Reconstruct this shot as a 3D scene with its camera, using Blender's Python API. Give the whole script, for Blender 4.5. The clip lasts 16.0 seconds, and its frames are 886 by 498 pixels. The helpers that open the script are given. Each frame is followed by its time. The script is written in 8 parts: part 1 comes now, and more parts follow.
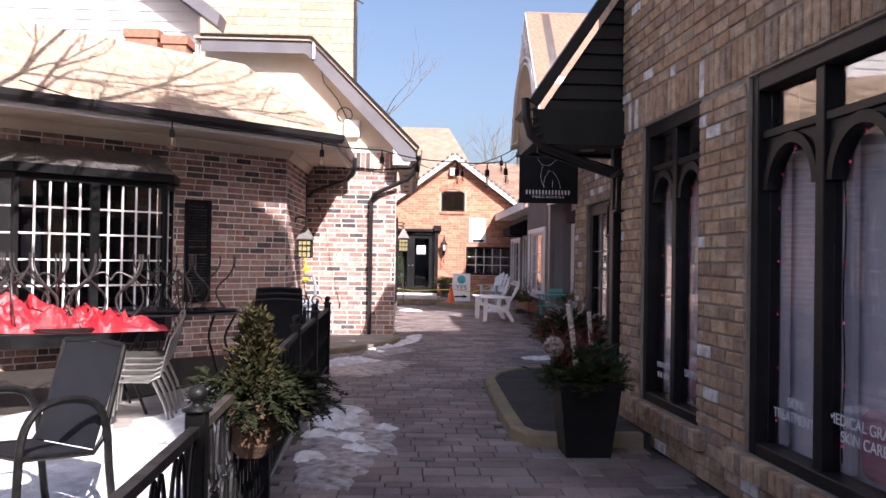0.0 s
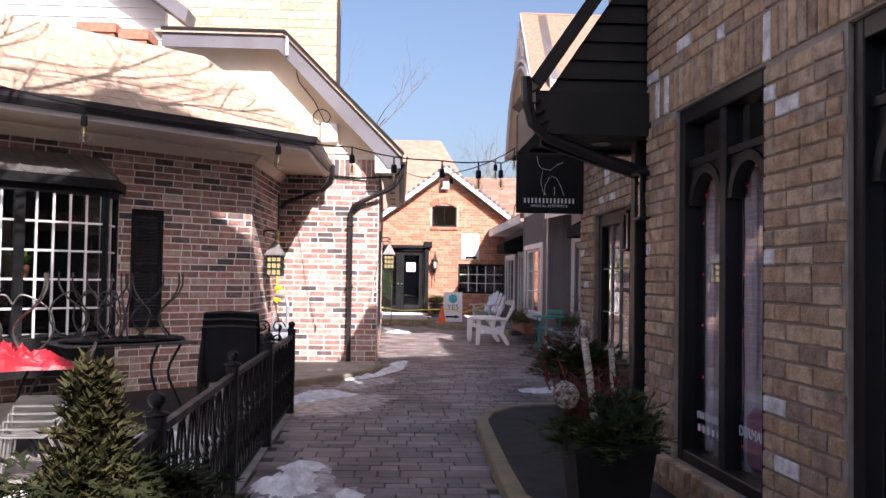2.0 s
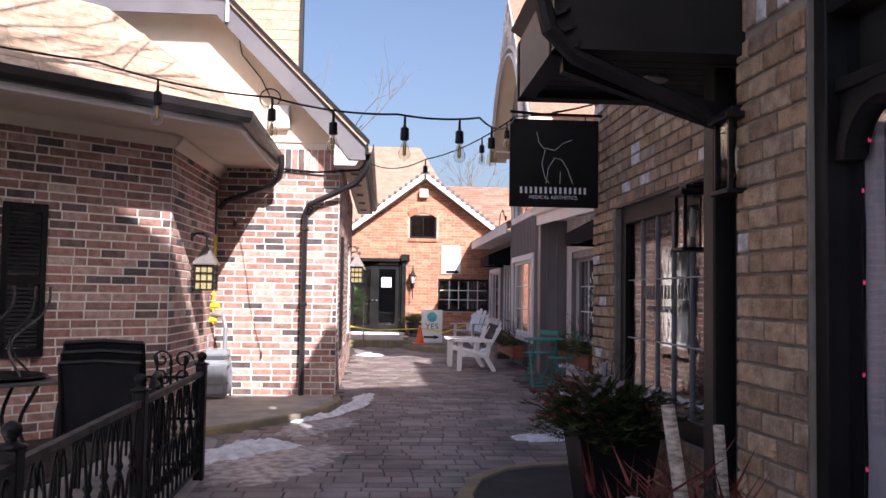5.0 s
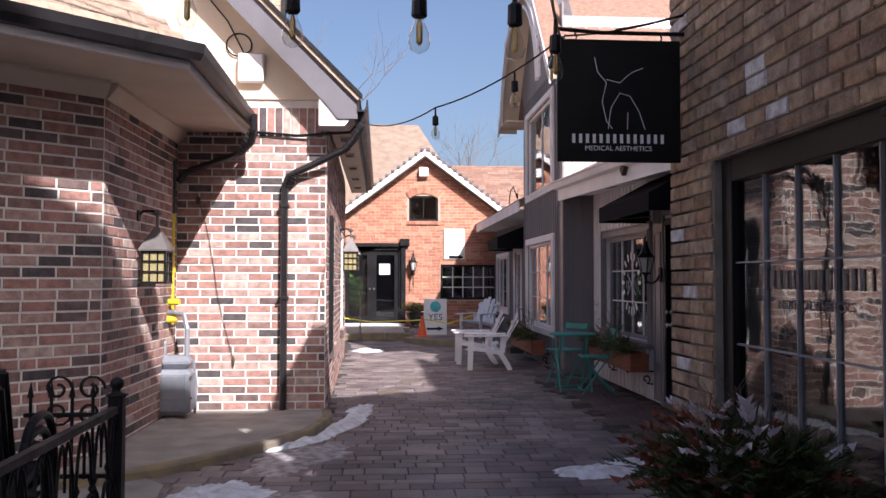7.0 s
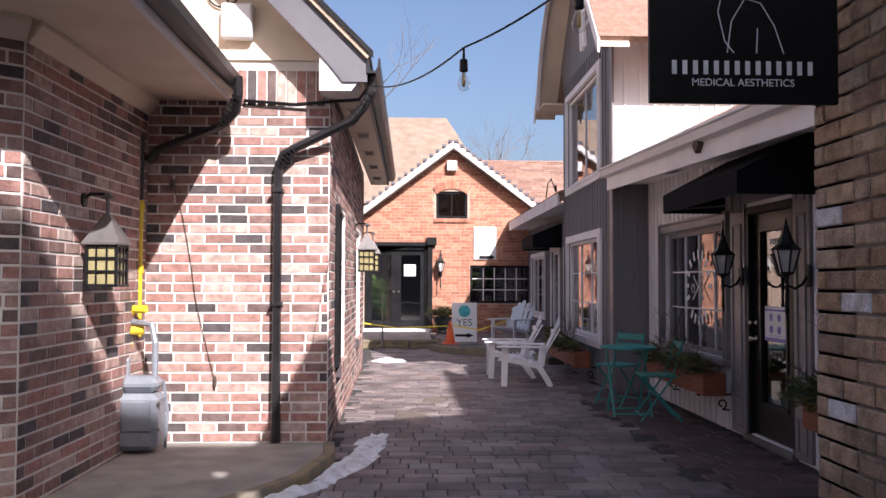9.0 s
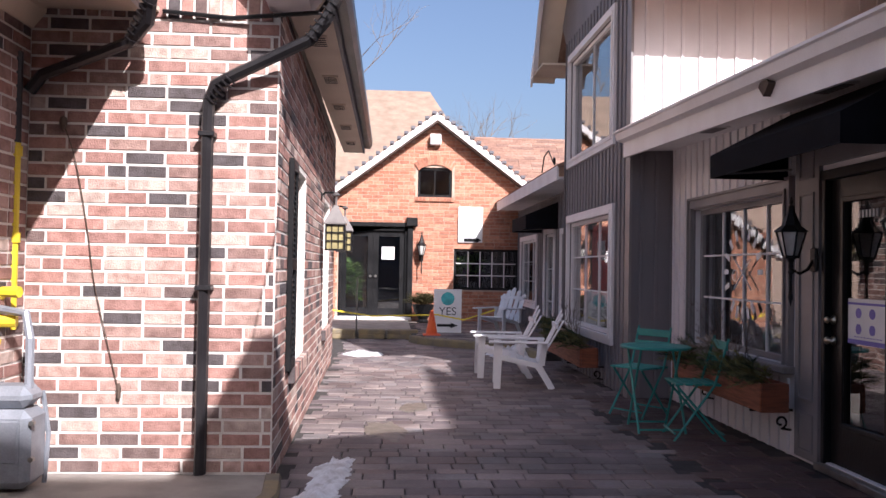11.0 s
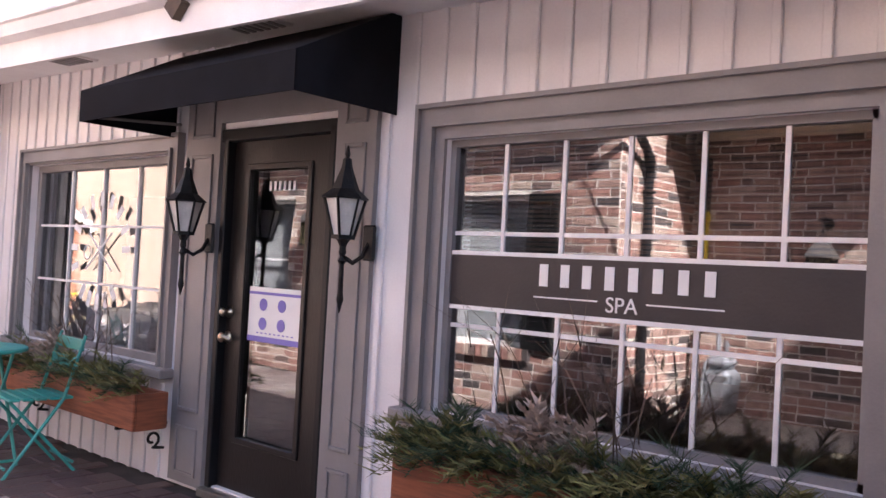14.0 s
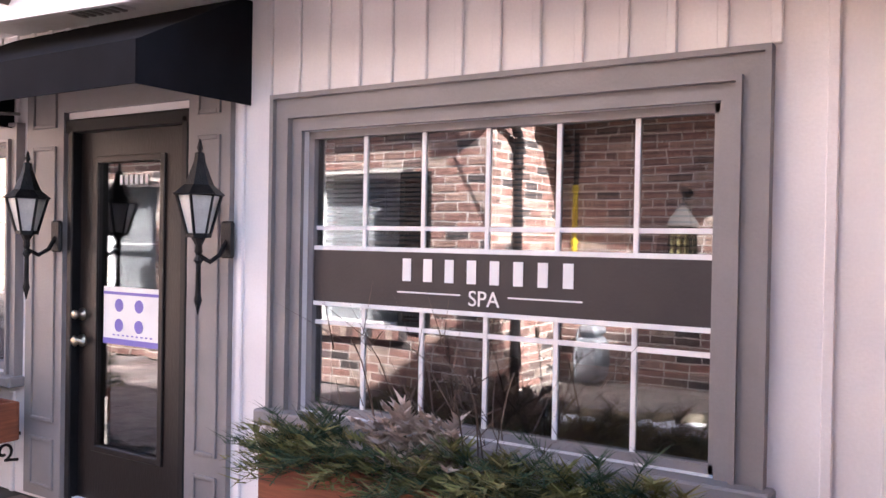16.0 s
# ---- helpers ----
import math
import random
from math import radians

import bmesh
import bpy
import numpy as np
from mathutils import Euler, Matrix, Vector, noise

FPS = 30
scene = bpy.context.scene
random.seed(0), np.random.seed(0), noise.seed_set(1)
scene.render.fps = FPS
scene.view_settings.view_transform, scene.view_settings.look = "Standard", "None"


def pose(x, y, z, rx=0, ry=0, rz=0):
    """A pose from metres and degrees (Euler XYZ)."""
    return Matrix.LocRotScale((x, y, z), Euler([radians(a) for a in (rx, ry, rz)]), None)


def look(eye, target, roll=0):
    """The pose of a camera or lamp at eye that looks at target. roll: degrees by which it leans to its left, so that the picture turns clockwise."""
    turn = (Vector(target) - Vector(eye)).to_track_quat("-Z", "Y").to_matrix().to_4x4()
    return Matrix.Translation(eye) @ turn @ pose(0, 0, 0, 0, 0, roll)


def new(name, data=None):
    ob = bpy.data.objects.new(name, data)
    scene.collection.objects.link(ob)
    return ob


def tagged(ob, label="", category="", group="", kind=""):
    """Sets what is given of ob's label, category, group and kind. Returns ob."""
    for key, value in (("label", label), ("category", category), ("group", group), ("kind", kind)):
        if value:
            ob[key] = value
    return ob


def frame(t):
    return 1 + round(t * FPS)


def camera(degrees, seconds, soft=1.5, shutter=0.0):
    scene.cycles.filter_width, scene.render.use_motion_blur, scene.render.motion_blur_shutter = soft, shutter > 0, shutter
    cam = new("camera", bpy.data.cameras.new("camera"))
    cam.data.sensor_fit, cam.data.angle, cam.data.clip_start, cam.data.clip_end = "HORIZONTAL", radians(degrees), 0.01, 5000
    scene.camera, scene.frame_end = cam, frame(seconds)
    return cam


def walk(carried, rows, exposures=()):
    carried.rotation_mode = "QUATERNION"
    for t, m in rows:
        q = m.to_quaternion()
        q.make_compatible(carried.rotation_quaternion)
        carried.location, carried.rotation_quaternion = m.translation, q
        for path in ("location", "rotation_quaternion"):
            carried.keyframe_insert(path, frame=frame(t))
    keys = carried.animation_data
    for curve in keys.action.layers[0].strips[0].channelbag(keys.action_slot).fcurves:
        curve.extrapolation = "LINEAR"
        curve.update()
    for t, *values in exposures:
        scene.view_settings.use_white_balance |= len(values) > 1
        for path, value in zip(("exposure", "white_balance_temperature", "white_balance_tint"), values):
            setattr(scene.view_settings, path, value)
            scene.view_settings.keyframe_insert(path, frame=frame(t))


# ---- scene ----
cam = camera(55.0, 16.0)
WALL_A = 42.0
PATH = [
    (0, (0.213, -0.354, 1.37), (0.296, 1.644, 1.395), 0.9),
    (0.5, (0.285, -0.003, 1.36), (0.362, 1.996, 1.372), 0.4),
    (1, (0.314, 0.41, 1.356), (0.431, 2.406, 1.377), 0.5),
    (1.5, (0.28, 0.72, 1.381), (0.456, 2.712, 1.39), -0.2),
    (2, (0.368, 1.1, 1.387), (0.465, 3.097, 1.453), 0.9),
    (2.5, (0.382, 1.495, 1.391), (0.511, 3.489, 1.484), -0.0),
    (3, (0.452, 1.927, 1.391), (0.615, 3.919, 1.459), -0.4),
    (3.5, (0.516, 2.302, 1.392), (0.649, 4.295, 1.506), 1.0),
    (4, (0.52, 2.698, 1.392), (0.776, 4.679, 1.484), 0.8),
    (4.5, (0.554, 3.044, 1.383), (0.747, 5.034, 1.455), 0.1),
    (4.7, (0.585, 3.178, 1.365), (0.72, 5.171, 1.474), 1.0),
    (6.8, (0.557, 5.197, 1.408), (0.755, 7.186, 1.465), -0.3),
    (7, (0.57, 5.415, 1.401), (0.716, 7.408, 1.474), 0.1),
    (7.5, (0.592, 5.828, 1.409), (0.717, 7.823, 1.459), 0.8),
    (8, (0.579, 6.283, 1.409), (0.764, 8.274, 1.431), -1.0),
    (8.5, (0.631, 6.711, 1.398), (0.761, 8.707, 1.437), -0.6),
    (9, (0.687, 7.126, 1.407), (0.764, 9.123, 1.484), 0.2),
    (9.2, (0.675, 7.319, 1.412), (0.797, 9.312, 1.525), 0.9),
    (11.3, (0.716, 9.196, 1.355), (0.842, 11.191, 1.397), 1.0),
    (11.5, (0.699, 9.353, 1.378), (0.853, 11.347, 1.433), 1.9),
    (12, (0.624, 9.728, 1.352), (1.034, 11.685, 1.404), 1.3),
    (12.5, (0.68, 10.087, 1.303), (1.269, 11.997, 1.382), 2.5),
    (13, (0.779, 10.384, 1.333), (1.713, 12.151, 1.405), 4.0),
    (13.5, (0.835, 10.581, 1.342), (2.131, 12.103, 1.425), 0.7),
    (14, (0.884, 10.594, 1.364), (2.4, 11.898, 1.409), 3.1),
    (14.5, (0.938, 10.593, 1.426), (2.575, 11.741, 1.454), 2.5),
    (15, (0.966, 10.58, 1.463), (2.656, 11.65, 1.45), 1.6),
    (15.5, (0.98, 10.569, 1.472), (2.673, 11.633, 1.462), 1.4),
    (16, (0.985, 10.568, 1.48), (2.667, 11.65, 1.459), 1.0),
]
EXPOSURES = [(0, 1.22, 6150, 19), (4.5, 1.18, 6150, 19), (7.0, 0.88, 5980, 18), (9.0, 0.96, 5980, 18), (11.5, 1.0, 5950, 18), (12.5, 1.28, 6100, 18), (13.5, 2.36, 6250, 17), (14.3, 3.3, 6150, 16), (15.0, 3.52, 6100, 14), (16.0, 3.6, 6100, 14)]
walk(cam, [(t, look(eye, target, roll)) for t, eye, target, roll in PATH], EXPOSURES)

# ---- light: low spring sun over the brick building on the east side of the lane, blue sky ----
SUN_EL, SUN_AZ = 38.0, 25.0            # degrees; azimuth from -y towards +x
sun_way = Vector((math.cos(radians(SUN_EL)) * math.sin(radians(SUN_AZ)), -math.cos(radians(SUN_EL)) * math.cos(radians(SUN_AZ)), math.sin(radians(SUN_EL))))
world = bpy.data.worlds.new("sky")
scene.world = world
world.use_nodes = True
wn = world.node_tree
sky = wn.nodes.new("ShaderNodeTexSky")
sky.sky_type, sky.sun_disc = "NISHITA", False
sky.sun_elevation, sky.sun_rotation = radians(SUN_EL), math.atan2(sun_way.x, sun_way.y)
sky.air_density, sky.dust_density, sky.ozone_density = 1.0, 4.2, 1.3
wn.links.new(sky.outputs[0], wn.nodes["Background"].inputs[0])
wn.nodes["Background"].inputs[1].default_value = 0.086
sun = new("sun", bpy.data.lights.new("sun", "SUN"))
sun.data.energy, sun.data.angle, sun.data.color = 5.0, radians(0.53), (1.0, 0.93, 0.84)
sun.matrix_world = look(sun_way * 60, (0, 0, 0))

# ---- materials ----
def mat(name, color, color2=None, rough=0.7, metal=0.0, scale=6.0, fine=90.0, bump=0.15, spread=0.18, random_by=None, palette=None, stretch=(1, 1, 1), coat=0.0, spec=0.5):
    """A surface with stains at one scale and grain at another; pieces may each take a colour of the palette."""
    m = bpy.data.materials.new(name)
    m.use_nodes = True
    n, l = m.node_tree.nodes, m.node_tree.links
    b = n["Principled BSDF"]
    b.inputs["Roughness"].default_value, b.inputs["Metallic"].default_value = rough, metal
    b.inputs["Coat Weight"].default_value = coat
    b.inputs["Specular IOR Level"].default_value = spec
    tc, mp = n.new("ShaderNodeTexCoord"), n.new("ShaderNodeMapping")
    mp.inputs["Scale"].default_value = stretch
    if random_by == "island" or palette is None:
        l.new(tc.outputs["Object"], mp.inputs[0])
    else:
        geo = n.new("ShaderNodeNewGeometry")
        l.new(geo.outputs["Position"], mp.inputs[0])
    big, small = n.new("ShaderNodeTexNoise"), n.new("ShaderNodeTexNoise")
    for t, s, d in ((big, scale, 4.0), (small, fine, 3.0)):
        t.inputs["Scale"].default_value, t.inputs["Detail"].default_value = s, d
        l.new(mp.outputs[0], t.inputs["Vector"])
    base = n.new("ShaderNodeMix")
    base.data_type = "RGBA"
    c2 = color2 or tuple(c * 0.6 for c in color)
    base.inputs["A"].default_value, base.inputs["B"].default_value = (*color, 1), (*c2, 1)
    ramp = n.new("ShaderNodeValToRGB")
    ramp.color_ramp.elements[0].position, ramp.color_ramp.elements[1].position = 0.38, 0.68
    l.new(big.outputs[0], ramp.inputs[0])
    l.new(ramp.outputs[0], base.inputs["Factor"])
    out = base.outputs["Result"]
    if palette:
        pal = n.new("ShaderNodeValToRGB")
        pal.color_ramp.interpolation = "CONSTANT"
        e = pal.color_ramp.elements
        e[0].position, e[0].color = 0.0, (*palette[0][1], 1)
        e[1].position, e[1].color = palette[1][0], (*palette[1][1], 1)
        for p, c in palette[2:]:
            e.new(p).color = (*c, 1)
        if random_by == "island":
            g = n.new("ShaderNodeNewGeometry")
            l.new(g.outputs["Random Per Island"], pal.inputs[0])
        else:
            g = n.new("ShaderNodeObjectInfo")
            l.new(g.outputs["Random"], pal.inputs[0])
        mul = n.new("ShaderNodeMix")
        mul.data_type, mul.blend_type = "RGBA", "MULTIPLY"
        mul.inputs["Factor"].default_value = 1.0
        l.new(pal.outputs[0], mul.inputs["A"])
        l.new(out, mul.inputs["B"])
        out = mul.outputs["Result"]
    grain = n.new("ShaderNodeMapRange")
    grain.inputs["To Min"].default_value, grain.inputs["To Max"].default_value = 1 - spread, 1 + spread
    l.new(small.outputs[0], grain.inputs[0])
    sc = n.new("ShaderNodeVectorMath")
    sc.operation = "SCALE"
    l.new(out, sc.inputs[0])
    l.new(grain.outputs[0], sc.inputs["Scale"])
    l.new(sc.outputs[0], b.inputs["Base Color"])
    rr = n.new("ShaderNodeMapRange")
    rr.inputs["To Min"].default_value, rr.inputs["To Max"].default_value = max(0.02, rough - 0.1), min(1, rough + 0.1)
    l.new(big.outputs[0], rr.inputs[0])
    l.new(rr.outputs[0], b.inputs["Roughness"])
    if bump:
        bp = n.new("ShaderNodeBump")
        bp.inputs["Strength"].default_value, bp.inputs["Distance"].default_value = bump, 0.01
        l.new(small.outputs[0], bp.inputs["Height"])
        l.new(bp.outputs[0], b.inputs["Normal"])
    return m


def glass(name, sheen=0.12, tint=(0.75, 0.78, 0.8), rough=0.0):
    """A window pane: clear, with the sheen of double glazing."""
    m = bpy.data.materials.new(name)
    m.use_nodes = True
    n, l = m.node_tree.nodes, m.node_tree.links
    n.remove(n["Principled BSDF"])
    mix, tr, gl, lw = n.new("ShaderNodeMixShader"), n.new("ShaderNodeBsdfTransparent"), n.new("ShaderNodeBsdfGlossy"), n.new("ShaderNodeLayerWeight")
    tr.inputs[0].default_value, gl.inputs["Roughness"].default_value = (*tint, 1), rough
    lw.inputs["Blend"].default_value = 0.5
    pw, mr = n.new("ShaderNodeMath"), n.new("ShaderNodeMapRange")
    pw.operation = "POWER"
    pw.inputs[1].default_value = 4.0
    mr.inputs["To Min"].default_value, mr.inputs["To Max"].default_value = sheen, 0.95
    l.new(lw.outputs["Facing"], pw.inputs[0])
    l.new(pw.outputs[0], mr.inputs[0])
    no, bp = n.new("ShaderNodeTexNoise"), n.new("ShaderNodeBump")
    no.inputs["Scale"].default_value, bp.inputs["Strength"].default_value, bp.inputs["Distance"].default_value = 2.2, 0.06, 0.02
    l.new(no.outputs[0], bp.inputs["Height"])
    l.new(bp.outputs[0], gl.inputs["Normal"])
    l.new(mr.outputs[0], mix.inputs[0])
    l.new(tr.outputs[0], mix.inputs[1])
    l.new(gl.outputs[0], mix.inputs[2])
    l.new(mix.outputs[0], n["Material Output"].inputs[0])
    return m


def glow(name, color, strength):
    m = bpy.data.materials.new(name)
    m.use_nodes = True
    b = m.node_tree.nodes["Principled BSDF"]
    b.inputs["Base Color"].default_value = (*color, 1)
    b.inputs["Emission Color"].default_value, b.inputs["Emission Strength"].default_value = (*color, 1), strength
    return m


RED = [(0, (0.43, 0.235, 0.195)), (0.18, (0.35, 0.195, 0.165)), (0.34, (0.50, 0.335, 0.285)), (0.47, (0.10, 0.084, 0.086)), (0.58, (0.29, 0.18, 0.155)), (0.69, (0.55, 0.43, 0.37)), (0.80, (0.18, 0.125, 0.115)), (0.89, (0.40, 0.26, 0.22))]
YEL = [(0, (0.44, 0.30, 0.185)), (0.16, (0.52, 0.375, 0.25)), (0.32, (0.36, 0.25, 0.16)), (0.46, (0.48, 0.36, 0.255)), (0.6, (0.33, 0.235, 0.17)), (0.72, (0.42, 0.275, 0.18)), (0.86, (0.40, 0.31, 0.235)), (0.94, (0.76, 0.74, 0.74))]
ORG = [(0, (0.50, 0.225, 0.14)), (0.3, (0.44, 0.185, 0.115)), (0.6, (0.56, 0.28, 0.18)), (0.85, (0.40, 0.17, 0.11))]
PAV = [(0, (0.200, 0.162, 0.158)), (0.2, (0.262, 0.218, 0.205)), (0.42, (0.165, 0.132, 0.134)), (0.6, (0.31, 0.252, 0.232)), (0.78, (0.215, 0.158, 0.146)), (0.9, (0.24, 0.215, 0.212))]
RPV = [(0, (0.10, 0.06, 0.055)), (0.3, (0.085, 0.05, 0.05)), (0.6, (0.12, 0.075, 0.065))]
SHG = [(0, (0.43, 0.32, 0.235)), (0.25, (0.50, 0.38, 0.285)), (0.5, (0.39, 0.285, 0.21)), (0.75, (0.46, 0.34, 0.245))]
SHR = [(0, (0.26, 0.15, 0.11)), (0.3, (0.30, 0.18, 0.13)), (0.6, (0.22, 0.13, 0.10)), (0.8, (0.33, 0.2, 0.15))]
ONE = (1, 1, 1)
def pieces(name, palette, **k):
    k = dict(dict(color2=(0.72, 0.70, 0.70), rough=0.85, scale=14, fine=160, bump=0.35), **k)
    return mat(name + "_piece", ONE, palette=palette, random_by="object", **k), mat(name + "_rest", ONE, palette=palette, random_by="island", **k)

brick_red, brick_yel, brick_org = pieces("red_brick", RED, color2=(0.62, 0.58, 0.57), fine=90, bump=0.6, spread=0.26), pieces("buff_brick", YEL, color2=(0.58, 0.55, 0.53), fine=70, bump=0.9, spread=0.3), pieces("orange_brick", ORG)
paver, paver_red = pieces("paver", PAV, rough=0.62, scale=1.3, color2=(0.44, 0.43, 0.45), fine=45, spread=0.3), pieces("dark_paver", RPV, rough=0.6, scale=3)
shingle, shingle_red = pieces("tan_shingle", SHG, fine=220), pieces("brown_shingle", SHR, fine=220)
mortar = mat("mortar", (0.78, 0.74, 0.69), (0.66, 0.62, 0.57), 0.95, fine=200, bump=0.4)
mortar_dark = mat("mortar_grey", (0.32, 0.275, 0.23), (0.22, 0.19, 0.16), 0.95, fine=200, bump=0.4)
mortar_org = mat("mortar_pale", (0.5, 0.38, 0.3), (0.42, 0.3, 0.24), 0.95, fine=200)
joint = mat("sand_joint", (0.06, 0.055, 0.05), (0.035, 0.03, 0.03), 0.95)
black = mat("black_paint", (0.007, 0.007, 0.008), (0.012, 0.012, 0.013), 0.45, spec=0.25, scale=4, spread=0.3)
iron = mat("black_iron", (0.008, 0.008, 0.009), (0.018, 0.017, 0.017), 0.45, spec=0.3, metal=0.3, scale=18, bump=0.3)
gutterm = mat("black_gutter_metal", (0.018, 0.016, 0.018), (0.03, 0.028, 0.03), 0.35, metal=0.2, scale=3)
white = mat("white_paint", (0.80, 0.78, 0.78), (0.72, 0.69, 0.69), 0.6, scale=2.5, spread=0.05)
whited = mat("white_board", (0.80, 0.77, 0.77), (0.70, 0.66, 0.66), 0.65, scale=1.4, spread=0.06, bump=0.1)
cream = mat("cream_siding", (0.72, 0.62, 0.50), (0.64, 0.54, 0.43), 0.7, scale=2, spread=0.06)
greyp = mat("grey_trim_paint", (0.235, 0.215, 0.215), (0.20, 0.185, 0.185), 0.5, scale=3, spread=0.06)
greyb = mat("grey_board", (0.19, 0.175, 0.185), (0.16, 0.15, 0.16), 0.6, scale=2, spread=0.08, stretch=(1, 1, 0.2))
fasciag = mat("grey_fascia", (0.135, 0.128, 0.145), (0.105, 0.1, 0.115), 0.55, scale=2)
cloth = mat("black_canvas", (0.007, 0.007, 0.009), (0.011, 0.011, 0.014), 0.9, spec=0.1, fine=300, bump=0.3)
# near-black that paints in shade: rooms behind glass, vent slots
dark = mat("shade_black", (0.03, 0.028, 0.027), (0.02, 0.02, 0.02), 0.9)
blind = mat("woven_blind", (0.16, 0.10, 0.07), (0.11, 0.07, 0.05), 0.8, fine=300, stretch=(1, 1, 30))
curtain = mat("grey_curtain", (0.80, 0.77, 0.82), (0.68, 0.65, 0.71), 0.9, scale=1.5, stretch=(8, 8, 0.5))
concrete = mat("concrete", (0.34, 0.31, 0.28), (0.24, 0.22, 0.2), 0.9, scale=4, fine=150, bump=0.3)
kerbm = mat("worn_yellow_kerb", (0.30, 0.235, 0.13), (0.19, 0.165, 0.13), 0.9, scale=5, fine=120, bump=0.4)
asphalt = mat("dark_asphalt", (0.042, 0.04, 0.04), (0.028, 0.028, 0.028), 0.9, scale=5, fine=250, bump=0.5)
groundm = mat("far_ground", (0.16, 0.14, 0.12), (0.1, 0.09, 0.08), 0.95, scale=0.4)
snow = mat("old_snow", (0.84, 0.85, 0.88), (0.58, 0.56, 0.56), 0.75, scale=9, fine=45, bump=0.9, spread=0.14)
ice = mat("dirty_ice", (0.36, 0.35, 0.38), (0.07, 0.06, 0.06), 0.4, scale=11, fine=50, bump=0.7, spread=0.3)
teal = mat("teal_paint", (0.035, 0.30, 0.26), (0.03, 0.25, 0.22), 0.45)
plast = mat("white_plastic", (0.80, 0.80, 0.82), (0.72, 0.72, 0.75), 0.4, spread=0.03)
wood = mat("orange_brown_wood", (0.27, 0.08, 0.035), (0.15, 0.045, 0.022), 0.6, scale=5, stretch=(1, 1, 12))
terracotta = mat("terracotta", (0.35, 0.16, 0.09), (0.25, 0.11, 0.07), 0.85)
needle = mat("evergreen", (0.036, 0.052, 0.02), (0.075, 0.08, 0.028), 0.7, scale=9, spec=0.12)
needle_dry = mat("winter_evergreen", (0.034, 0.035, 0.014), (0.058, 0.048, 0.022), 0.75, scale=9, spec=0.12)
cedar = mat("yellow_cedar", (0.15, 0.155, 0.045), (0.20, 0.165, 0.07), 0.8, scale=9)
needle_dark = mat("dark_cedar", (0.014, 0.02, 0.009), (0.032, 0.033, 0.015), 0.75, scale=9, spec=0.12)
pine = mat("blue_pine", (0.035, 0.065, 0.038), (0.06, 0.085, 0.045), 0.8, scale=9, spec=0.15)
dryf = mat("dried_flower", (0.50, 0.40, 0.34), (0.36, 0.27, 0.22), 0.9)
twigm = mat("twig", (0.07, 0.045, 0.035), (0.11, 0.08, 0.06), 0.85)
birch = mat("birch_bark", (0.62, 0.55, 0.47), (0.16, 0.13, 0.11), 0.85, scale=22, stretch=(1, 1, 3))
bark = mat("tree_bark", (0.20, 0.16, 0.125), (0.11, 0.085, 0.07), 0.95, scale=12, fine=60, bump=0.8, stretch=(1, 1, 0.3))
yellow = mat("yellow_pipe_paint", (0.80, 0.62, 0.03), (0.7, 0.52, 0.03), 0.45)
meterm = mat("grey_meter_metal", (0.30, 0.32, 0.36), (0.23, 0.25, 0.28), 0.45, metal=0.3)
orange = mat("orange_cone", (0.85, 0.14, 0.03), (0.75, 0.11, 0.03), 0.5)
redc = mat("red_tarp", (0.50, 0.02, 0.03), (0.34, 0.012, 0.02), 0.45, scale=3, spread=0.1)
steel = mat("bare_steel", (0.34, 0.33, 0.31), (0.22, 0.21, 0.2), 0.35, metal=0.8)
brass = mat("brass", (0.58, 0.50, 0.38), (0.42, 0.36, 0.27), 0.3, metal=1.0)
meshm = mat("dark_sling_mesh", (0.011, 0.012, 0.016), (0.018, 0.018, 0.023), 0.7, spec=0.2, fine=400, bump=0.5)
signw = mat("sign_white", (0.78, 0.78, 0.78), (0.72, 0.72, 0.73), 0.5, spread=0.02)
signk = mat("sign_black", (0.006, 0.006, 0.007), (0.009, 0.009, 0.01), 0.5, spec=0.2, spread=0.1)
tealp = mat("sign_teal", (0.05, 0.45, 0.48), None, 0.5, spread=0.02)
violet = mat("print_violet", (0.17, 0.14, 0.48), (0.19, 0.16, 0.50), 0.5, spread=0.02)
redp = mat("print_red", (0.62, 0.03, 0.04), None, 0.5, spread=0.03)
pane_lite = glass("window_glass_curtained", 0.15, (0.97, 0.97, 0.98))
pane, pane_soft, pane_clear = glass("window_glass", 0.13), glass("window_glass_shop", 0.165, (0.7, 0.71, 0.72)), glass("lamp_glass", 0.05, (0.9, 0.9, 0.88))
amber = mat("amber_glass", (0.36, 0.31, 0.15), (0.28, 0.24, 0.12), 0.3)
frost = mat("frosted_lamp_glass", (0.62, 0.6, 0.56), (0.5, 0.48, 0.45), 0.3)
bulbg = mat("filament_bulb", (0.42, 0.26, 0.06), (0.5, 0.35, 0.12), 0.15, spread=0.05)
leafm = mat("house_plant", (0.10, 0.22, 0.03), (0.16, 0.28, 0.05), 0.5)

# ---- building blocks ----
def box(bm, x0, x1, y0, y1, z0, z1, bevel=0.0):
    m = Matrix.LocRotScale(((x0 + x1) / 2, (y0 + y1) / 2, (z0 + z1) / 2), None, (abs(x1 - x0), abs(y1 - y0), abs(z1 - z0)))
    g = bmesh.ops.create_cube(bm, size=1, matrix=m)
    if bevel:
        es = list({e for v in g["verts"] for e in v.link_edges})
        bmesh.ops.bevel(bm, geom=es, offset=bevel, segments=1, affect="EDGES")
    return bm


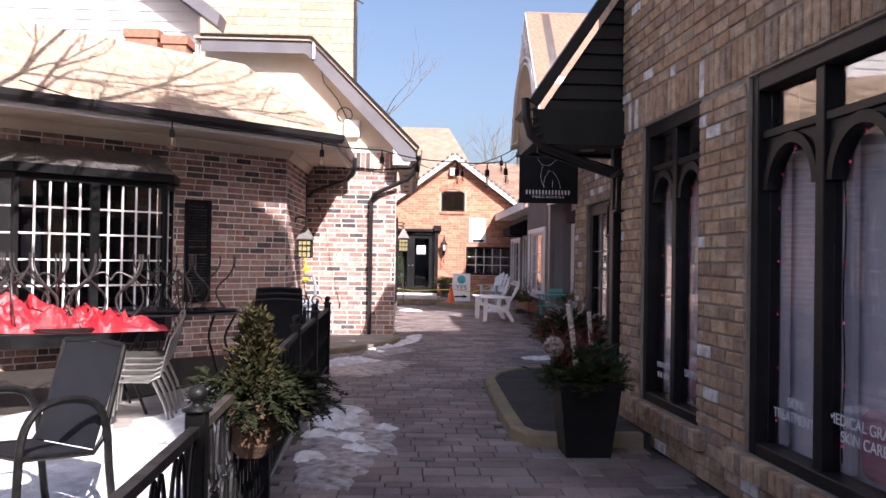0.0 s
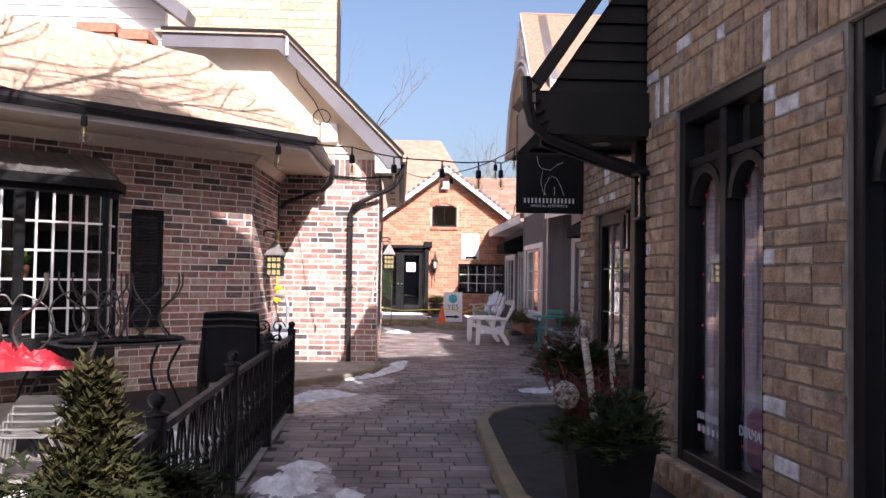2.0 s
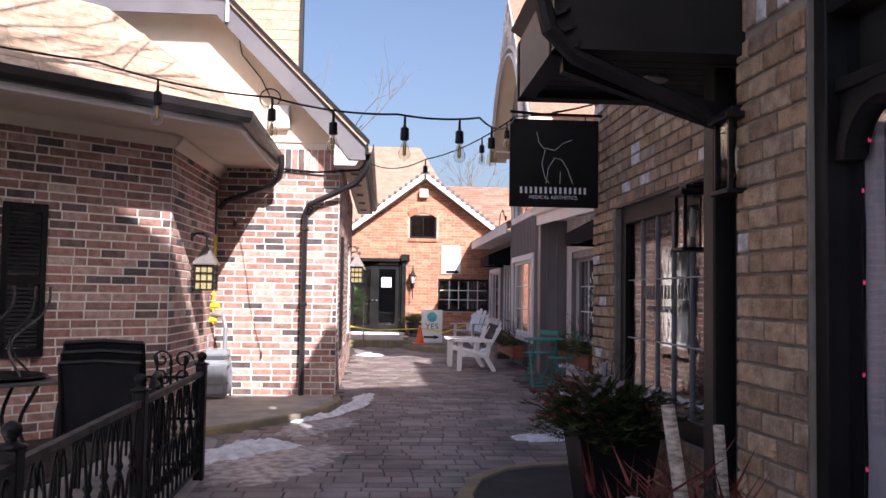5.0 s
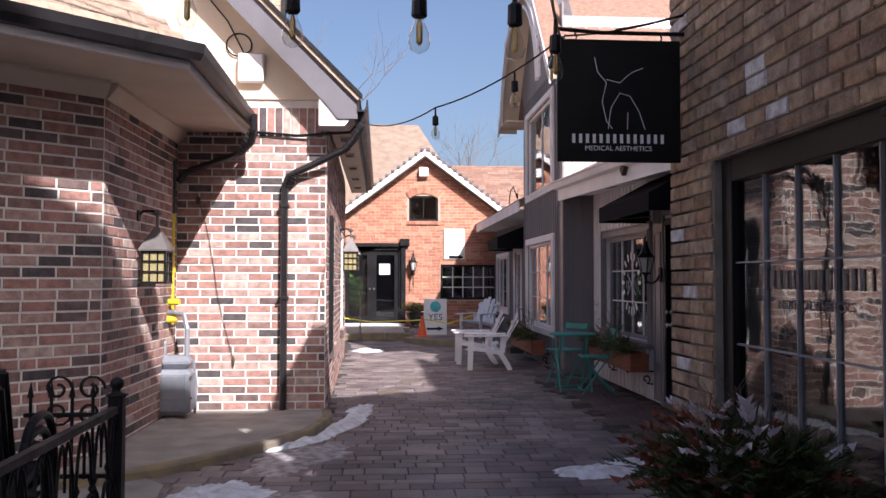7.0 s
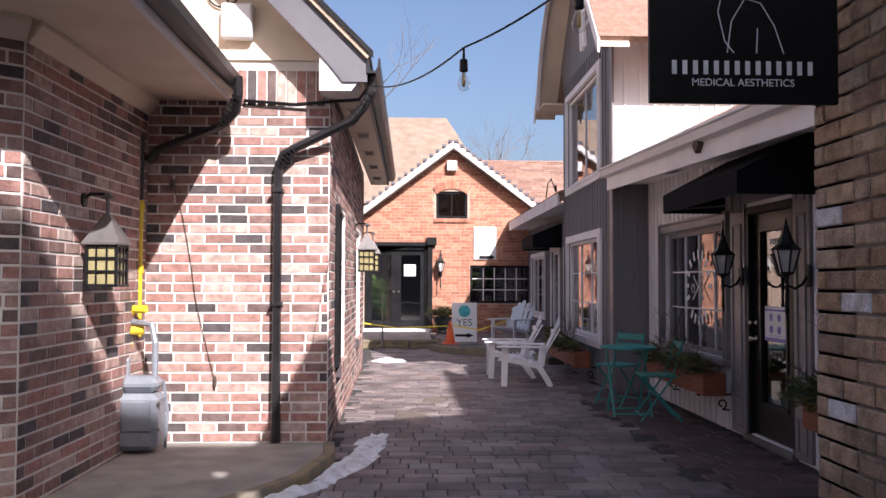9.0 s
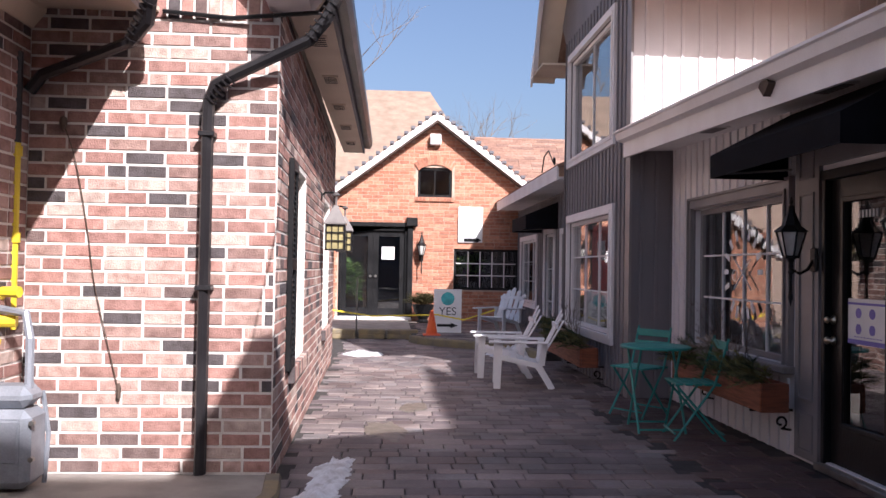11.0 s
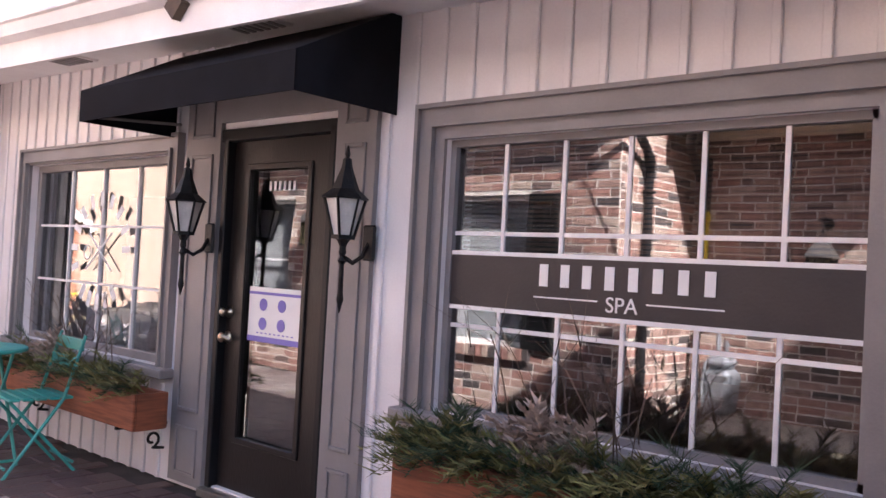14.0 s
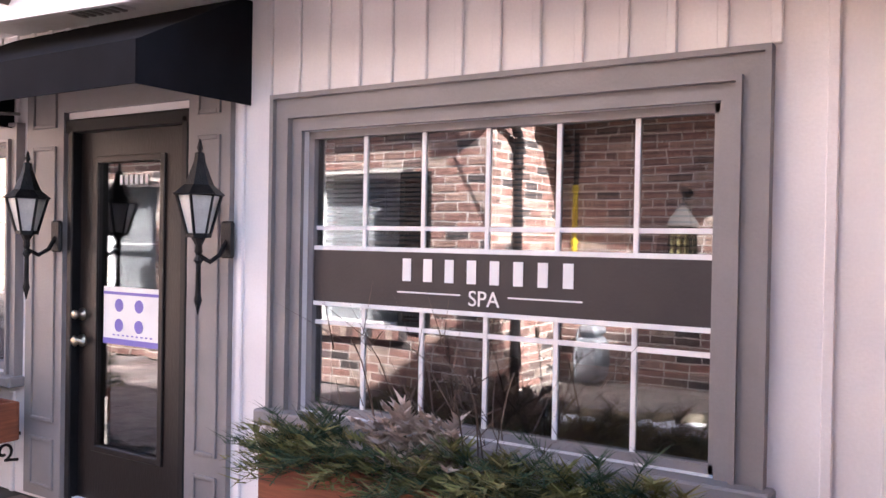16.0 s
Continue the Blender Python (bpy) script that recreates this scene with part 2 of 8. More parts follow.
def rod(bm, a, b, r, r2=None, seg=8):
    a, b = Vector(a), Vector(b)
    d = b - a
    m = Matrix.Translation((a + b) / 2) @ d.to_track_quat("Z", "Y").to_matrix().to_4x4()
    bmesh.ops.create_cone(bm, cap_ends=True, segments=seg, radius1=r, radius2=r if r2 is None else r2, depth=d.length, matrix=m)
    return bm


def tube(bm, pts, r, seg=6, r_end=None, flat=1.0):
    """A round bar swept along points."""
    pts = [Vector(p) for p in pts]
    rings, up = [], None
    for i, p in enumerate(pts):
        d = (pts[min(i + 1, len(pts) - 1)] - pts[max(i - 1, 0)]).normalized()
        if up is None:
            up = d.orthogonal().normalized()
        up = (up - d * up.dot(d)).normalized()
        side = d.cross(up)
        rr = r if r_end is None else r + (r_end - r) * i / (len(pts) - 1)
        rings.append([bm.verts.new(p + rr * (math.cos(a) * up + flat * math.sin(a) * side)) for a in (2 * math.pi * k / seg for k in range(seg))])
    for a, b in zip(rings, rings[1:]):
        for k in range(seg):
            bm.faces.new((a[k], a[(k + 1) % seg], b[(k + 1) % seg], b[k]))
    bm.faces.new(rings[0][::-1])
    bm.faces.new(rings[-1])
    return bm


def curve(pts, n=5):
    """Points of a smooth line through pts."""
    p = [Vector(q) for q in pts]
    p = [p[0] * 2 - p[1]] + p + [p[-1] * 2 - p[-2]]
    out = []
    for a, b, c, d in zip(p, p[1:], p[2:], p[3:]):
        for k in range(n):
            t = k / n
            out.append(0.5 * (2 * b + (c - a) * t + (2 * a - 5 * b + 4 * c - d) * t * t + (3 * b - a - 3 * c + d) * t ** 3))
    return out + [p[-2]]


def prism(bm, pts, way):
    """A solid: the outline pts (3D), pushed along way."""
    way = Vector(way)
    a = [bm.verts.new(p) for p in pts]
    b = [bm.verts.new(Vector(p) + way) for p in pts]
    fs = [bm.faces.new(a), bm.faces.new(b[::-1])]
    for i in range(len(a)):
        j = (i + 1) % len(a)
        fs.append(bm.faces.new((a[i], b[i], b[j], a[j])))
    bmesh.ops.recalc_face_normals(bm, faces=fs)
    return bm


def lathe(bm, profile, seg=16, at=(0, 0, 0)):
    """A turned body from (radius, height) pairs."""
    at = Vector(at)
    rings = [[bm.verts.new(at + Vector((max(r, 1e-4) * math.cos(2 * math.pi * k / seg), max(r, 1e-4) * math.sin(2 * math.pi * k / seg), z))) for k in range(seg)] for r, z in profile]
    fs = []
    for a, b in zip(rings, rings[1:]):
        for k in range(seg):
            fs.append(bm.faces.new((a[k], a[(k + 1) % seg], b[(k + 1) % seg], b[k])))
    fs.append(bm.faces.new(rings[0][::-1]))
    fs.append(bm.faces.new(rings[-1]))
    bmesh.ops.recalc_face_normals(bm, faces=fs)
    return bm


def mesh_of(name, bm, material, smooth=False):
    me = bpy.data.meshes.new(name)
    bm.to_mesh(me)
    bm.free()
    for m in (material if isinstance(material, (list, tuple)) else [material]):
        me.materials.append(m)
    if smooth:
        for p in me.polygons:
            p.use_smooth = True
    return me


def part(name, bm, material, parent=None, label="", smooth=False, at=None):
    ob = new(name, mesh_of(name, bm, material, smooth))
    ob.parent = parent
    if at is not None:
        ob.matrix_basis = at
    return tagged(ob, label)


def thing(name, at, label, category, group="", kind=""):
    ob = new(name)
    ob.empty_display_size = 0.1
    ob.matrix_basis = at
    return tagged(ob, label, category, group, kind)


def bm_():
    return bmesh.new()


def on_wall(x0, y0, x1, y1):
    """The frame of a wall: x along it as seen from outside, y into it, z up."""
    u = Vector((x1 - x0, y1 - y0, 0)).normalized()
    return Matrix(((u.x, -u.y, 0, x0), (u.y, u.x, 0, y0), (0, 0, 1, 0), (0, 0, 0, 1))), math.hypot(x1 - x0, y1 - y0)


def sheet_with_holes(bm, length, z0, z1, thick, holes):
    """A wall of some thickness with openings that go through it."""
    xs = sorted({0, length, *(v for h in holes for v in h[:2] if 0 < v < length)})
    zs = sorted({z0, z1, *(v for h in holes for v in h[2:4] if z0 < v < z1)})
    def solid(i, j):
        if not (0 <= i < len(xs) - 1 and 0 <= j < len(zs) - 1):
            return False
        x, z = (xs[i] + xs[i + 1]) / 2, (zs[j] + zs[j + 1]) / 2
        return not any(h[0] < x < h[1] and h[2] < z < h[3] for h in holes)
    def quad(*p):
        bm.faces.new([bm.verts.new(q) for q in p])
    for i in range(len(xs) - 1):
        for j in range(len(zs) - 1):
            if not solid(i, j):
                continue
            a, b, c, d = xs[i], xs[i + 1], zs[j], zs[j + 1]
            quad((a, 0, c), (b, 0, c), (b, 0, d), (a, 0, d))
            quad((b, thick, c), (a, thick, c), (a, thick, d), (b, thick, d))
            if not solid(i - 1, j): quad((a, thick, c), (a, 0, c), (a, 0, d), (a, thick, d))
            if not solid(i + 1, j): quad((b, 0, c), (b, thick, c), (b, thick, d), (b, 0, d))
            if not solid(i, j - 1): quad((a, thick, c), (b, thick, c), (b, 0, c), (a, 0, c))
            if not solid(i, j + 1): quad((a, 0, d), (b, 0, d), (b, thick, d), (a, thick, d))
    return bm


def block_verts(w, h, d, c=0.006):
    """A block whose front stands d proud of the plane y = 0, with worn front edges."""
    return [(-w/2, 0, -h/2), (w/2, 0, -h/2), (w/2, 0, h/2), (-w/2, 0, h/2), (-w/2, -d + c, -h/2), (w/2, -d + c, -h/2), (w/2, -d + c, h/2), (-w/2, -d + c, h/2),
            (-w/2 + c, -d, -h/2 + c), (w/2 - c, -d, -h/2 + c), (w/2 - c, -d, h/2 - c), (-w/2 + c, -d, h/2 - c)]
BLOCK_F = [(0, 1, 5, 4), (1, 2, 6, 5), (2, 3, 7, 6), (3, 0, 4, 7), (4, 5, 9, 8), (5, 6, 10, 9), (6, 7, 11, 10), (7, 4, 8, 11), (8, 9, 10, 11)]
shared = {}


def lay(parent, name, rest_name, cells, mats, depth, near, limit=290, m=Matrix.Identity(4)):
    """Lays blocks (x, z, w, h, tilt) on the plane y = 0 of m: those that near() picks as objects of their own, the others joined."""
    rng = random.Random(7)
    vs, fs, count = [], [], 0
    for x, z, w, h, upright in cells:
        d = depth * rng.uniform(0.75, 1.25)
        if near(x, z) and count < limit:
            key = (name, mats[0].name, round(w, 2), round(h, 3), depth)
            if key not in shared:
                me = bpy.data.meshes.new(name)
                me.from_pydata(block_verts(round(w, 2), h, depth, min(0.006, depth * 0.5)), [], BLOCK_F)
                me.materials.append(mats[0])
                shared[key] = me
            ob = new(name, shared[key])
            ob.parent = parent
            ob.matrix_basis = m @ pose(x, -rng.uniform(0, depth * 0.35), z, rng.uniform(-0.6, 0.6), rng.uniform(-0.35, 0.35), 0)
            count += 1
        else:
            k = len(vs)
            vs += [m @ Vector((a + x, b, c + z)) for a, b, c in block_verts(w, h, d, min(0.006, depth * 0.5))]
            fs += [tuple(k + i for i in f) for f in BLOCK_F]
    if vs:
        me = bpy.data.meshes.new(rest_name)
        me.from_pydata(vs, [], fs)
        me.materials.append(mats[1])
        ob = new(rest_name, me)
        ob.parent = parent
        tagged(ob, kind="stuff")


def courses(length, z0, z1, holes, course=0.083, module=0.247, gap=0.016, inside=None):
    """Running bond, cut at openings and ends."""
    rng, row, z, out = random.Random(3), 0, z0, []
    while z + course * 0.6 < z1:
        h = min(course, z1 - z) - gap
        zc, x = z + course / 2, -module * (0.5 if row % 2 else 0) - rng.uniform(0, 0.03)
        while x < length:
            w = module * (0.5 if rng.random() < 0.06 else 1)
            spans = [(max(x, 0), min(x + w, length))]
            for h0 in holes:
                if h0[2] < zc < h0[3]:
                    spans = [s for a, b in spans for s in ((a, min(b, h0[0])), (max(a, h0[1]), b)) if s[1] - s[0] > 0.03]
            if inside:
                spans = [s for s in spans if inside((s[0] + s[1]) / 2, zc)]
            out += [((a + b) / 2, zc, b - a - gap, h, 0) for a, b in spans if b - a > 0.04]
            x += w
        z, row = z + course, row + 1
    return out


def wall(name, p0, p1, z0, z1, holes, thick, material, label, category="wall"):
    m, length = on_wall(*p0, *p1)
    ob = new(name, mesh_of(name, sheet_with_holes(bm_(), length, z0, z1, thick, holes), material))
    ob.matrix_basis = m
    tagged(ob, label, category, kind="structure")
    return ob, length


def lettering(body, size, material, parent, at, name="lettering", label="", align="CENTER", spacing=1.0):
    cu = bpy.data.curves.new(name, "FONT")
    cu.body, cu.size, cu.align_x, cu.extrude, cu.space_character = body, size, align, 0.0015, spacing
    tmp = new(name + "_tmp", cu)
    bpy.context.view_layer.update()
    me = bpy.data.meshes.new_from_object(tmp.evaluated_get(bpy.context.evaluated_depsgraph_get()))
    bpy.data.objects.remove(tmp)
    me.materials.clear()
    me.materials.append(material)
    ob = new(name, me)
    ob.parent = parent
    ob.matrix_basis = at @ pose(0, 0, 0, 90, 0, 0)
    return tagged(ob, label)


def bars(bm, x0, x1, z0, z1, n, y=-0.002, gap=0.55):
    """Plain bars in place of a word of n letters."""
    w = (x1 - x0) / n
    for i in range(n):
        box(bm, x0 + i * w + w * gap / 2, x0 + (i + 1) * w - w * gap / 2, y, y + 0.003, z0, z1)
    return bm

# ---- ground ----
def flat(name, pts, z, thick, material, label, category, kind="structure", bevel=0.0):
    bm = prism(bm_(), [(x, y, z - thick) for x, y in pts], (0, 0, thick))
    if bevel:
        top = [e for e in bm.edges if all(abs(v.co.z - z) < 1e-5 for v in e.verts)]
        bmesh.ops.bevel(bm, geom=top, offset=bevel, segments=2, affect="EDGES")
    ob = new(name, mesh_of(name, bm, material))
    return tagged(ob, label, category, kind=kind)

bm = bm_()
bmesh.ops.create_grid(bm, x_segments=8, y_segments=8, size=400)
ob = new("ground", mesh_of("ground", bm, groundm))
ob.location = (0, 0, -0.06)
tagged(ob, "bare brown ground round the shops", "ground", kind="structure")

def ribbon(name, pts, width, z0, z1, material, label, category="kerb"):
    """A kerb along a line, with rounded top edges."""
    bm, n = bm_(), len(pts)
    rings = []
    for i, p in enumerate(pts):
        a, b = Vector(pts[max(i - 1, 0)]), Vector(pts[min(i + 1, n - 1)])
        d = (b - a).normalized()
        s = Vector((-d.y, d.x)) * width / 2
        c = Vector(p)
        wob = 0.008 * noise.noise((p[0] * 3, p[1] * 3, 0))
        prof = [(-1, z0), (-1, z1 - 0.02), (-0.8, z1 + wob), (0.8, z1 + wob), (1, z1 - 0.02), (1, z0)]
        rings.append([bm.verts.new((c.x + s.x * k, c.y + s.y * k, z)) for k, z in prof])
    fs = []
    for a, b in zip(rings, rings[1:]):
        for k in range(5):
            fs.append(bm.faces.new((a[k], a[k + 1], b[k + 1], b[k])))
    fs += [bm.faces.new(rings[0]), bm.faces.new(rings[-1][::-1])]
    bmesh.ops.recalc_face_normals(bm, faces=fs)
    return tagged(new(name, mesh_of(name, bm, material)), label, category, kind="structure")

def arc(cx, cy, r, a0, a1, n=10):
    return [(cx + r * math.cos(radians(a0 + (a1 - a0) * i / n)), cy + r * math.sin(radians(a0 + (a1 - a0) * i / n))) for i in range(n + 1)]

lane = flat("pavement", [(-8, -6), (4.2, -6), (4.2, 29), (-4, 29), (-4, 14), (-8, 12)], -0.012, 0.04, joint, "grey concrete paving blocks of the lane", "paving")
patio = flat("patio_floor", [(-8, -3), (-0.46, -3), (-0.70, 9.7), (-0.9, 11.4), (-1.75, 12.4), (-8, 8)], 0.004, 0.03, concrete, "concrete patio floor with melting snow", "patio")

# shade under the patio tables, painted as a dark patch on the floor
shade_area = [(-1.98, 11.75), (-1.62, 10.6), (-1.72, 9.6), (-2.25, 8.0), (-3.1, 7.0), (-5.0, 6.0), (-7.9, 5.2), (-7.9, 6.5)]
flat("planting_bed", shade_area, 0.016, 0.02, mat("patio_shade_dark", (0.035, 0.026, 0.02), (0.018, 0.014, 0.012), 0.95, scale=8, fine=60, bump=1.0), "dark patch painting in the shade under the patio tables", "soil")
KERB_R = [(1.98, 5.95), (1.34, 5.95), (1.16, 5.99), (1.09, 6.2), (1.09, 7.1), (1.11, 8.2), (1.13, 8.9), (1.25, 9.36), (1.48, 9.70), (1.76, 9.85), (2.1, 9.93), (2.38, 9.96)]
ribbon("kerb_entrance", KERB_R, 0.12, -0.03, 0.10, kerbm, "worn kerb with faded yellow paint round the entrance slab")
flat("entrance_slab", [*KERB_R, (2.41, 9.96), (2.41, 6.76), (2.03, 6.74), (2.06, 5.95)], 0.085, 0.1, asphalt, "dark asphalt slab in front of the brick shop", "pavement")
KERB_L = [(-1.62, 11.30), (-1.35, 11.42), (-1.0, 11.72), (-0.66, 12.15), (-0.34, 12.62), (-0.08, 13.1), (0.06, 13.85), (0.02, 14.3)]
ribbon("kerb_house", KERB_L, 0.10, -0.03, 0.075, kerbm, "worn concrete kerb with faded yellow edge round the house corner")
flat("house_slab", [*KERB_L, (-1.6, 14.35), (-1.66, 12.0)], 0.062, 0.08, concrete, "pale concrete slab at the foot of the brick house", "pavement")
# stone step and raised terrace in front of the far building
KERB_T = [(1.16, 24.6), (1.3, 24.2), (1.75, 23.75), (2.4, 23.2), (2.9, 22.5), (3.05, 21.6)]
ribbon("kerb_terrace", KERB_T, 0.14, -0.03, 0.13, kerbm, "worn stone kerb with yellow edge round the terrace")
flat("terrace", [*KERB_T, (3.6, 21.6), (3.6, 29), (1.16, 29)], 0.115, 0.13, joint, "dark paved terrace before the far brick building", "terrace")
flat("door_platform", [(-1.2, 25.5), (1.16, 25.5), (1.16, 29.0), (-1.2, 29.0)], 0.16, 0.18, concrete, "concrete platform before the double doors", "step")

# ---- walls of the red brick house ----
CX, CY = -1.57, 12.15                    # outer corner between the bay wall and the meter wall
AU = Vector((math.cos(radians(WALL_A)), math.sin(radians(WALL_A))))
AL = 7.0
A0 = (CX - AL * AU.x, CY - AL * AU.y)
BAY = (AL - 4.15, AL - 1.75)             # the bay window's stretch of that wall
wall_a, len_a = wall("wall_bay", A0, (CX, CY), 0, 3.05, [(BAY[0] + 0.1, BAY[1] - 0.1, 0.7, 2.25)], 0.25, mortar, "red and black brick house wall with pale mortar")
wall_c, len_c = wall("wall_meter", (CX, CY), (-1.53, 14.35), 0, 3.05, [], 0.25, mortar, "red and black brick wall behind the gas meter")
wall_s, len_s = wall("wall_gable", (-1.53, 14.35), (0.0, 14.35), 0, 3.28, [], 0.25, mortar, "sunlit red and black brick gable wall with pale mortar")
EW = [(0.98, 2.1, 0.62, 2.12), (4.6, 5.7, 0.62, 2.12)]
wall_e, len_e = wall("wall_lane", (0.0, 14.35), (-0.09, 21.3), 0, 3.2, EW, 0.25, mortar, "red brick side wall with white windows along the lane")
wall_n, _ = wall("wall_back", (-0.09, 21.3), (-4.5, 21.3), 0, 3.2, [], 0.25, mortar, "plain brick back wall of the house")

# ---- far building: orange brick gable ----
FY = 29.0
FX0, FX1 = -2.2, 5.6
FH = [(1.72, 3.34, 0.16, 2.32), (4.43, 5.98, 0.86, 1.83), (3.55, 4.36, 3.04, 3.74)]
far_w, len_f = wall("wall_far", (FX0, FY), (FX1, FY), 0, 2.4, FH, 0.3, mortar_org, "orange brick gable front of the far shop")
def gable_top(x):
    return 4.86 - abs(x - 1.78) * 0.75
# the gable's face is built round its window opening
def poly(bm, pts, y0, thick):
    prism(bm, [(x, y0, z) for x, z in pts], (0, thick, 0))
bm = bm_()
wx0, wx1, wz0, wz1 = 3.55, 4.36, 3.04, 3.74
gt = lambda s: gable_top(FX0 + s)
poly(bm, [(0, 2.4), (wx0, 2.4), (wx0, gt(wx0)), (0, gt(0))], 0, 0.3)
poly(bm, [(wx1, 2.4), (7.8, 2.4), (7.8, gt(7.8)), (wx1, gt(wx1))], 0, 0.3)
poly(bm, [(wx0, 2.4), (wx1, 2.4), (wx1, wz0), (wx0, wz0)], 0, 0.3)
poly(bm, [(wx0, wz1), (wx1, wz1), (wx1, gt(wx1)), (3.98, 4.86), (wx0, gt(wx0))], 0, 0.3)
far_g = new("wall_far_gable", mesh_of("wall_far_gable", bm, mortar_org))
far_g.matrix_basis = far_w.matrix_basis
tagged(far_g, "orange brick gable top with a small window", "wall", kind="structure")

# ---- east side: buff brick shop, white spa, grey gabled house, low shop ----
# buff brick front, gable to the lane: two arched windows
C1S, C1N = (2.37, -0.6), (2.018, 6.75)
W1 = [(0.52, 1.68), (2.37, 3.75), (4.40, 5.80)]   # openings, from the north corner
holes1 = [(a, b, 0.31, 2.43) for a, b in W1]
wall_1, len_1 = wall("wall_buff", C1N, C1S, 0, 4.2, holes1, 0.3, mortar_dark, "buff brick shop wall with a few white-flecked bricks")
C2X = 2.40
wall_2, len_2 = wall("wall_buff_recess", (C2X, 10.64), (C2X, 6.75), 0, 3.9, [(0.68, 2.6, 0.5, 2.06), (2.95, 3.8, 0.085, 2.1)], 0.3, mortar_dark, "buff brick shop wall with a wide window and the entrance")
wall_2n, len_2n = wall("wall_buff_end", (6.0, 10.64), (C2X, 10.64), 0, 3.9, [], 0.3, mortar_dark, "buff brick end wall of the shop")
wall_1n, len_1n = wall("wall_buff_return", (C2X + 0.2, 6.75), (2.15, 6.75), 0, 4.2, [], 0.28, mortar_dark, "buff brick return beside the entrance")

SPX = 3.76
SP = [(18.0 - 17.27, 18.0 - 15.30, 0.67, 1.98), (18.0 - 14.75, 18.0 - 13.80, 0.06, 2.07), (18.0 - 13.075, 18.0 - 11.30, 0.73, 1.94)]
wall_sp, len_sp = wall("wall_spa", (SPX, 18.0), (SPX, 10.66), 0, 2.9, SP, 0.2, whited, "white board-and-batten wall of the spa")
GX = 3.31
GW0, GW1 = 21.55, 18.0
GR = [(GW0 - 21.1, GW0 - 18.76, 0.61, 2.04), (GW0 - 21.15, GW0 - 18.76, 2.95, 4.38)]
wall_g, len_g = wall("wall_grey", (GX, GW0), (GX, GW1), 0, 4.75, GR, 0.2, greyb, "grey board-and-batten front of the gabled house")
wall_gs, len_gs = wall("wall_grey_side", (GX - 0.012, 17.985), (SPX + 0.02, 17.985), 0, 2.72, [], 0.2, greyb, "grey board return beside the spa wall")
wall_gw, len_gw = wall("wall_white_upper", (GX - 0.004, 17.988), (8.0, 17.988), 2.75, 5.4, [], 0.2, whited, "sunlit white board-and-batten side wall above the spa roof")
wall_gn, _ = wall("wall_grey_north", (8.0, 21.55), (GX, 21.55), 0, 4.75, [], 0.2, greyb, "grey north wall of the gabled house")
LX = 3.75
LH = [(0.6, 2.6, 0.65, 2.0), (3.6, 4.5, 0.1, 2.05), (5.2, 7.0, 0.55, 2.0)]
wall_l, len_l = wall("wall_low_shop", (LX, 29.0), (LX, 21.55), 0, 2.75, LH, 0.2, greyb, "grey low shop front with white trim")
# closing walls out of view, added to cut skylight and shade the near patio
wall_back, _ = wall("wall_south", (2, -8), (9, -8), 0, 9.7, [], 0.3, greyb, "unseen tall grey wall closing the lane, added to shade the patio")
wall_back_low, _ = wall("wall_south_low", (-9, -8), (2, -8), 0, 4.0, [], 0.3, greyb, "unseen low grey wall closing the lane, added to cut skylight")
wall_west, _ = wall("wall_west", (-9, 6.0), (-9, -8), 0, 3.6, [], 0.3, greyb, "unseen grey wall closing the patio, added to cut skylight")

# ---- roofs ----
def slab(name, pts, thick, material, label, category="roof", kind="structure"):
    """A roof plane of some thickness from its corners."""
    a = [Vector(p) for p in pts]
    nrm = (a[1] - a[0]).cross(a[2] - a[0]).normalized()
    if nrm.z < 0:
        nrm = -nrm
    ob = new(name, mesh_of(name, prism(bm_(), a, -nrm * thick), material))
    return tagged(ob, label, category, kind=kind)

def shingle_plane(roof, p, u, v, ulen, vlen, mats, course=0.14, module=0.3, near=lambda x, z: False, inside=None):
    """Overlapping shingle tabs on a roof plane: p a lower corner, u along the eave, v up the slope."""
    u, v = Vector(u).normalized(), Vector(v).normalized()
    nrm = u.cross(v)
    if nrm.z < 0:
        nrm = -nrm
    m = Matrix((u, -nrm, v)).transposed().to_4x4()
    m.translation = Vector(p) + nrm * 0.004
    tilt = []
    for x, z, w, h, k in courses(ulen, 0, vlen, [], course, module, 0.004, inside):
        tilt.append((x, z, w, h, 0))
    lay(roof, "shingle", "shingles", tilt, mats, 0.012, near, 250, m)

# roof over the bay wall, with deep eaves
AN = Vector((AU.y, -AU.x))
EC = Vector((-0.83, 11.62))
EL = EC - AU * 8.0
R1 = EC - AN * 0.86 - AU * 0.95
R0 = R1 - AU * 7.5
E2 = Vector((-0.84, 14.35))
roof_a = slab("roof_bay", [(*EL, 3.09), (*EC, 3.09), (*R1, 4.06), (*R0, 4.06)], 0.05, shingle[1], "tan shingle roof with bare-branch shadows over the bay wall")
slab("roof_bay_hip", [(*EC, 3.09), (*E2, 3.09), (-1.75, 14.35, 4.06), (*R1, 4.06)], 0.05, shingle[1], "tan shingle hip beside the gable")
slab("roof_bay_top", [(*R0, 4.06), (*R1, 4.06), (-1.75, 14.35, 4.06), (-6, 16, 4.06), (-9, 12, 4.06)], 0.08, fasciag, "flat grey roof behind the hip")
shingle_plane(roof_a, (*EL, 3.09), (*AU, 0), (*(-AN * 0.86), 0.94), 8.0, 1.27, shingle, near=lambda x, z: True, inside=lambda x, z: x < 8.0 - z * 0.78)
soff = [(*EL, 2.93), (*EC, 2.93), (-0.75, 14.34, 2.93), (-1.52, 14.34, 2.93), (CX, CY, 2.93), (*A0, 2.93)]
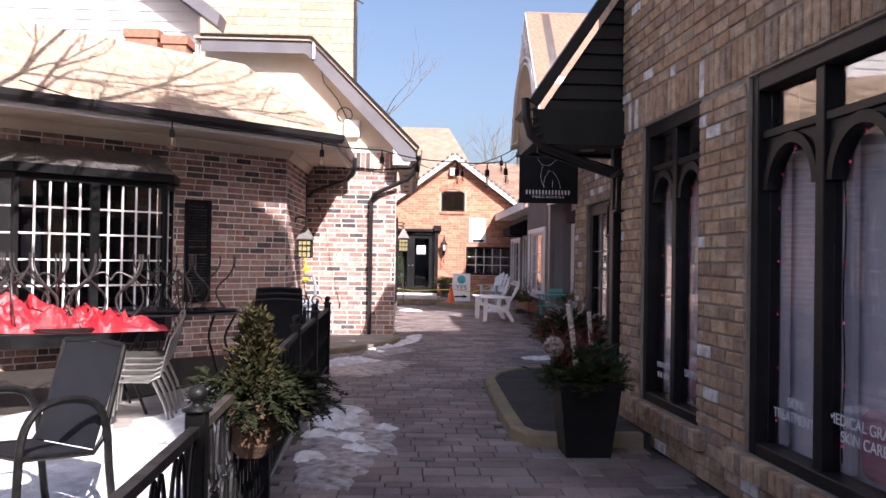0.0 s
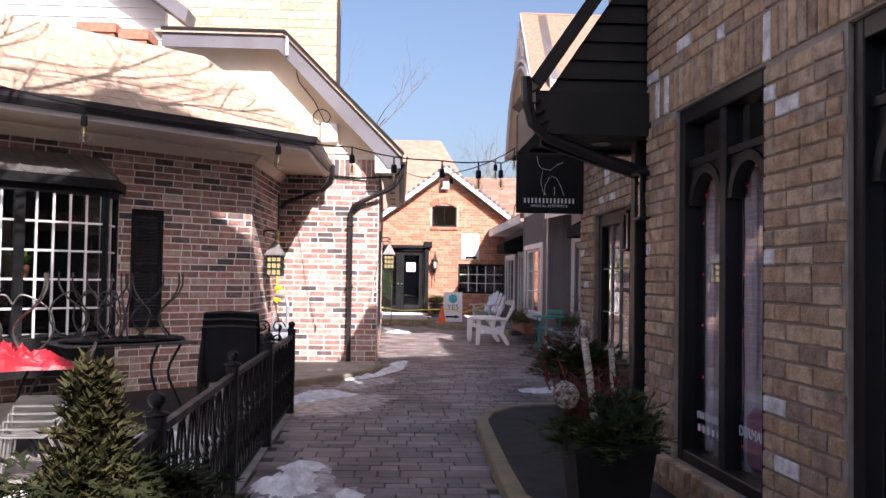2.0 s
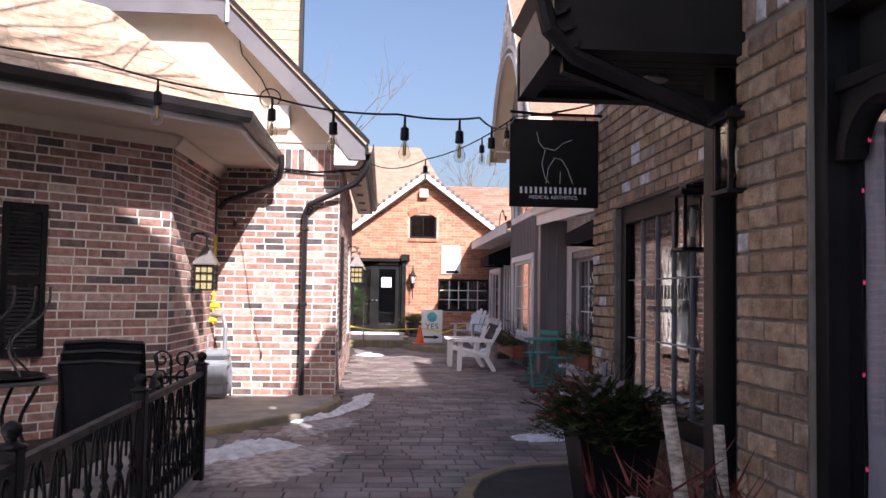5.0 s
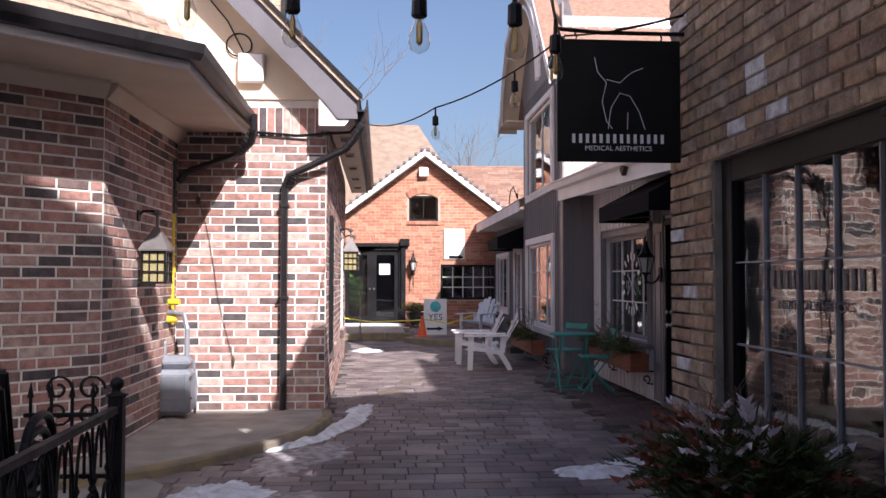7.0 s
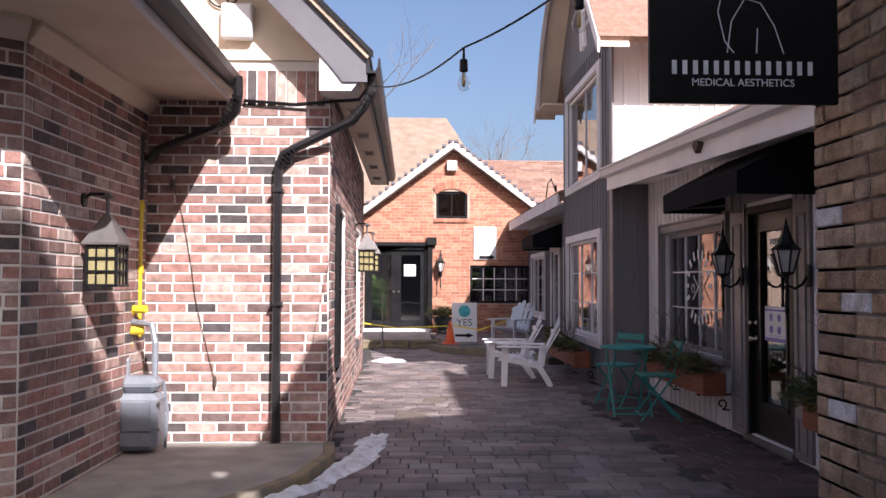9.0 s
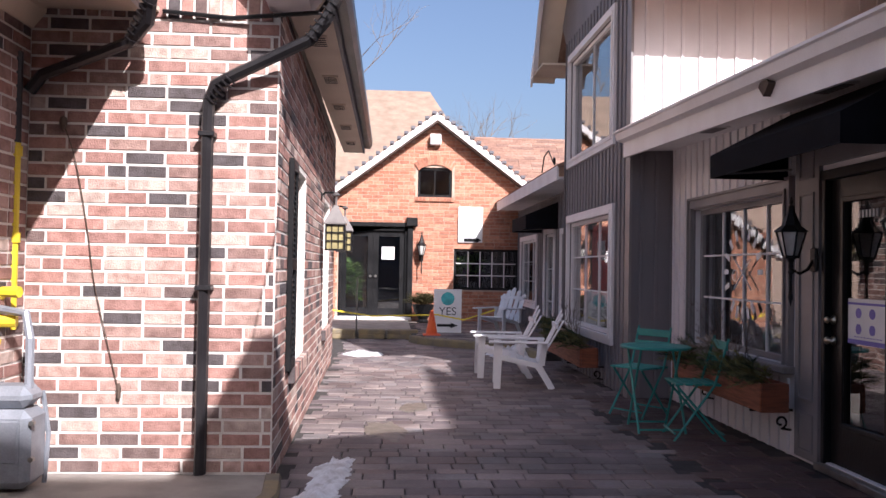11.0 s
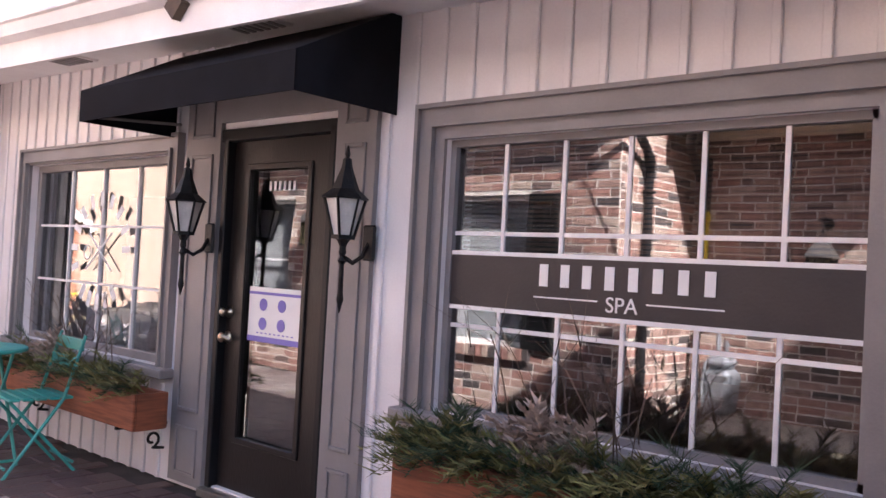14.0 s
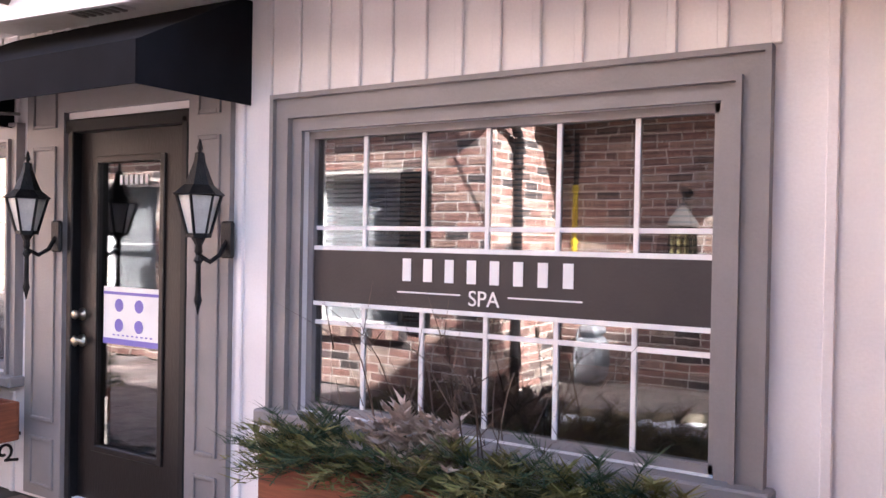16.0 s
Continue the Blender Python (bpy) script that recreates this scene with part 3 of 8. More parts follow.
tagged(new("soffit_bay", mesh_of("soffit_bay", prism(bm_(), soff, (0, 0, 0.03)), cream)), "cream boarded soffit under the deep eaves", "soffit", kind="structure")

def board(name, a, b, z0, z1, thick, material, label, category="trim", out=None):
    """An upright board from a to b (plan points)."""
    a, b = Vector(a), Vector(b)
    d = (b - a).normalized()
    s = Vector((d.y, -d.x)) * thick
    bm = prism(bm_(), [(a.x, a.y, z0), (b.x, b.y, z0), (b.x, b.y, z1), (a.x, a.y, z1)], (s.x, s.y, 0))
    return tagged(new(name, mesh_of(name, bm, material)), label, category, kind="structure")

for nm, (p, q) in (("crown_bay", (Vector(A0), Vector((CX, CY)))), ("crown_meter", (Vector((CX, CY)), Vector((-1.53, 14.33))))):
    d = (q - p).normalized()
    o = Vector((d.y, -d.x))
    bm = prism(bm_(), [(p.x, p.y, 2.80), (p.x + o.x * 0.02, p.y + o.y * 0.02, 2.80), (p.x + o.x * 0.10, p.y + o.y * 0.10, 2.90), (p.x + o.x * 0.10, p.y + o.y * 0.10, 2.928), (p.x, p.y, 2.928)], (q.x - p.x, q.y - p.y, 0))
    tagged(new(nm, mesh_of(nm, bm, cream)), "cream crown moulding between wall and soffit", "trim", kind="structure")
board("fascia_bay", EL, EC, 2.91, 3.05, 0.03, white, "white painted eaves board")
board("fascia_meter", EC, E2, 2.91, 3.05, 0.03, white, "white painted eaves board by the gable")

def gutter(name, pts, z, label="black metal eaves gutter", r=0.065):
    """An eaves gutter with a rolled front edge."""
    bm = bm_()
    prof = [(0.0, 0.12), (0.0, 0.0), (0.07, 0.0), (0.10, 0.05), (0.105, 0.12), (0.09, 0.12), (0.085, 0.055), (0.065, 0.015), (0.012, 0.015), (0.012, 0.12)]
    rings = []
    for i, p in enumerate(pts):
        a, b = Vector(pts[max(i - 1, 0)]), Vector(pts[min(i + 1, len(pts) - 1)])
        c = Vector(p)
        if 0 < i < len(pts) - 1:
            d1, d2 = (c - a).normalized(), (b - c).normalized()
            n1, n2 = Vector((d1.y, -d1.x)), Vector((d2.y, -d2.x))
            s = (n1 + n2).normalized()
            s = s / max(0.3, s.dot(n1))
        else:
            d = (b - a).normalized()
            s = Vector((d.y, -d.x))
        rings.append([bm.verts.new((c.x + s.x * k, c.y + s.y * k, z + h)) for k, h in prof])
    n, fs = len(prof), []
    for a, b in zip(rings, rings[1:]):
        for k in range(n):
            fs.append(bm.faces.new((a[k], a[(k + 1) % n], b[(k + 1) % n], b[k])))
    fs += [bm.faces.new(rings[0]), bm.faces.new(rings[-1][::-1])]
    bmesh.ops.recalc_face_normals(bm, faces=fs)
    return tagged(new(name, mesh_of(name, bm, gutterm)), label, "gutter")

AN3 = AN * 0.03
gutter("gutter", [EL + AN3, EC + AN3 + Vector((0.015, 0)), E2 + Vector((0.03, -0.22))], 2.965)

# gable of the house: cream siding, clipped top, grey barge boards
gz = lambda x: 3.28 + (0.30 - x) * 0.985 if x > -1.46 else 5.0
bm = bm_()
z = 3.28
while z < 4.9:
    z2 = min(z + 0.16, 4.92)
    xr0, xr1 = 0.30 - (z - 3.28) / 0.985 - 0.3, 0.30 - (z2 - 3.28) / 0.985 - 0.3
    prism(bm, [(-3.3, 14.35, z), (xr0, 14.35, z), (xr1, 14.35, z2), (-3.3, 14.35, z2)], (0, 0.2, 0))
    prism(bm, [(-3.3, 14.35, z), (xr0, 14.35, z), (xr0, 14.325, z), (-3.3, 14.325, z)][::-1], (0, 0.001, z2 - z))
    z = z2
tagged(new("gable_siding", mesh_of("gable_siding", bm, cream)), "cream lap siding in the house gable", "wall", kind="structure")
RAKE = [(0.30, 3.17), (-1.46, 4.94), (-3.2, 4.94)]
bm = bm_()
prism(bm, [(0.33, 14.01, 3.03), (0.33, 14.01, 3.25), (-1.44, 14.01, 5.03), (-3.3, 14.01, 5.03), (-3.3, 14.01, 4.80), (-1.56, 14.01, 4.80), (0.02, 14.01, 3.17), (0.13, 14.01, 3.03)], (0, 0.03, 0))
tagged(new("barge_board", mesh_of("barge_board", bm, fasciag)), "grey barge board along the clipped gable", "trim", kind="structure")
bm = bm_()
prism(bm, [(0.33, 14.04, 3.19), (-1.46, 14.04, 4.98), (-3.3, 14.04, 4.98), (-3.3, 14.35, 4.98), (-1.46, 14.35, 4.98), (0.33, 14.35, 3.19)], (-0.02, 0, -0.03))
tagged(new("barge_soffit", mesh_of("barge_soffit", bm, cream)), "cream soffit behind the barge board", "soffit", kind="structure")
tagged(new("eave_return", mesh_of("eave_return", prism(bm_(), [(-0.06, 14.03, 2.96), (0.2, 14.03, 2.96), (0.27, 14.03, 3.05), (-0.06, 14.03, 3.38)], (0, 0.32, 0)), white)), "white boxed end of the eaves", "trim", kind="structure")
slab("roof_house", [(0.36, 13.97, 3.24), (0.36, 21.6, 3.24), (-1.46, 21.6, 5.06), (-1.46, 13.97, 5.06)], 0.04, shingle[1], "tan shingle roof of the gabled house with a dark edge")
slab("roof_house_top", [(-1.46, 13.97, 5.06), (-1.46, 21.6, 5.06), (-3.4, 21.6, 5.06), (-3.4, 13.97, 5.06)], 0.05, shingle[1], "flat top of the clipped gable roof")
tagged(new("drip_edge", mesh_of("drip_edge", prism(bm_(), [(0.38, 13.95, 3.22), (0.38, 13.95, 3.27), (-1.45, 13.95, 5.09), (-3.3, 13.95, 5.09), (-3.3, 13.95, 5.05), (-1.47, 13.95, 5.05)], (0, 0.05, 0)), black)), "black drip edge of the gable", "trim", kind="structure")
tagged(new("soffit_lane", mesh_of("soffit_lane", prism(bm_(), [(0.02, 14.05, 3.04), (0.30, 14.05, 3.04), (0.30, 21.5, 3.04), (0.02, 21.5, 3.04)], (0, 0, 0.03)), cream)), "cream vented soffit along the lane", "soffit", kind="structure")
board("fascia_lane", (0.30, 14.05), (0.30, 21.5), 3.03, 3.2, 0.025, fasciag, "grey eaves board along the lane")
gutter("gutter", [(0.33, 13.99), (0.33, 21.5)], 3.10)

# tall tan shingled building and white house behind the patio
tower = slab("roof_tower", [(-9.5, 19.5, 3.2), (-1.06, 19.5, 3.2), (-1.22, 20.9, 11.0), (-9.5, 20.9, 11.0)], 0.15, shingle[1], "tall steep tan shingle roof behind the gable")
shingle_plane(tower, (-4.7, 19.5, 3.2), (1, 0, 0), (0, 1.4, 7.8), 3.6, 7.4, shingle, course=0.21, module=0.75)
tagged(new("tower_edge", mesh_of("tower_edge", prism(bm_(), [(-1.08, 19.42, 3.2), (-1.02, 19.42, 3.2), (-1.18, 20.84, 11.0), (-1.24, 20.84, 11.0)], (0, 0.25, 0)), black)), "black edge trim of the tall roof", "trim", kind="structure")
bm = bm_()
for i in range(24):
    z = 3.9 + i * 0.2
    prism(bm, [(-16, 17, z), (-4.1, 17, z), (-4.1, 17.03, z + 0.2), (-16, 17.03, z + 0.2)], (0, 0.2, 0))
tagged(new("white_house_wall", mesh_of("white_house_wall", bm, white)), "white lap-sided house behind the low roof", "house", kind="structure")
tagged(new("white_house_eave", mesh_of("white_house_eave", prism(bm_(), [(-3.6, 16.5, 5.9), (-3.55, 16.5, 6.15), (-9.0, 16.5, 10.2), (-9.2, 16.5, 9.9)], (0, 0.6, 0)), fasciag)), "dark barge board of the white house", "trim", kind="structure")
bm = bm_()
for k, (x, w) in enumerate(((-4.75, 0.55), (-4.1, 0.4))):
    box(bm, x, x + w, 14.6, 15.1, 4.1, 5.25 - 0.1 * k)
    box(bm, x - 0.03, x + w + 0.03, 14.57, 15.13, 5.15 - 0.1 * k, 5.3 - 0.1 * k)
tagged(new("chimney", mesh_of("chimney", bm, brick_org[1])), "two short orange brick chimneys behind the roof", "chimney")

# far building roofs
def rake_roof(name, y0, y1, px, pz, slope, half0, half1, thick, mats, label):
    a = slab(name, [(px - half0, y0, pz - slope * half0), (px, y0, pz), (px, y1, pz), (px - half0, y1, pz - slope * half0)], thick, mats[1], label)
    b = slab(name, [(px + half1, y0, pz - slope * half1), (px, y0, pz), (px, y1, pz), (px + half1, y1, pz - slope * half1)], thick, mats[1], label)
    return a, b
rake_roof("roof_far", 28.72, 36, 1.78, 5.02, 0.75, 4.2, 3.9, 0.06, shingle_red, "brown shingle roof of the far gable")
for s, n in ((-1, 4.2), (1, 3.9)):
    e = Vector((1.78 + s * n, 28.7, 5.0 - 0.75 * n))
    bm = prism(bm_(), [(1.78, 28.7, 5.0), (e.x, 28.7, e.z), (e.x, 28.7, e.z - 0.17), (1.78, 28.7, 4.83)], (0, 0.03, 0))
    ob = tagged(new("barge_far", mesh_of("barge_far", bm, white)), "white barge board of the far gable", "trim", kind="structure")
    bm = prism(bm_(), [(1.78, 28.73, 4.92), (e.x, 28.73, e.z - 0.06), (e.x, 28.73, e.z - 0.2), (1.78, 28.73, 4.78)], (0, 0.26, 0))
    tagged(new("barge_far_soffit", mesh_of("barge_far_soffit", bm, mat("brown_soffit", (0.10, 0.06, 0.045)))), "dark soffit under the far gable's roof", "soffit", kind="structure")
    bm = bm_()
    for i in range(26):
        f = (i + 0.5) / 26
        c = Vector((1.78, 28.72, 5.04)).lerp(Vector((e.x, 28.72, e.z + 0.04)), f)
        box(bm, c.x - 0.05, c.x + 0.05, 28.66, 28.86, c.z - 0.02, c.z + 0.045)
    tagged(new("rake_tiles", mesh_of("rake_tiles", bm, fasciag)), "grey edge tiles along the far gable", "roof", kind="stuff")
far_r = slab("roof_far_side", [(2.2, 31.0, 3.1), (12, 31.0, 3.1), (12, 34.0, 5.25), (2.2, 34.0, 5.25)], 0.06, shingle_red[1], "brown shingle roof beside the far gable")
shingle_plane(far_r, (2.4, 31.0, 3.1), (1, 0, 0), (0, 3.0, 2.15), 4.5, 3.69, shingle_red, course=0.15, module=0.35)
far_l = slab("roof_far_back", [(-8, 31.0, 3.6), (3.3, 31.0, 3.6), (1.9, 36.0, 7.0), (-8, 36.0, 7.0)], 0.06, mat("aged_tan_shingle", (0.30, 0.22, 0.165), (0.22, 0.16, 0.12), 0.9, scale=3, fine=12, spread=0.3), "tan shingle roof behind the far gable")
wallf2, _ = wall("wall_far_wing", (FX1, 31.0), (12, 31.0), 0, 3.1, [], 0.3, mortar_org, "plain wing of the far building")
wallf3, _ = wall("wall_far_west", (-9, 31.0), (FX0, 31.0), 0, 3.6, [], 0.3, mortar_org, "plain wing behind the house")

# spa roof, fascia, soffit
slab("roof_spa", [(3.16, 10.7, 2.62), (3.16, 18.0, 2.87), (8.0, 18.0, 5.2), (8.0, 10.7, 4.95)], 0.04, shingle_red[1], "brown shingle roof of the spa")
tagged(new("soffit_spa", mesh_of("soffit_spa", prism(bm_(), [(3.25, 10.7, 2.45), (3.78, 10.7, 2.47), (3.78, 18.0, 2.68), (3.25, 18.0, 2.66)], (0, 0, 0.03)), white)), "white soffit over the spa front", "soffit", kind="structure")
tagged(new("fascia_spa", mesh_of("fascia_spa", prism(bm_(), [(3.22, 10.7, 2.34), (3.22, 18.0, 2.59), (3.22, 18.0, 2.85), (3.22, 10.7, 2.60)], (0.03, 0, 0)), white)), "white painted beam under the spa gutter", "trim", kind="structure")
bm = bm_()
prism(bm, [(3.22, 10.7, 2.50), (3.15, 10.7, 2.52), (3.13, 10.7, 2.59), (3.11, 10.7, 2.60), (3.11, 10.7, 2.62), (3.22, 10.7, 2.62)], (0, 7.32, 0.25))
tagged(new("gutter", mesh_of("gutter", bm, white)), "white metal gutter of the spa roof", "gutter")

# grey house: gable to the lane with fretwork
GPY, GPZ, GSL = 19.9, 7.35, 1.1
gab = [(GX, 18.0, 4.75), (GX, 21.55, 4.75), (GX, 21.9, GPZ - GSL * 2.0), (GX, GPY, GPZ), (GX, 18.0, GPZ - GSL * 1.9)]
tagged(new("wall_grey_gable", mesh_of("wall_grey_gable", prism(bm_(), gab, (0.2, 0, 0)), greyb)), "grey boarded gable of the house", "wall", kind="structure")
GY0, GY1 = 17.2, 22.49
slab("roof_grey", [(2.95, GY0, GPZ - GSL * (GPY - GY0)), (2.95, GPY, GPZ), (9, GPY, GPZ), (9, GY0, GPZ - GSL * (GPY - GY0))], 0.08, shingle_red[1], "pinkish brown shingle roof of the grey house")
slab("roof_grey", [(2.95, GY1, GPZ - GSL * (GY1 - GPY)), (2.95, GPY, GPZ), (9, GPY, GPZ), (9, GY1, GPZ - GSL * (GY1 - GPY))], 0.08, shingle_red[1], "pinkish brown shingle roof of the grey house")
for y in (GY0, GY1):
    ze = GPZ - GSL * abs(GPY - y)
    bm = prism(bm_(), [(2.93, y, ze - 0.02), (2.93, GPY, GPZ - 0.02), (2.93, GPY, GPZ - 0.2), (2.93, y, ze - 0.2)], (0.03, 0, 0))
    tagged(new("barge_grey", mesh_of("barge_grey", bm, white)), "white barge board of the grey house", "trim", kind="structure")
    bm = prism(bm_(), [(2.96, y, ze - 0.10), (2.96, GPY, GPZ - 0.1), (2.96, GPY, GPZ - 0.13), (2.96, y, ze - 0.13)], (0.36, 0, 0))
    tagged(new("rake_soffit", mesh_of("rake_soffit", bm, cream)), "cream soffit under the grey house's roof", "soffit", kind="structure")
bm = prism(bm_(), [(2.96, 21.56, 4.45), (5.5, 21.56, 4.45), (5.5, 22.45, 4.45), (2.96, 22.45, 4.45)], (0, 0, 0.03))
tagged(new("soffit_grey", mesh_of("soffit_grey", bm, cream)), "cream soffit of the grey house", "soffit", kind="structure")

# low shop roof
slab("roof_low", [(3.2, 21.56, 2.95), (3.2, 29.0, 2.95), (8, 29.0, 5.0), (8, 21.56, 5.0)], 0.05, shingle_red[1], "brown shingle roof of the low shop")
tagged(new("fascia_low", mesh_of("fascia_low", box(bm_(), 3.2, 3.23, 21.57, 28.7, 2.72, 2.93), white)), "white eaves board of the low shop", "trim", kind="structure")
tagged(new("soffit_low", mesh_of("soffit_low", box(bm_(), 3.23, 3.76, 21.57, 28.7, 2.74, 2.77), white)), "white soffit of the low shop", "soffit", kind="structure")

# buff brick shop: unseen gable and roofs shaped for shadows; entrance porch roof
# gable outline set so its shadow edge falls right on the bay wall
RAMP = [(0, 5.66), (1.35, 7.05), (2.7, 8.46), (3.6, 9.45), (4.84, 10.62), (7.2, 12.6), (8.0, 12.9), (9.2, 11.6)]
bm = prism(bm_(), [(0, 0, 4.2), (9.2, 0, 4.2)] + [(s, 0, z) for s, z in RAMP[::-1]], (0, 0.3, 0))
ob = new("wall_buff_gable", mesh_of("wall_buff_gable", bm, brick_yel[1]))
ob.matrix_basis = wall_1.matrix_basis
tagged(ob, "unseen buff brick gable shaped to cast the shadow on the house", "wall", kind="structure")
for (s0, z0), (s1, z1) in zip(RAMP, RAMP[1:]):
    x0, x1 = 2.0 + 0.048 * s0, 2.0 + 0.048 * s1
    slab("roof_buff", [(x0, 6.75 - s0, z0 + 0.05), (5.0, 6.75 - s0, z0 + 0.05), (5.0, 6.75 - s1, z1 + 0.05), (x1, 6.75 - s1, z1 + 0.05)], 0.05, shingle_red[1], "unseen brown roof along the shadow-casting gable")
# unseen roofs and walls, added to cast the shadow on gable foot and paving
slab("roof_recess", [(2.08, 6.9, 5.0), (2.08, 9.6, 5.0), (4.43, 9.6, 5.73), (4.43, 6.9, 5.73)], 0.08, shingle_red[1], "unseen brown roof added to cast the paving shadow")
slab("roof_recess_upper", [(4.43, 6.9, 5.73), (4.43, 9.6, 5.73), (6.4, 9.6, 9.6), (6.4, 6.9, 9.6)], 0.08, shingle_red[1], "unseen steep brown roof added to cast the paving shadow")
tagged(new("wall_wing_end", mesh_of("wall_wing_end", prism(bm_(), [(2.42, 9.48, 3.904), (6.4, 9.48, 3.904), (6.4, 9.48, 9.5), (4.43, 9.48, 5.64), (2.42, 9.48, 5.0)], (0, 0.06, 0)), brick_yel[1])), "unseen buff end wall added to stop sun under the steep roof", "wall", kind="structure")
tagged(new("wall_buff_over", mesh_of("wall_buff_over", box(bm_(), C2X, C2X + 0.3, 6.78, 9.47, 3.904, 4.92), brick_yel[1])), "unseen buff wall filling up to the shadow-casting roof", "wall", kind="structure")
bm = prism(bm_(), [(2.45, 6.8, 3.8), (2.45, 6.8, 5.5), (6.0, 6.8, 6.5), (6.0, 6.8, 3.8)], (0, 1.7, 0))
tagged(new("wall_buff_upper", mesh_of("wall_buff_upper", bm, brick_yel[1])), "unseen buff block over the entrance wing, added to cast shadow", "wall", kind="structure")
PY0, PY1 = 6.74, 7.6
bm = bm_()
z = 2.62
while z < 4.4:
    z2 = min(z + 0.13, 4.4)
    x0, x1 = 1.32 + (z - 2.62) / 1.5, 1.32 + (z2 - 2.62) / 1.5
    prism(bm, [(x0, PY0 + 0.05, z), (2.5, PY0 + 0.05, z), (2.5, PY0 + 0.075, z2), (x1, PY0 + 0.075, z2)], (0, 0.05, 0))
    z = z2
tagged(new("porch_gable", mesh_of("porch_gable", bm, black)), "black lap siding in the porch gable", "wall", kind="structure")
slab("porch_roof", [(1.2, PY0 - 0.08, 2.70), (1.2, PY1, 2.70), (2.5, PY1, 4.65), (2.5, PY0 - 0.08, 4.65)], 0.09, black, "black metal porch roof over the entrance")
bm = bm_()
y = PY0 + 0.02
while y < PY1 - 0.02:
    box(bm, 1.28, 2.4, y, y + 0.085, 2.38, 2.405)
    y += 0.095
box(bm, 1.26, 2.4, PY0, PY1, 2.405, 2.62)
tagged(new("porch_soffit", mesh_of("porch_soffit", bm, black)), "black slatted porch ceiling", "ceiling", kind="structure")
tagged(new("porch_beam", mesh_of("porch_beam", box(box(bm_(), 1.24, 2.4, PY0 - 0.05, PY0 + 0.05, 2.35, 2.64), 1.24, 1.32, PY0, PY1, 2.35, 2.64), black)), "black porch beam", "beam", kind="structure")
tagged(new("porch_beam_end", mesh_of("porch_beam_end", box(bm_(), 1.24, 2.4, PY1 - 0.06, PY1 + 0.04, 2.35, 2.64), black)), "black porch end beam", "beam", kind="structure")

# ---- brickwork trim on the house ----
M_A, M_C, M_S, M_E = wall_a.matrix_basis, wall_c.matrix_basis, wall_s.matrix_basis, wall_e.matrix_basis

def framed_window(name, m, x0, x1, z0, z1, cols, rows, frame_mat, bar_mat, label, glass_mat, depth=0.06, frame=0.05, bar=0.012, inset=0.08, sill=None, group=""):
    """A window set into an opening: frame, sill, glazing bars and one pane for each light."""
    w = thing(name, m, label, "window", group)
    bm = bm_()
    for a, b, c, d in ((x0, x0 + frame, z0, z1), (x1 - frame, x1, z0, z1), (x0 + frame, x1 - frame, z0, z0 + frame), (x0 + frame, x1 - frame, z1 - frame, z1)):
        box(bm, a, b, inset - 0.02, inset + depth, c, d, 0.004)
    part("window_frame", bm, frame_mat, w)
    a, b, c, d = x0 + frame, x1 - frame, z0 + frame, z1 - frame
    for i in range(1, cols):
        x = a + (b - a) * i / cols
        part("glazing_bar", box(bm_(), x - bar, x + bar, inset, inset + 0.03, c, d), bar_mat, w)
    for j in range(1, rows):
        z = c + (d - c) * j / rows
        part("glazing_bar", box(bm_(), a, b, inset + 0.002, inset + 0.028, z - bar, z + bar), bar_mat, w)
    pm = mesh_of("pane", box(bm_(), 0, (b - a) / cols, 0, 0.004, 0, (d - c) / rows), glass_mat)
    for i in range(cols):
        for j in range(rows):
            p = new("pane", pm)
            p.parent, p.visible_shadow = w, False
            p.matrix_basis = pose(a + (b - a) * i / cols, inset + 0.016, c + (d - c) * j / rows)
    if sill:
        part("window_sill", box(bm_(), x0 - 0.05, x1 + 0.05, -0.06, inset, z0 - 0.05, z0 - 0.003, 0.006), sill, w)
    return w

def room(name, m, x0, x1, z0, z1, depth, material, label="near-black box standing in for the unlit interior behind the glass"):
    """A near-black box in place of an unlit room: back, sides, floor and ceiling."""
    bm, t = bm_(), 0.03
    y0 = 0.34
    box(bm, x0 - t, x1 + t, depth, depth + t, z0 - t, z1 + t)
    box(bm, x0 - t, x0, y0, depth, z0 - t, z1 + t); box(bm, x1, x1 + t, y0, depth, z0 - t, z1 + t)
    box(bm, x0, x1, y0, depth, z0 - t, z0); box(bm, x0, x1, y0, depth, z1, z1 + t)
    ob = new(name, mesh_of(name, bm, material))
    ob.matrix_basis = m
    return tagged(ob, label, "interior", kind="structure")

# soldier course at the head of the gable wall
cells = [(0.04 + 0.083 * i, 3.045, 0.071, 0.30, 1) for i in range(18)]
SOLD = cells

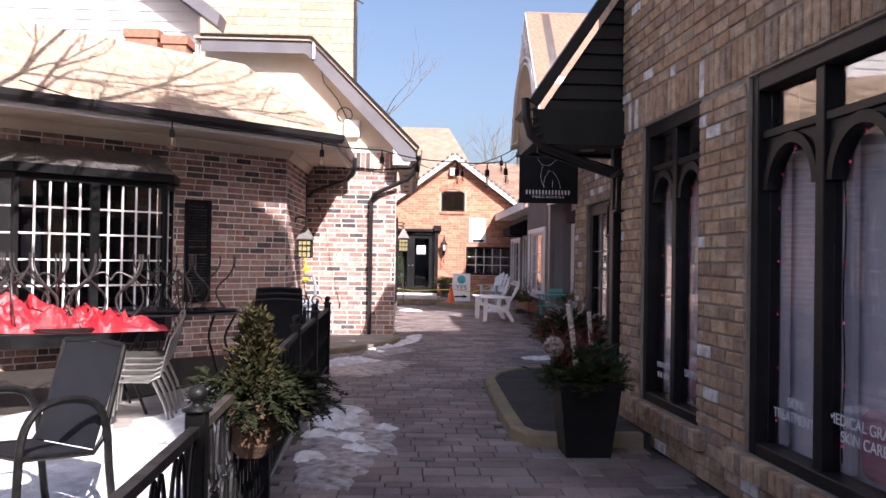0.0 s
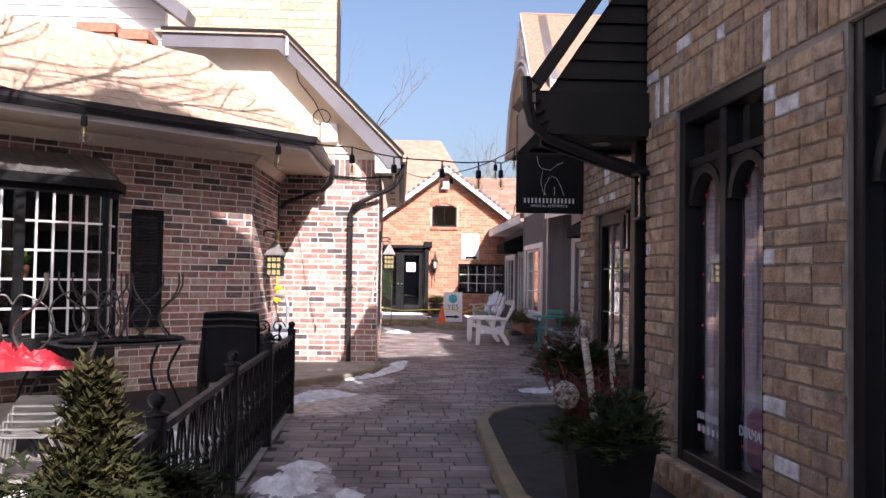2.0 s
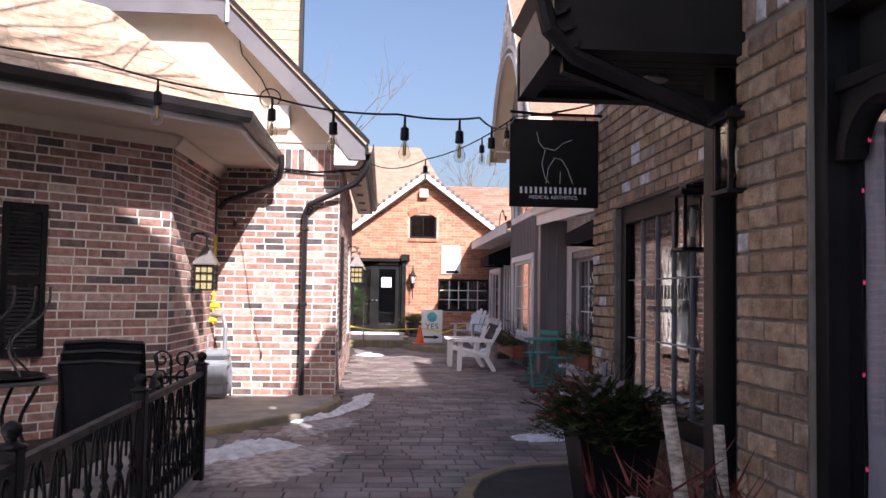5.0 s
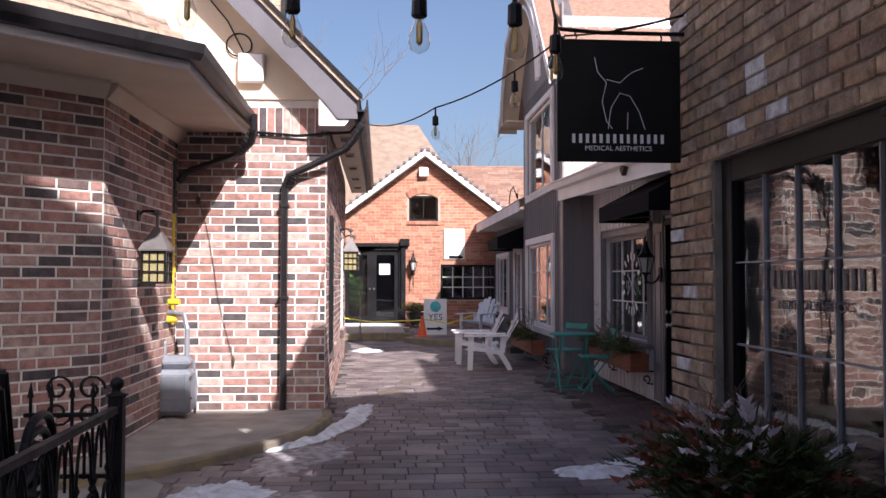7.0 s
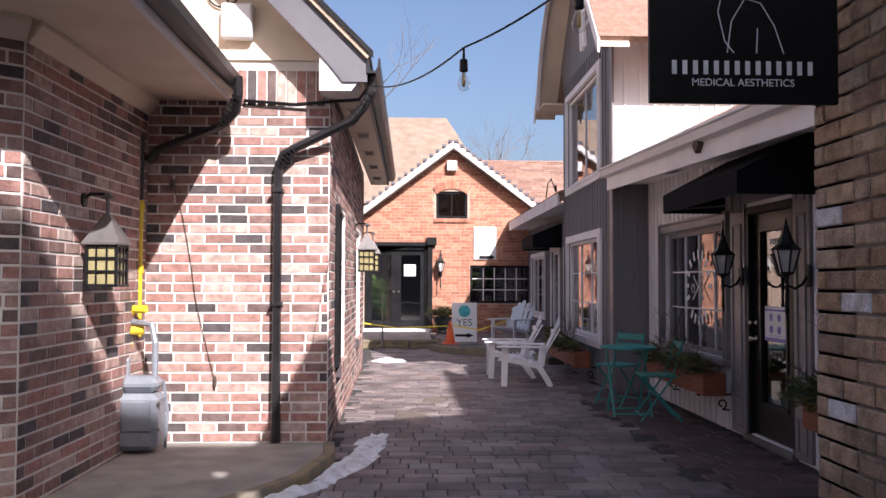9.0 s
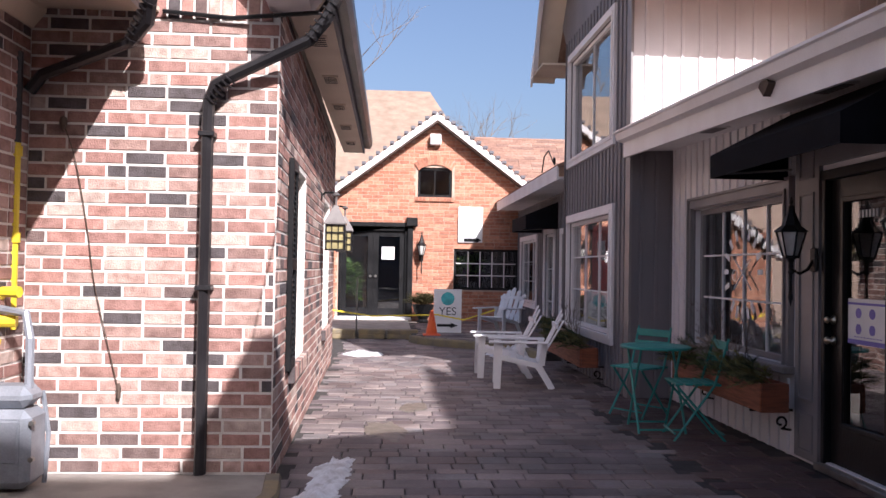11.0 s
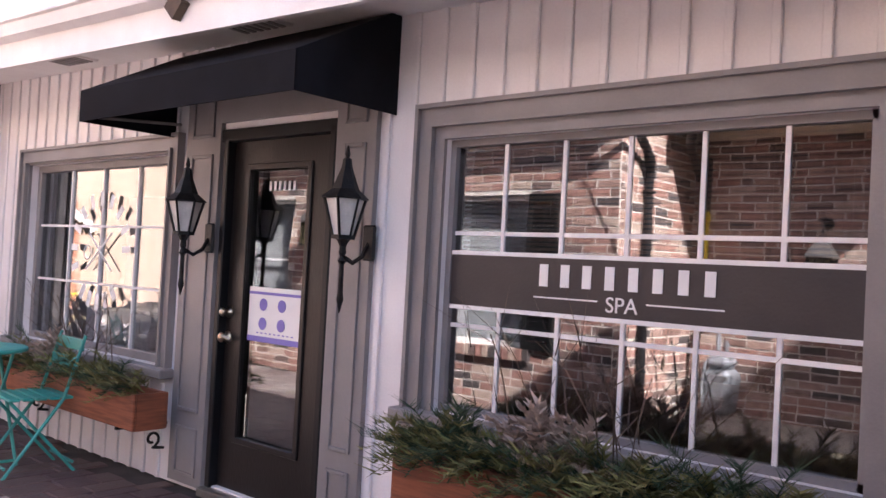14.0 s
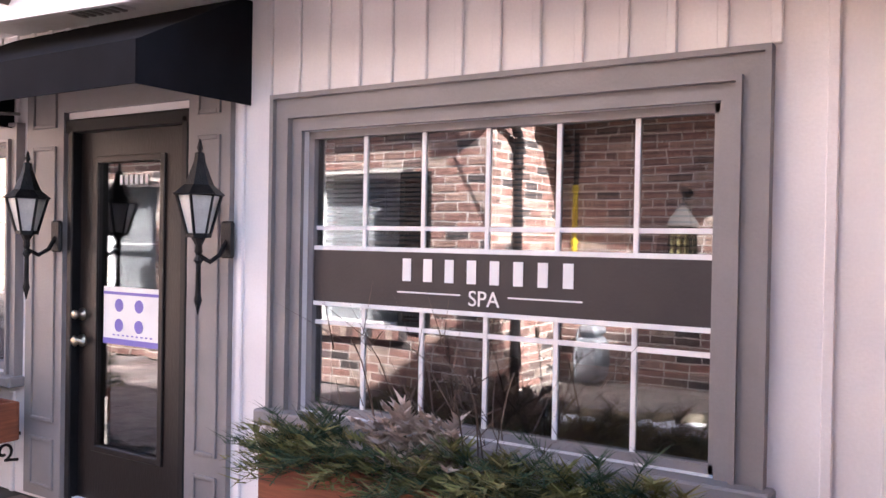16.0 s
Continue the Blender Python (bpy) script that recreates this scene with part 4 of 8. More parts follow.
# bay window with a ribbed metal hood
b0, b1 = BAY
bay = thing("bay_window", M_A, "black bay window with white glazing bars and ribbed metal hood", "window")
P, SLANT = 0.42, 0.3
plan = [(b0, -0.002), (b0 + SLANT, -P), (b1 - SLANT, -P), (b1, -0.002)]
def bay_side(i, cols, rows):
    (xa, ya), (xb, yb) = plan[i], plan[i + 1]
    d = Vector((xb - xa, yb - ya)).normalized()
    L = math.hypot(xb - xa, yb - ya)
    m = Matrix(((d.x, -d.y, 0, xa), (d.y, d.x, 0, ya), (0, 0, 1, 0), (0, 0, 0, 1)))
    fr = bm_()
    fw = 0.05
    box(fr, 0, fw, 0, 0.07, 0.62, 2.28, 0.004); box(fr, L - fw, L, 0, 0.07, 0.62, 2.28, 0.004)
    box(fr, fw, L - fw, 0, 0.07, 0.62, 0.70, 0.004); box(fr, fw, L - fw, 0, 0.07, 2.2, 2.28, 0.004)
    if i == 1:
        box(fr, L / 2 - 0.05, L / 2 + 0.05, -0.01, 0.07, 0.7, 2.2, 0.004)
    sash = part("sash", fr, black, bay, at=m)
    for k in range(1, cols):
        x = fw + (L - 2 * fw) * k / cols
        part("glazing_bar", box(bm_(), x - 0.011, x + 0.011, 0.02, 0.045, 0.7, 2.2), white, sash)
    for k in range(1, rows):
        z = 0.7 + 1.5 * k / rows
        part("glazing_bar", box(bm_(), fw, L - fw, 0.022, 0.043, z - 0.011, z + 0.011), white, sash)
    p = part("pane", box(bm_(), fw, L - fw, 0.03, 0.034, 0.7, 2.2), pane, sash)
    p.visible_shadow = False
bay_side(0, 2, 5); bay_side(1, 10, 5); bay_side(2, 2, 5)
part("apron", prism(bm_(), [(x, y, 0.3) for x, y in plan], (0, 0, 0.32)), black, bay)
grown = [(b0 - 0.08, -0.002), (b0 + SLANT - 0.05, -P - 0.08), (b1 - SLANT + 0.05, -P - 0.08), (b1 + 0.08, -0.002)]
part("hood_rim", prism(bm_(), [(x, y, 2.28) for x, y in grown], (0, 0, 0.10)), black, bay)
top = [(b0 + 0.22, -0.002), (b0 + 0.45, -0.1), (b1 - 0.45, -0.1), (b1 - 0.22, -0.002)]
bm = bm_()
lo = [bm.verts.new((x, y, 2.382)) for x, y in grown]
hi = [bm.verts.new((x, y, 2.66)) for x, y in top]
for k in range(3):
    bm.faces.new((lo[k], lo[k + 1], hi[k + 1], hi[k]))
bm.faces.new(hi)
bm.faces.new(lo[::-1])
hoodm = mat("weathered_hood_metal", (0.20, 0.185, 0.18), (0.13, 0.12, 0.12), 0.45, metal=0.5, scale=5)
hood = part("hood", bm, hoodm, bay, "weathered grey ribbed metal hood")
for k in range(9):
    f = k / 8
    xa, xb = grown[1][0] + (grown[2][0] - grown[1][0]) * f, top[1][0] + (top[2][0] - top[1][0]) * f
    part("rib", rod(bm_(), (xa, -P - 0.08, 2.386), (xb, -0.1, 2.664), 0.012, seg=6), hoodm, hood)
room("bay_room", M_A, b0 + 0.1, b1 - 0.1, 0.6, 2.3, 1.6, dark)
pl = thing("house_plant", M_A @ pose(BAY[1] - 1.0, 0.12, 1.45), "small yellow-green house plant behind the bay window", "plant")
bm = bm_()
rng = random.Random(5)
for i in range(40):
    a, e = rng.uniform(0, 6.28), rng.uniform(0.2, 1.2)
    d = Vector((math.cos(a) * math.cos(e), math.sin(a) * math.cos(e), math.sin(e))) * rng.uniform(0.1, 0.24)
    s = d.cross(Vector((0, 0, 1))).normalized() * 0.025
    vs = [bm.verts.new(q) for q in (Vector((0, 0, 0)), d * 0.6 + s, d, d * 0.6 - s)]
    bm.faces.new(vs)
part("leaves", bm, leafm, pl)
part("pot", lathe(bm_(), [(0.07, -0.15), (0.09, 0.0), (0.08, 0.0)], 12), terracotta, pl)

# louvred shutters beside the bay
def shutter(m, x0, x1, z0, z1):
    s = thing("shutter", m, "dark louvred wooden shutter beside the window", "shutter", "window shutters")
    bm = bm_()
    for a, b, c, d in ((x0, x0 + 0.05, z0, z1), (x1 - 0.05, x1, z0, z1), (x0 + 0.05, x1 - 0.05, z0, z0 + 0.08), (x0 + 0.05, x1 - 0.05, z1 - 0.08, z1), (x0 + 0.05, x1 - 0.05, (z0 + z1) / 2 - 0.04, (z0 + z1) / 2 + 0.04)):
        box(bm, a, b, -0.045, -0.008, c, d, 0.003)
    part("shutter_frame", bm, black, s)
    z = z0 + 0.1
    me = mesh_of("slat", prism(bm_(), [(0, -0.035, 0), (0, -0.03, 0.006), (0, -0.01, 0.032), (0, -0.014, 0.034)], (x1 - x0 - 0.1, 0, 0)), black)
    while z < z1 - 0.12:
        if abs(z - (z0 + z1) / 2 + 0.02) > 0.06:
            o = new("slat", me)
            o.parent = s
            o.matrix_basis = pose(x0 + 0.05, 0, z)
        z += 0.038
    return s
shutter(M_A, AL - 1.60, AL - 1.22, 0.75, 2.12)
shutter(M_E, 0.62, 0.98, 0.62, 2.12)
for a, b, c, d in EW:
    framed_window("window_lane", M_E, a, b, c, d, 1, 2, white, white, "white sash window in the lane wall", pane, sill=None, inset=0.09)
    bm = box(bm_(), a + 0.03, b - 0.03, 0.17, 0.185, c + 0.03, d - 0.03)
    o = new("roller_blind", mesh_of("roller_blind", bm, white)); o.matrix_basis = M_E
    tagged(o, "white shade drawn behind the lane window", "blind")
    bm = bm_()
    for i in range(int((b - a + 0.2) / 0.083)):
        box(bm, a - 0.1 + i * 0.083, a - 0.1 + i * 0.083 + 0.07, -0.05, 0.08, c - 0.12, c - 0.004, 0.004)
    o = new("brick_sill", mesh_of("brick_sill", bm, brick_red[1])); o.matrix_basis = M_E
    tagged(o, "sloping red brick sill under the lane window", "sill", kind="structure")
room("lane_room", M_E, 0.4, 6.6, 0.3, 2.6, 1.4, dark)

# ---- rainwater pipes ----
def downpipe(pts, label, ribs=(), w=0.042):
    """A black rainwater pipe with crimped elbows and wall straps."""
    t = thing("downpipe", pose(0, 0, 0), label, "drainpipe")
    part("pipe", tube(bm_(), pts, w, 8, flat=0.8), gutterm, t)
    for i, j, n in ribs:
        a, b = Vector(pts[i]), Vector(pts[j])
        for k in range(n):
            p = a.lerp(b, (k + 0.5) / n)
            dv = (b - a).normalized()
            part("crimp", rod(bm_(), p - dv * 0.006, p + dv * 0.006, w * 1.13, seg=8), gutterm, t)
    return t
dp = downpipe([(0.36, 14.11, 3.14), (0.36, 14.13, 2.98), (0.30, 14.15, 2.86), (0.20, 14.17, 2.74), (-0.28, 14.25, 2.52), (-0.38, 14.27, 2.47), (-0.42, 14.285, 2.37), (-0.425, 14.29, 2.24), (-0.425, 14.29, 0.07)],
              "black downpipe with crimped elbows on the gable wall", [(1, 3, 6), (4, 6, 6)])
for z in (2.15, 1.2):
    part("strap", box(bm_(), -0.475, -0.375, 14.24, 14.34, z, z + 0.03, 0.004), gutterm, dp)
downpipe([(-0.70, 13.95, 3.05), (-0.70, 13.97, 2.9), (-0.73, 14.03, 2.78), (-0.85, 14.11, 2.68), (-1.05, 14.18, 2.62), (-1.42, 14.27, 2.50), (-1.5, 14.28, 2.4)],
         "black crimped gutter elbow running to the corner pipe", [(1, 3, 7)])
dp2 = thing("gas_riser", pose(0, 0, 0), "yellow painted gas pipe rising into a black pipe", "pipe")
part("upper_pipe", rod(bm_(), (-1.54, 14.2, 2.62), (-1.54, 14.2, 2.07), 0.032, seg=12), gutterm, dp2)
part("lower_pipe", rod(bm_(), (-1.54, 14.2, 2.07), (-1.54, 14.2, 0.95), 0.032, seg=12), yellow, dp2, "bright yellow pipe")
for z in (2.02, 1.5, 1.02):
    part("joint", rod(bm_(), (-1.54, 14.2, z - 0.03), (-1.54, 14.2, z + 0.03), 0.042, seg=12), yellow, dp2)
# gas meter
gm = thing("gas_meter", pose(-1.42, 13.95, 0.06), "grey gas meter with yellow valves on the brick wall", "gas meter")
bm = box(bm_(), -0.16, 0.16, -0.14, 0.14, 0.03, 0.47, 0.045)
part("case", bm, meterm, gm)
part("top_cover", box(bm_(), -0.15, 0.15, -0.12, 0.12, 0.475, 0.60, 0.05), meterm, gm)
part("index_plate", box(bm_(), -0.11, 0.11, -0.155, -0.138, 0.18, 0.42, 0.01), meterm, gm, "raised dial plate")
for k in range(4):
    part("bolt", rod(bm_(), (-0.17 + 0.34 * (k % 2), -0.13, 0.2 + 0.2 * (k // 2)), (-0.17 + 0.34 * (k % 2), -0.1, 0.2 + 0.2 * (k // 2)), 0.016, seg=6), steel, gm)
part("inlet_pipe", tube(bm_(), [(-0.12, 0, 0.58), (-0.12, 0, 0.72), (-0.18, 0, 0.78), (-0.26, -0.02, 0.76), (-0.28, -0.04, 0.65), (-0.3, -0.05, 0.3), (-0.3, -0.05, 0.0)], 0.028, 8), meterm, gm)
part("outlet_pipe", tube(bm_(), [(0.1, 0, 0.58), (0.1, 0, 0.86), (0.06, 0.03, 1.0), (-0.1, 0.08, 1.02), (-0.16, 0.12, 0.98)], 0.026, 8), meterm, gm)
part("regulator", lathe(bm_(), [(0.03, 0.0), (0.10, 0.02), (0.11, 0.05), (0.10, 0.08), (0.04, 0.1), (0.03, 0.16)], 14, (-0.25, -0.1, 0.46)), meterm, gm)
part("valve", rod(bm_(), (-0.26, 0.06, 0.95), (-0.02, 0.1, 0.95), 0.036, seg=10), yellow, gm, "yellow gas valve")
part("valve", tube(bm_(), [(-0.16, 0.12, 0.86), (-0.16, 0.12, 1.06), (-0.10, 0.10, 1.12), (0.0, 0.08, 1.12)], 0.034, 8), yellow, gm, "yellow pipe elbow")
part("valve", lathe(bm_(), [(0.05, 0), (0.055, 0.04), (0.03, 0.07)], 10, (-0.16, 0.1, 0.80)), yellow, gm, "yellow plug")
part("conduit", tube(bm_(), [(0.14, 0.1, 0.55), (0.17, 0.12, 0.3), (0.16, 0.1, 0.02)], 0.015, 6), meterm, gm)

# ---- iron wall lanterns with amber glass ----
def lantern(at, label):
    """A square iron lantern with a peaked cap, hung from a wall arm; origin at the wall, arm along -y."""
    t = thing("wall_lantern", at, label, "lantern", "amber wall lanterns")
    part("arm", tube(bm_(), [(0, 0, 0.36), (0, -0.05, 0.40), (0, -0.14, 0.40), (0, -0.17, 0.37)], 0.012, 6), iron, t)
    part("wall_plate", lathe(bm_(), [(0.05, 0), (0.05, 0.015), (0.02, 0.02)], 12), iron, t).matrix_basis = pose(0, -0.001, 0.36, 90)
    part("finial", lathe(bm_(), [(0.012, 0.24), (0.014, 0.36), (0.05, 0.375), (0.01, 0.41)], 10, (0, -0.17, 0)), hoodm, t)
    bm = bm_()
    def ring(r, z): return [bm.verts.new((sx * r, -0.17 + sy * r, z)) for sx, sy in ((-1, -1), (1, -1), (1, 1), (-1, 1))]
    rs = [ring(0.125, 0.05), ring(0.125, 0.065), ring(0.03, 0.24), ring(0.02, 0.26)]
    for a, b in zip(rs, rs[1:]):
        for k in range(4):
            bm.faces.new((a[k], a[(k + 1) % 4], b[(k + 1) % 4], b[k]))
    bm.faces.new(rs[0][::-1]); bm.faces.new(rs[-1])
    part("cap", bm, hoodm, t, "weathered grey peaked cap")
    cage = part("cage", box(bm_(), -0.115, 0.115, -0.285, -0.055, -0.235, -0.22), iron, t)
    def bar_piece(*q): part("bar", box(bm_(), *q), iron, cage)
    for sx in (-1, 1):
        for sy in (-1, 1):
            bar_piece(sx * 0.1 - 0.009, sx * 0.1 + 0.009, -0.17 + sy * 0.1 - 0.009, -0.17 + sy * 0.1 + 0.009, -0.22, 0.05)
    for z in (-0.225, -0.13, -0.04, 0.04):
        for s in (-1, 1):
            bar_piece(-0.1, 0.1, -0.17 + s * 0.1 - 0.006, -0.17 + s * 0.1 + 0.006, z - 0.007, z + 0.007)
            bar_piece(s * 0.1 - 0.006, s * 0.1 + 0.006, -0.27, -0.07, z - 0.007, z + 0.007)
    for s in (-1, 1):
        for q in (-0.035, 0.035):
            bar_piece(q - 0.005, q + 0.005, -0.17 + s * 0.1 - 0.005, -0.17 + s * 0.1 + 0.005, -0.22, 0.04)
            bar_piece(s * 0.1 - 0.005, s * 0.1 + 0.005, -0.17 + q - 0.005, -0.17 + q + 0.005, -0.22, 0.04)
    part("amber_pane", box(bm_(), -0.09, 0.09, -0.26, -0.08, -0.215, 0.045), amber, t, "yellow amber glass")
    return t
MC = M_C @ pose(0.88, 0, 1.60)
l0 = lantern(MC, "iron lantern with amber glass on the brick wall")
lantern(M_E @ pose(4.0, 0, 1.77), "iron lantern with amber glass beside the lane windows")
lantern(M_E @ pose(6.5, 0, 1.80), "iron lantern with amber glass near the house end")

# white junction box and cable in the gable
jb = thing("junction_box", pose(-0.776, 14.325, 3.588), "white plastic junction box with a looped cable on the siding", "electrical box")
part("box_body", box(bm_(), -0.13, 0.13, -0.10, 0.0, -0.15, 0.15, 0.015), plast, jb)
part("cable", tube(bm_(), [(-0.1, -0.02, 0.15)] + [(-0.13 + 0.13 * math.cos(a), -0.02, 0.25 + 0.12 * math.sin(a)) for a in np.linspace(-0.6, 5.2, 18)] + [(-0.25, -0.02, 0.5), (-0.5, -0.02, 0.8), (-0.58, -0.03, 1.2)], 0.008, 5), black, jb, "thin black cable")
part("hook", box(bm_(), -0.66, -0.62, -0.36, -0.33, 1.12, 1.42), white, jb, "white bracket on the barge board")
cd = thing("wall_conduit", pose(0, 0, 0), "black conduit across the gable wall", "pipe")
part("conduit_run", tube(bm_(), [(-0.72, 14.31, 2.93), (-0.3, 14.31, 2.90), (0.25, 14.23, 2.93), (0.32, 14.15, 3.0)], 0.014, 6), black, cd)

# hanging cord on the gable wall
CORD = [(-1.31, 14.325, 2.22), (-1.23, 14.325, 1.98), (-1.15, 14.325, 1.57), (-1.09, 14.325, 1.19), (-0.935, 14.325, 0.57)]
hc = thing("hanging_cord", pose(0, 0, 0), "thin dark cord hanging on the sunlit brick gable", "vine")
part("stem", tube(bm_(), curve(CORD, 5), 0.0035, 5), twigm, hc)
part("knot", lathe(bm_(), [(0.004, -0.05), (0.022, -0.02), (0.026, 0.0), (0.02, 0.03), (0.004, 0.04)], 8, CORD[0]), twigm, hc)
part("tail_weight", lathe(bm_(), [(0.004, -0.06), (0.014, -0.04), (0.016, 0.02), (0.005, 0.05)], 8, CORD[-1]), twigm, hc)
for y in (15.3, 16.6, 17.9, 19.2, 20.5):
    v = thing("soffit_vent", pose(0.16, y, 3.036), "cream slotted vent in the lane soffit", "vent", "lane soffit vents")
    part("vent_frame", box(bm_(), -0.07, 0.07, -0.15, 0.15, -0.008, 0.004, 0.003), cream, v)
    for k in range(5):
        # no openings: shade inside the slots is painted as near-black bars
        part("slot", box(bm_(), -0.055, 0.055, -0.12 + 0.055 * k, -0.10 + 0.055 * k, -0.0105, -0.007), dark, v)

# ---- string lights ----
def string_light(pts, bulbs, label):
    """A sagging black cable with hanging sockets and clear filament bulbs."""
    t = thing("string_light", pose(0, 0, 0), label, "string lights", "string lights")
    path = []
    for (a, b) in zip(pts, pts[1:]):
        a, b = Vector(a), Vector(b)
        sag = 0.035 * (b - a).length
        for k in range(12):
            f = k / 12
            path.append(a.lerp(b, f) - Vector((0, 0, sag * 4 * f * (1 - f))))
    path.append(Vector(pts[-1]))
    part("cable", tube(bm_(), path, 0.006, 5), black, t)
    L = len(path) - 1
    for f in bulbs:
        p = path[int(f * L)]
        s = part("socket", lathe(bm_(), [(0.006, 0.0), (0.008, -0.06), (0.022, -0.07), (0.024, -0.13), (0.02, -0.135)], 8, p), black, t)
        b = part("bulb", lathe(bm_(), [(0.012, -0.135), (0.016, -0.15), (0.032, -0.19), (0.034, -0.21), (0.025, -0.235), (0.004, -0.245)], 10, p), pane_clear, t, "clear glass bulb", smooth=True)
        b.visible_shadow = False
        part("filament", lathe(bm_(), [(0.004, -0.14), (0.010, -0.16), (0.010, -0.21), (0.003, -0.22)], 6, p), bulbg, t, "amber filament")
    return t
STRING_A = [(-2.7, 6.1, 2.66), (-0.93, 7.9, 2.55), (-0.06, 8.2, 2.46), (0.645, 7.94, 2.33), (1.1, 8.06, 2.35), (1.66, 10.36, 2.86)]
string_light(STRING_A, (0.10, 0.27, 0.40, 0.50, 0.62, 0.76, 0.86), "black cable with clear filament bulbs over the patio and lane")
string_light([(0.37, 13.98, 2.99), (0.977, 11.77, 2.70), (1.66, 10.38, 2.86), (2.38, 10.36, 3.0)], (0.335, 0.56, 0.66), "black cable with clear bulbs across the lane")

# ---- iron fence of the patio ----
FENCE = [(-0.46, 0.85), (-0.51, 2.65), (-0.58, 4.5), (-0.65, 6.38), (-0.69, 8.05), (-0.72, 9.73)]
worn_rail = mat("worn_rail_iron", (0.085, 0.07, 0.06), (0.025, 0.022, 0.02), 0.5, metal=0.2, scale=9, fine=60, bump=0.4)
fence = thing("iron_fence", Matrix.Diagonal((1, 1, 0.89, 1)), "black wrought iron patio fence with scrolls and ball posts", "fence")
def fpt(i, f, z):
    a, b = Vector(FENCE[i]), Vector(FENCE[i + 1])
    p = a.lerp(b, f)
    return Vector((p.x, p.y, z))
for k, (x, y) in enumerate(FENCE):
    po = part("post", box(bm_(), x - 0.035, x + 0.035, y - 0.035, y + 0.035, 0.0, 0.93, 0.005), iron, fence)
    part("ball", lathe(bm_(), [(0.05, 0.93), (0.055, 0.94), (0.022, 0.952), (0.016, 0.965), (0.03, 0.98), (0.036, 1.0), (0.03, 1.02), (0.008, 1.034)], 12, (x, y, 0)), iron, po, smooth=True)
for i in range(len(FENCE) - 1):
    part("top_rail", tube(bm_(), [fpt(i, 0, 0.86), fpt(i, 1, 0.86)], 0.026, 4), worn_rail, fence, "worn bare-edged handrail")
    part("bottom_rail", tube(bm_(), [fpt(i, 0, 0.10), fpt(i, 1, 0.10)], 0.016, 4), iron, fence)
    L = (fpt(i, 1, 0) - fpt(i, 0, 0)).length
    n = max(5, int(L / 0.23))
    for k in range(n):
        f = (k + 0.5) / n
        bm = bm_()
        tube(bm, [fpt(i, f, 0.10), fpt(i, f, 0.50)], 0.008, 5)
        for s in (-1, 1):
            u = s / n
            tube(bm, curve([fpt(i, f, 0.40), fpt(i, f + 0.06 * u, 0.56), fpt(i, f + 0.20 * u, 0.74), fpt(i, f + 0.36 * u, 0.82), fpt(i, f + 0.47 * u, 0.74), fpt(i, f + 0.49 * u, 0.60)], 4), 0.009, 5, 0.006)
            tube(bm, curve([fpt(i, f + 0.49 * u, 0.10), fpt(i, f + 0.45 * u, 0.30), fpt(i, f + 0.30 * u, 0.46), fpt(i, f + 0.12 * u, 0.50), fpt(i, f + 0.02 * u, 0.42)], 4), 0.009, 5)
            sc = [fpt(i, f + 0.22 * u + (0.15 / n) * r * math.cos(a), 0.26 + 0.07 * r * math.sin(a) * s) for a, r in zip(np.linspace(0, 8.4, 16), np.linspace(1, 0.2, 16))]
            tube(bm, sc, 0.007, 4)
        lathe(bm, [(0.004, -0.05), (0.02, -0.02), (0.012, 0.0), (0.022, 0.03), (0.004, 0.09)], 7, fpt(i, f, 0.54))
        part("baluster", bm, iron, fence)
# gate leaf with scrolls at the fence's end
bm = bm_()
gy = 9.78
for x0 in (-1.02, -0.86):
    for s, zc in ((1, 1.0), (-1, 0.86)):
        tube(bm, [(x0 + 0.07 * r * math.cos(a), gy, zc + 0.08 * r * math.sin(a) * s) for a, r in zip(np.linspace(0, 8, 16), np.linspace(1, 0.25, 16))], 0.009, 4)
for x in (-1.15, -1.05, -0.95, -0.85, -0.75):
    rod(bm, (x, gy, 0.1), (x, gy, 0.95), 0.009, seg=5)
    rod(bm, (x, gy, 0.95), (x, gy, 1.04), 0.018, 0.001, seg=5)
for z in (0.12, 0.5, 0.85):
    box(bm, -1.18, -0.7, gy - 0.012, gy + 0.012, z - 0.012, z + 0.012)
gate = thing("iron_gate", Matrix.Diagonal((1, 1, 0.86, 1)), "black iron end panel with scroll tops", "fence")
part("scrollwork", bm, iron, gate)

# ---- evergreens ----
def spray(bm, p, d, length, rng, needles=9, width=0.012):
    """A drooping twig with flat needles on both sides."""
    d = d.normalized()
    side = d.cross(Vector((0, 0, 1)))
    side = side.normalized() if side.length > 0.1 else Vector((1, 0, 0))
    droop = Vector((0, 0, -0.35 * length))
    q = [p + d * length * f + droop * f * f for f in (0, 0.35, 0.7, 1.0)]
    for a, b in zip(q, q[1:]):
        w = side * 0.003
        bm.faces.new([bm.verts.new(v) for v in (a - w, a + w, b + w, b - w)])
    for k in range(needles):
        f = (k + 0.7) / needles
        c = p + d * length * f + droop * f * f
        for s in (-1, 1):
            nd = (d * 0.75 + side * s * rng.uniform(0.5, 1.0) + Vector((0, 0, rng.uniform(-0.3, 0.4)))).normalized() * length * rng.uniform(0.22, 0.4)
            w = nd.cross(Vector((rng.uniform(-1, 1), rng.uniform(-1, 1), 1))).normalized() * width * 0.5
            bm.faces.new([bm.verts.new(v) for v in (c - w, c + w, c + nd)])

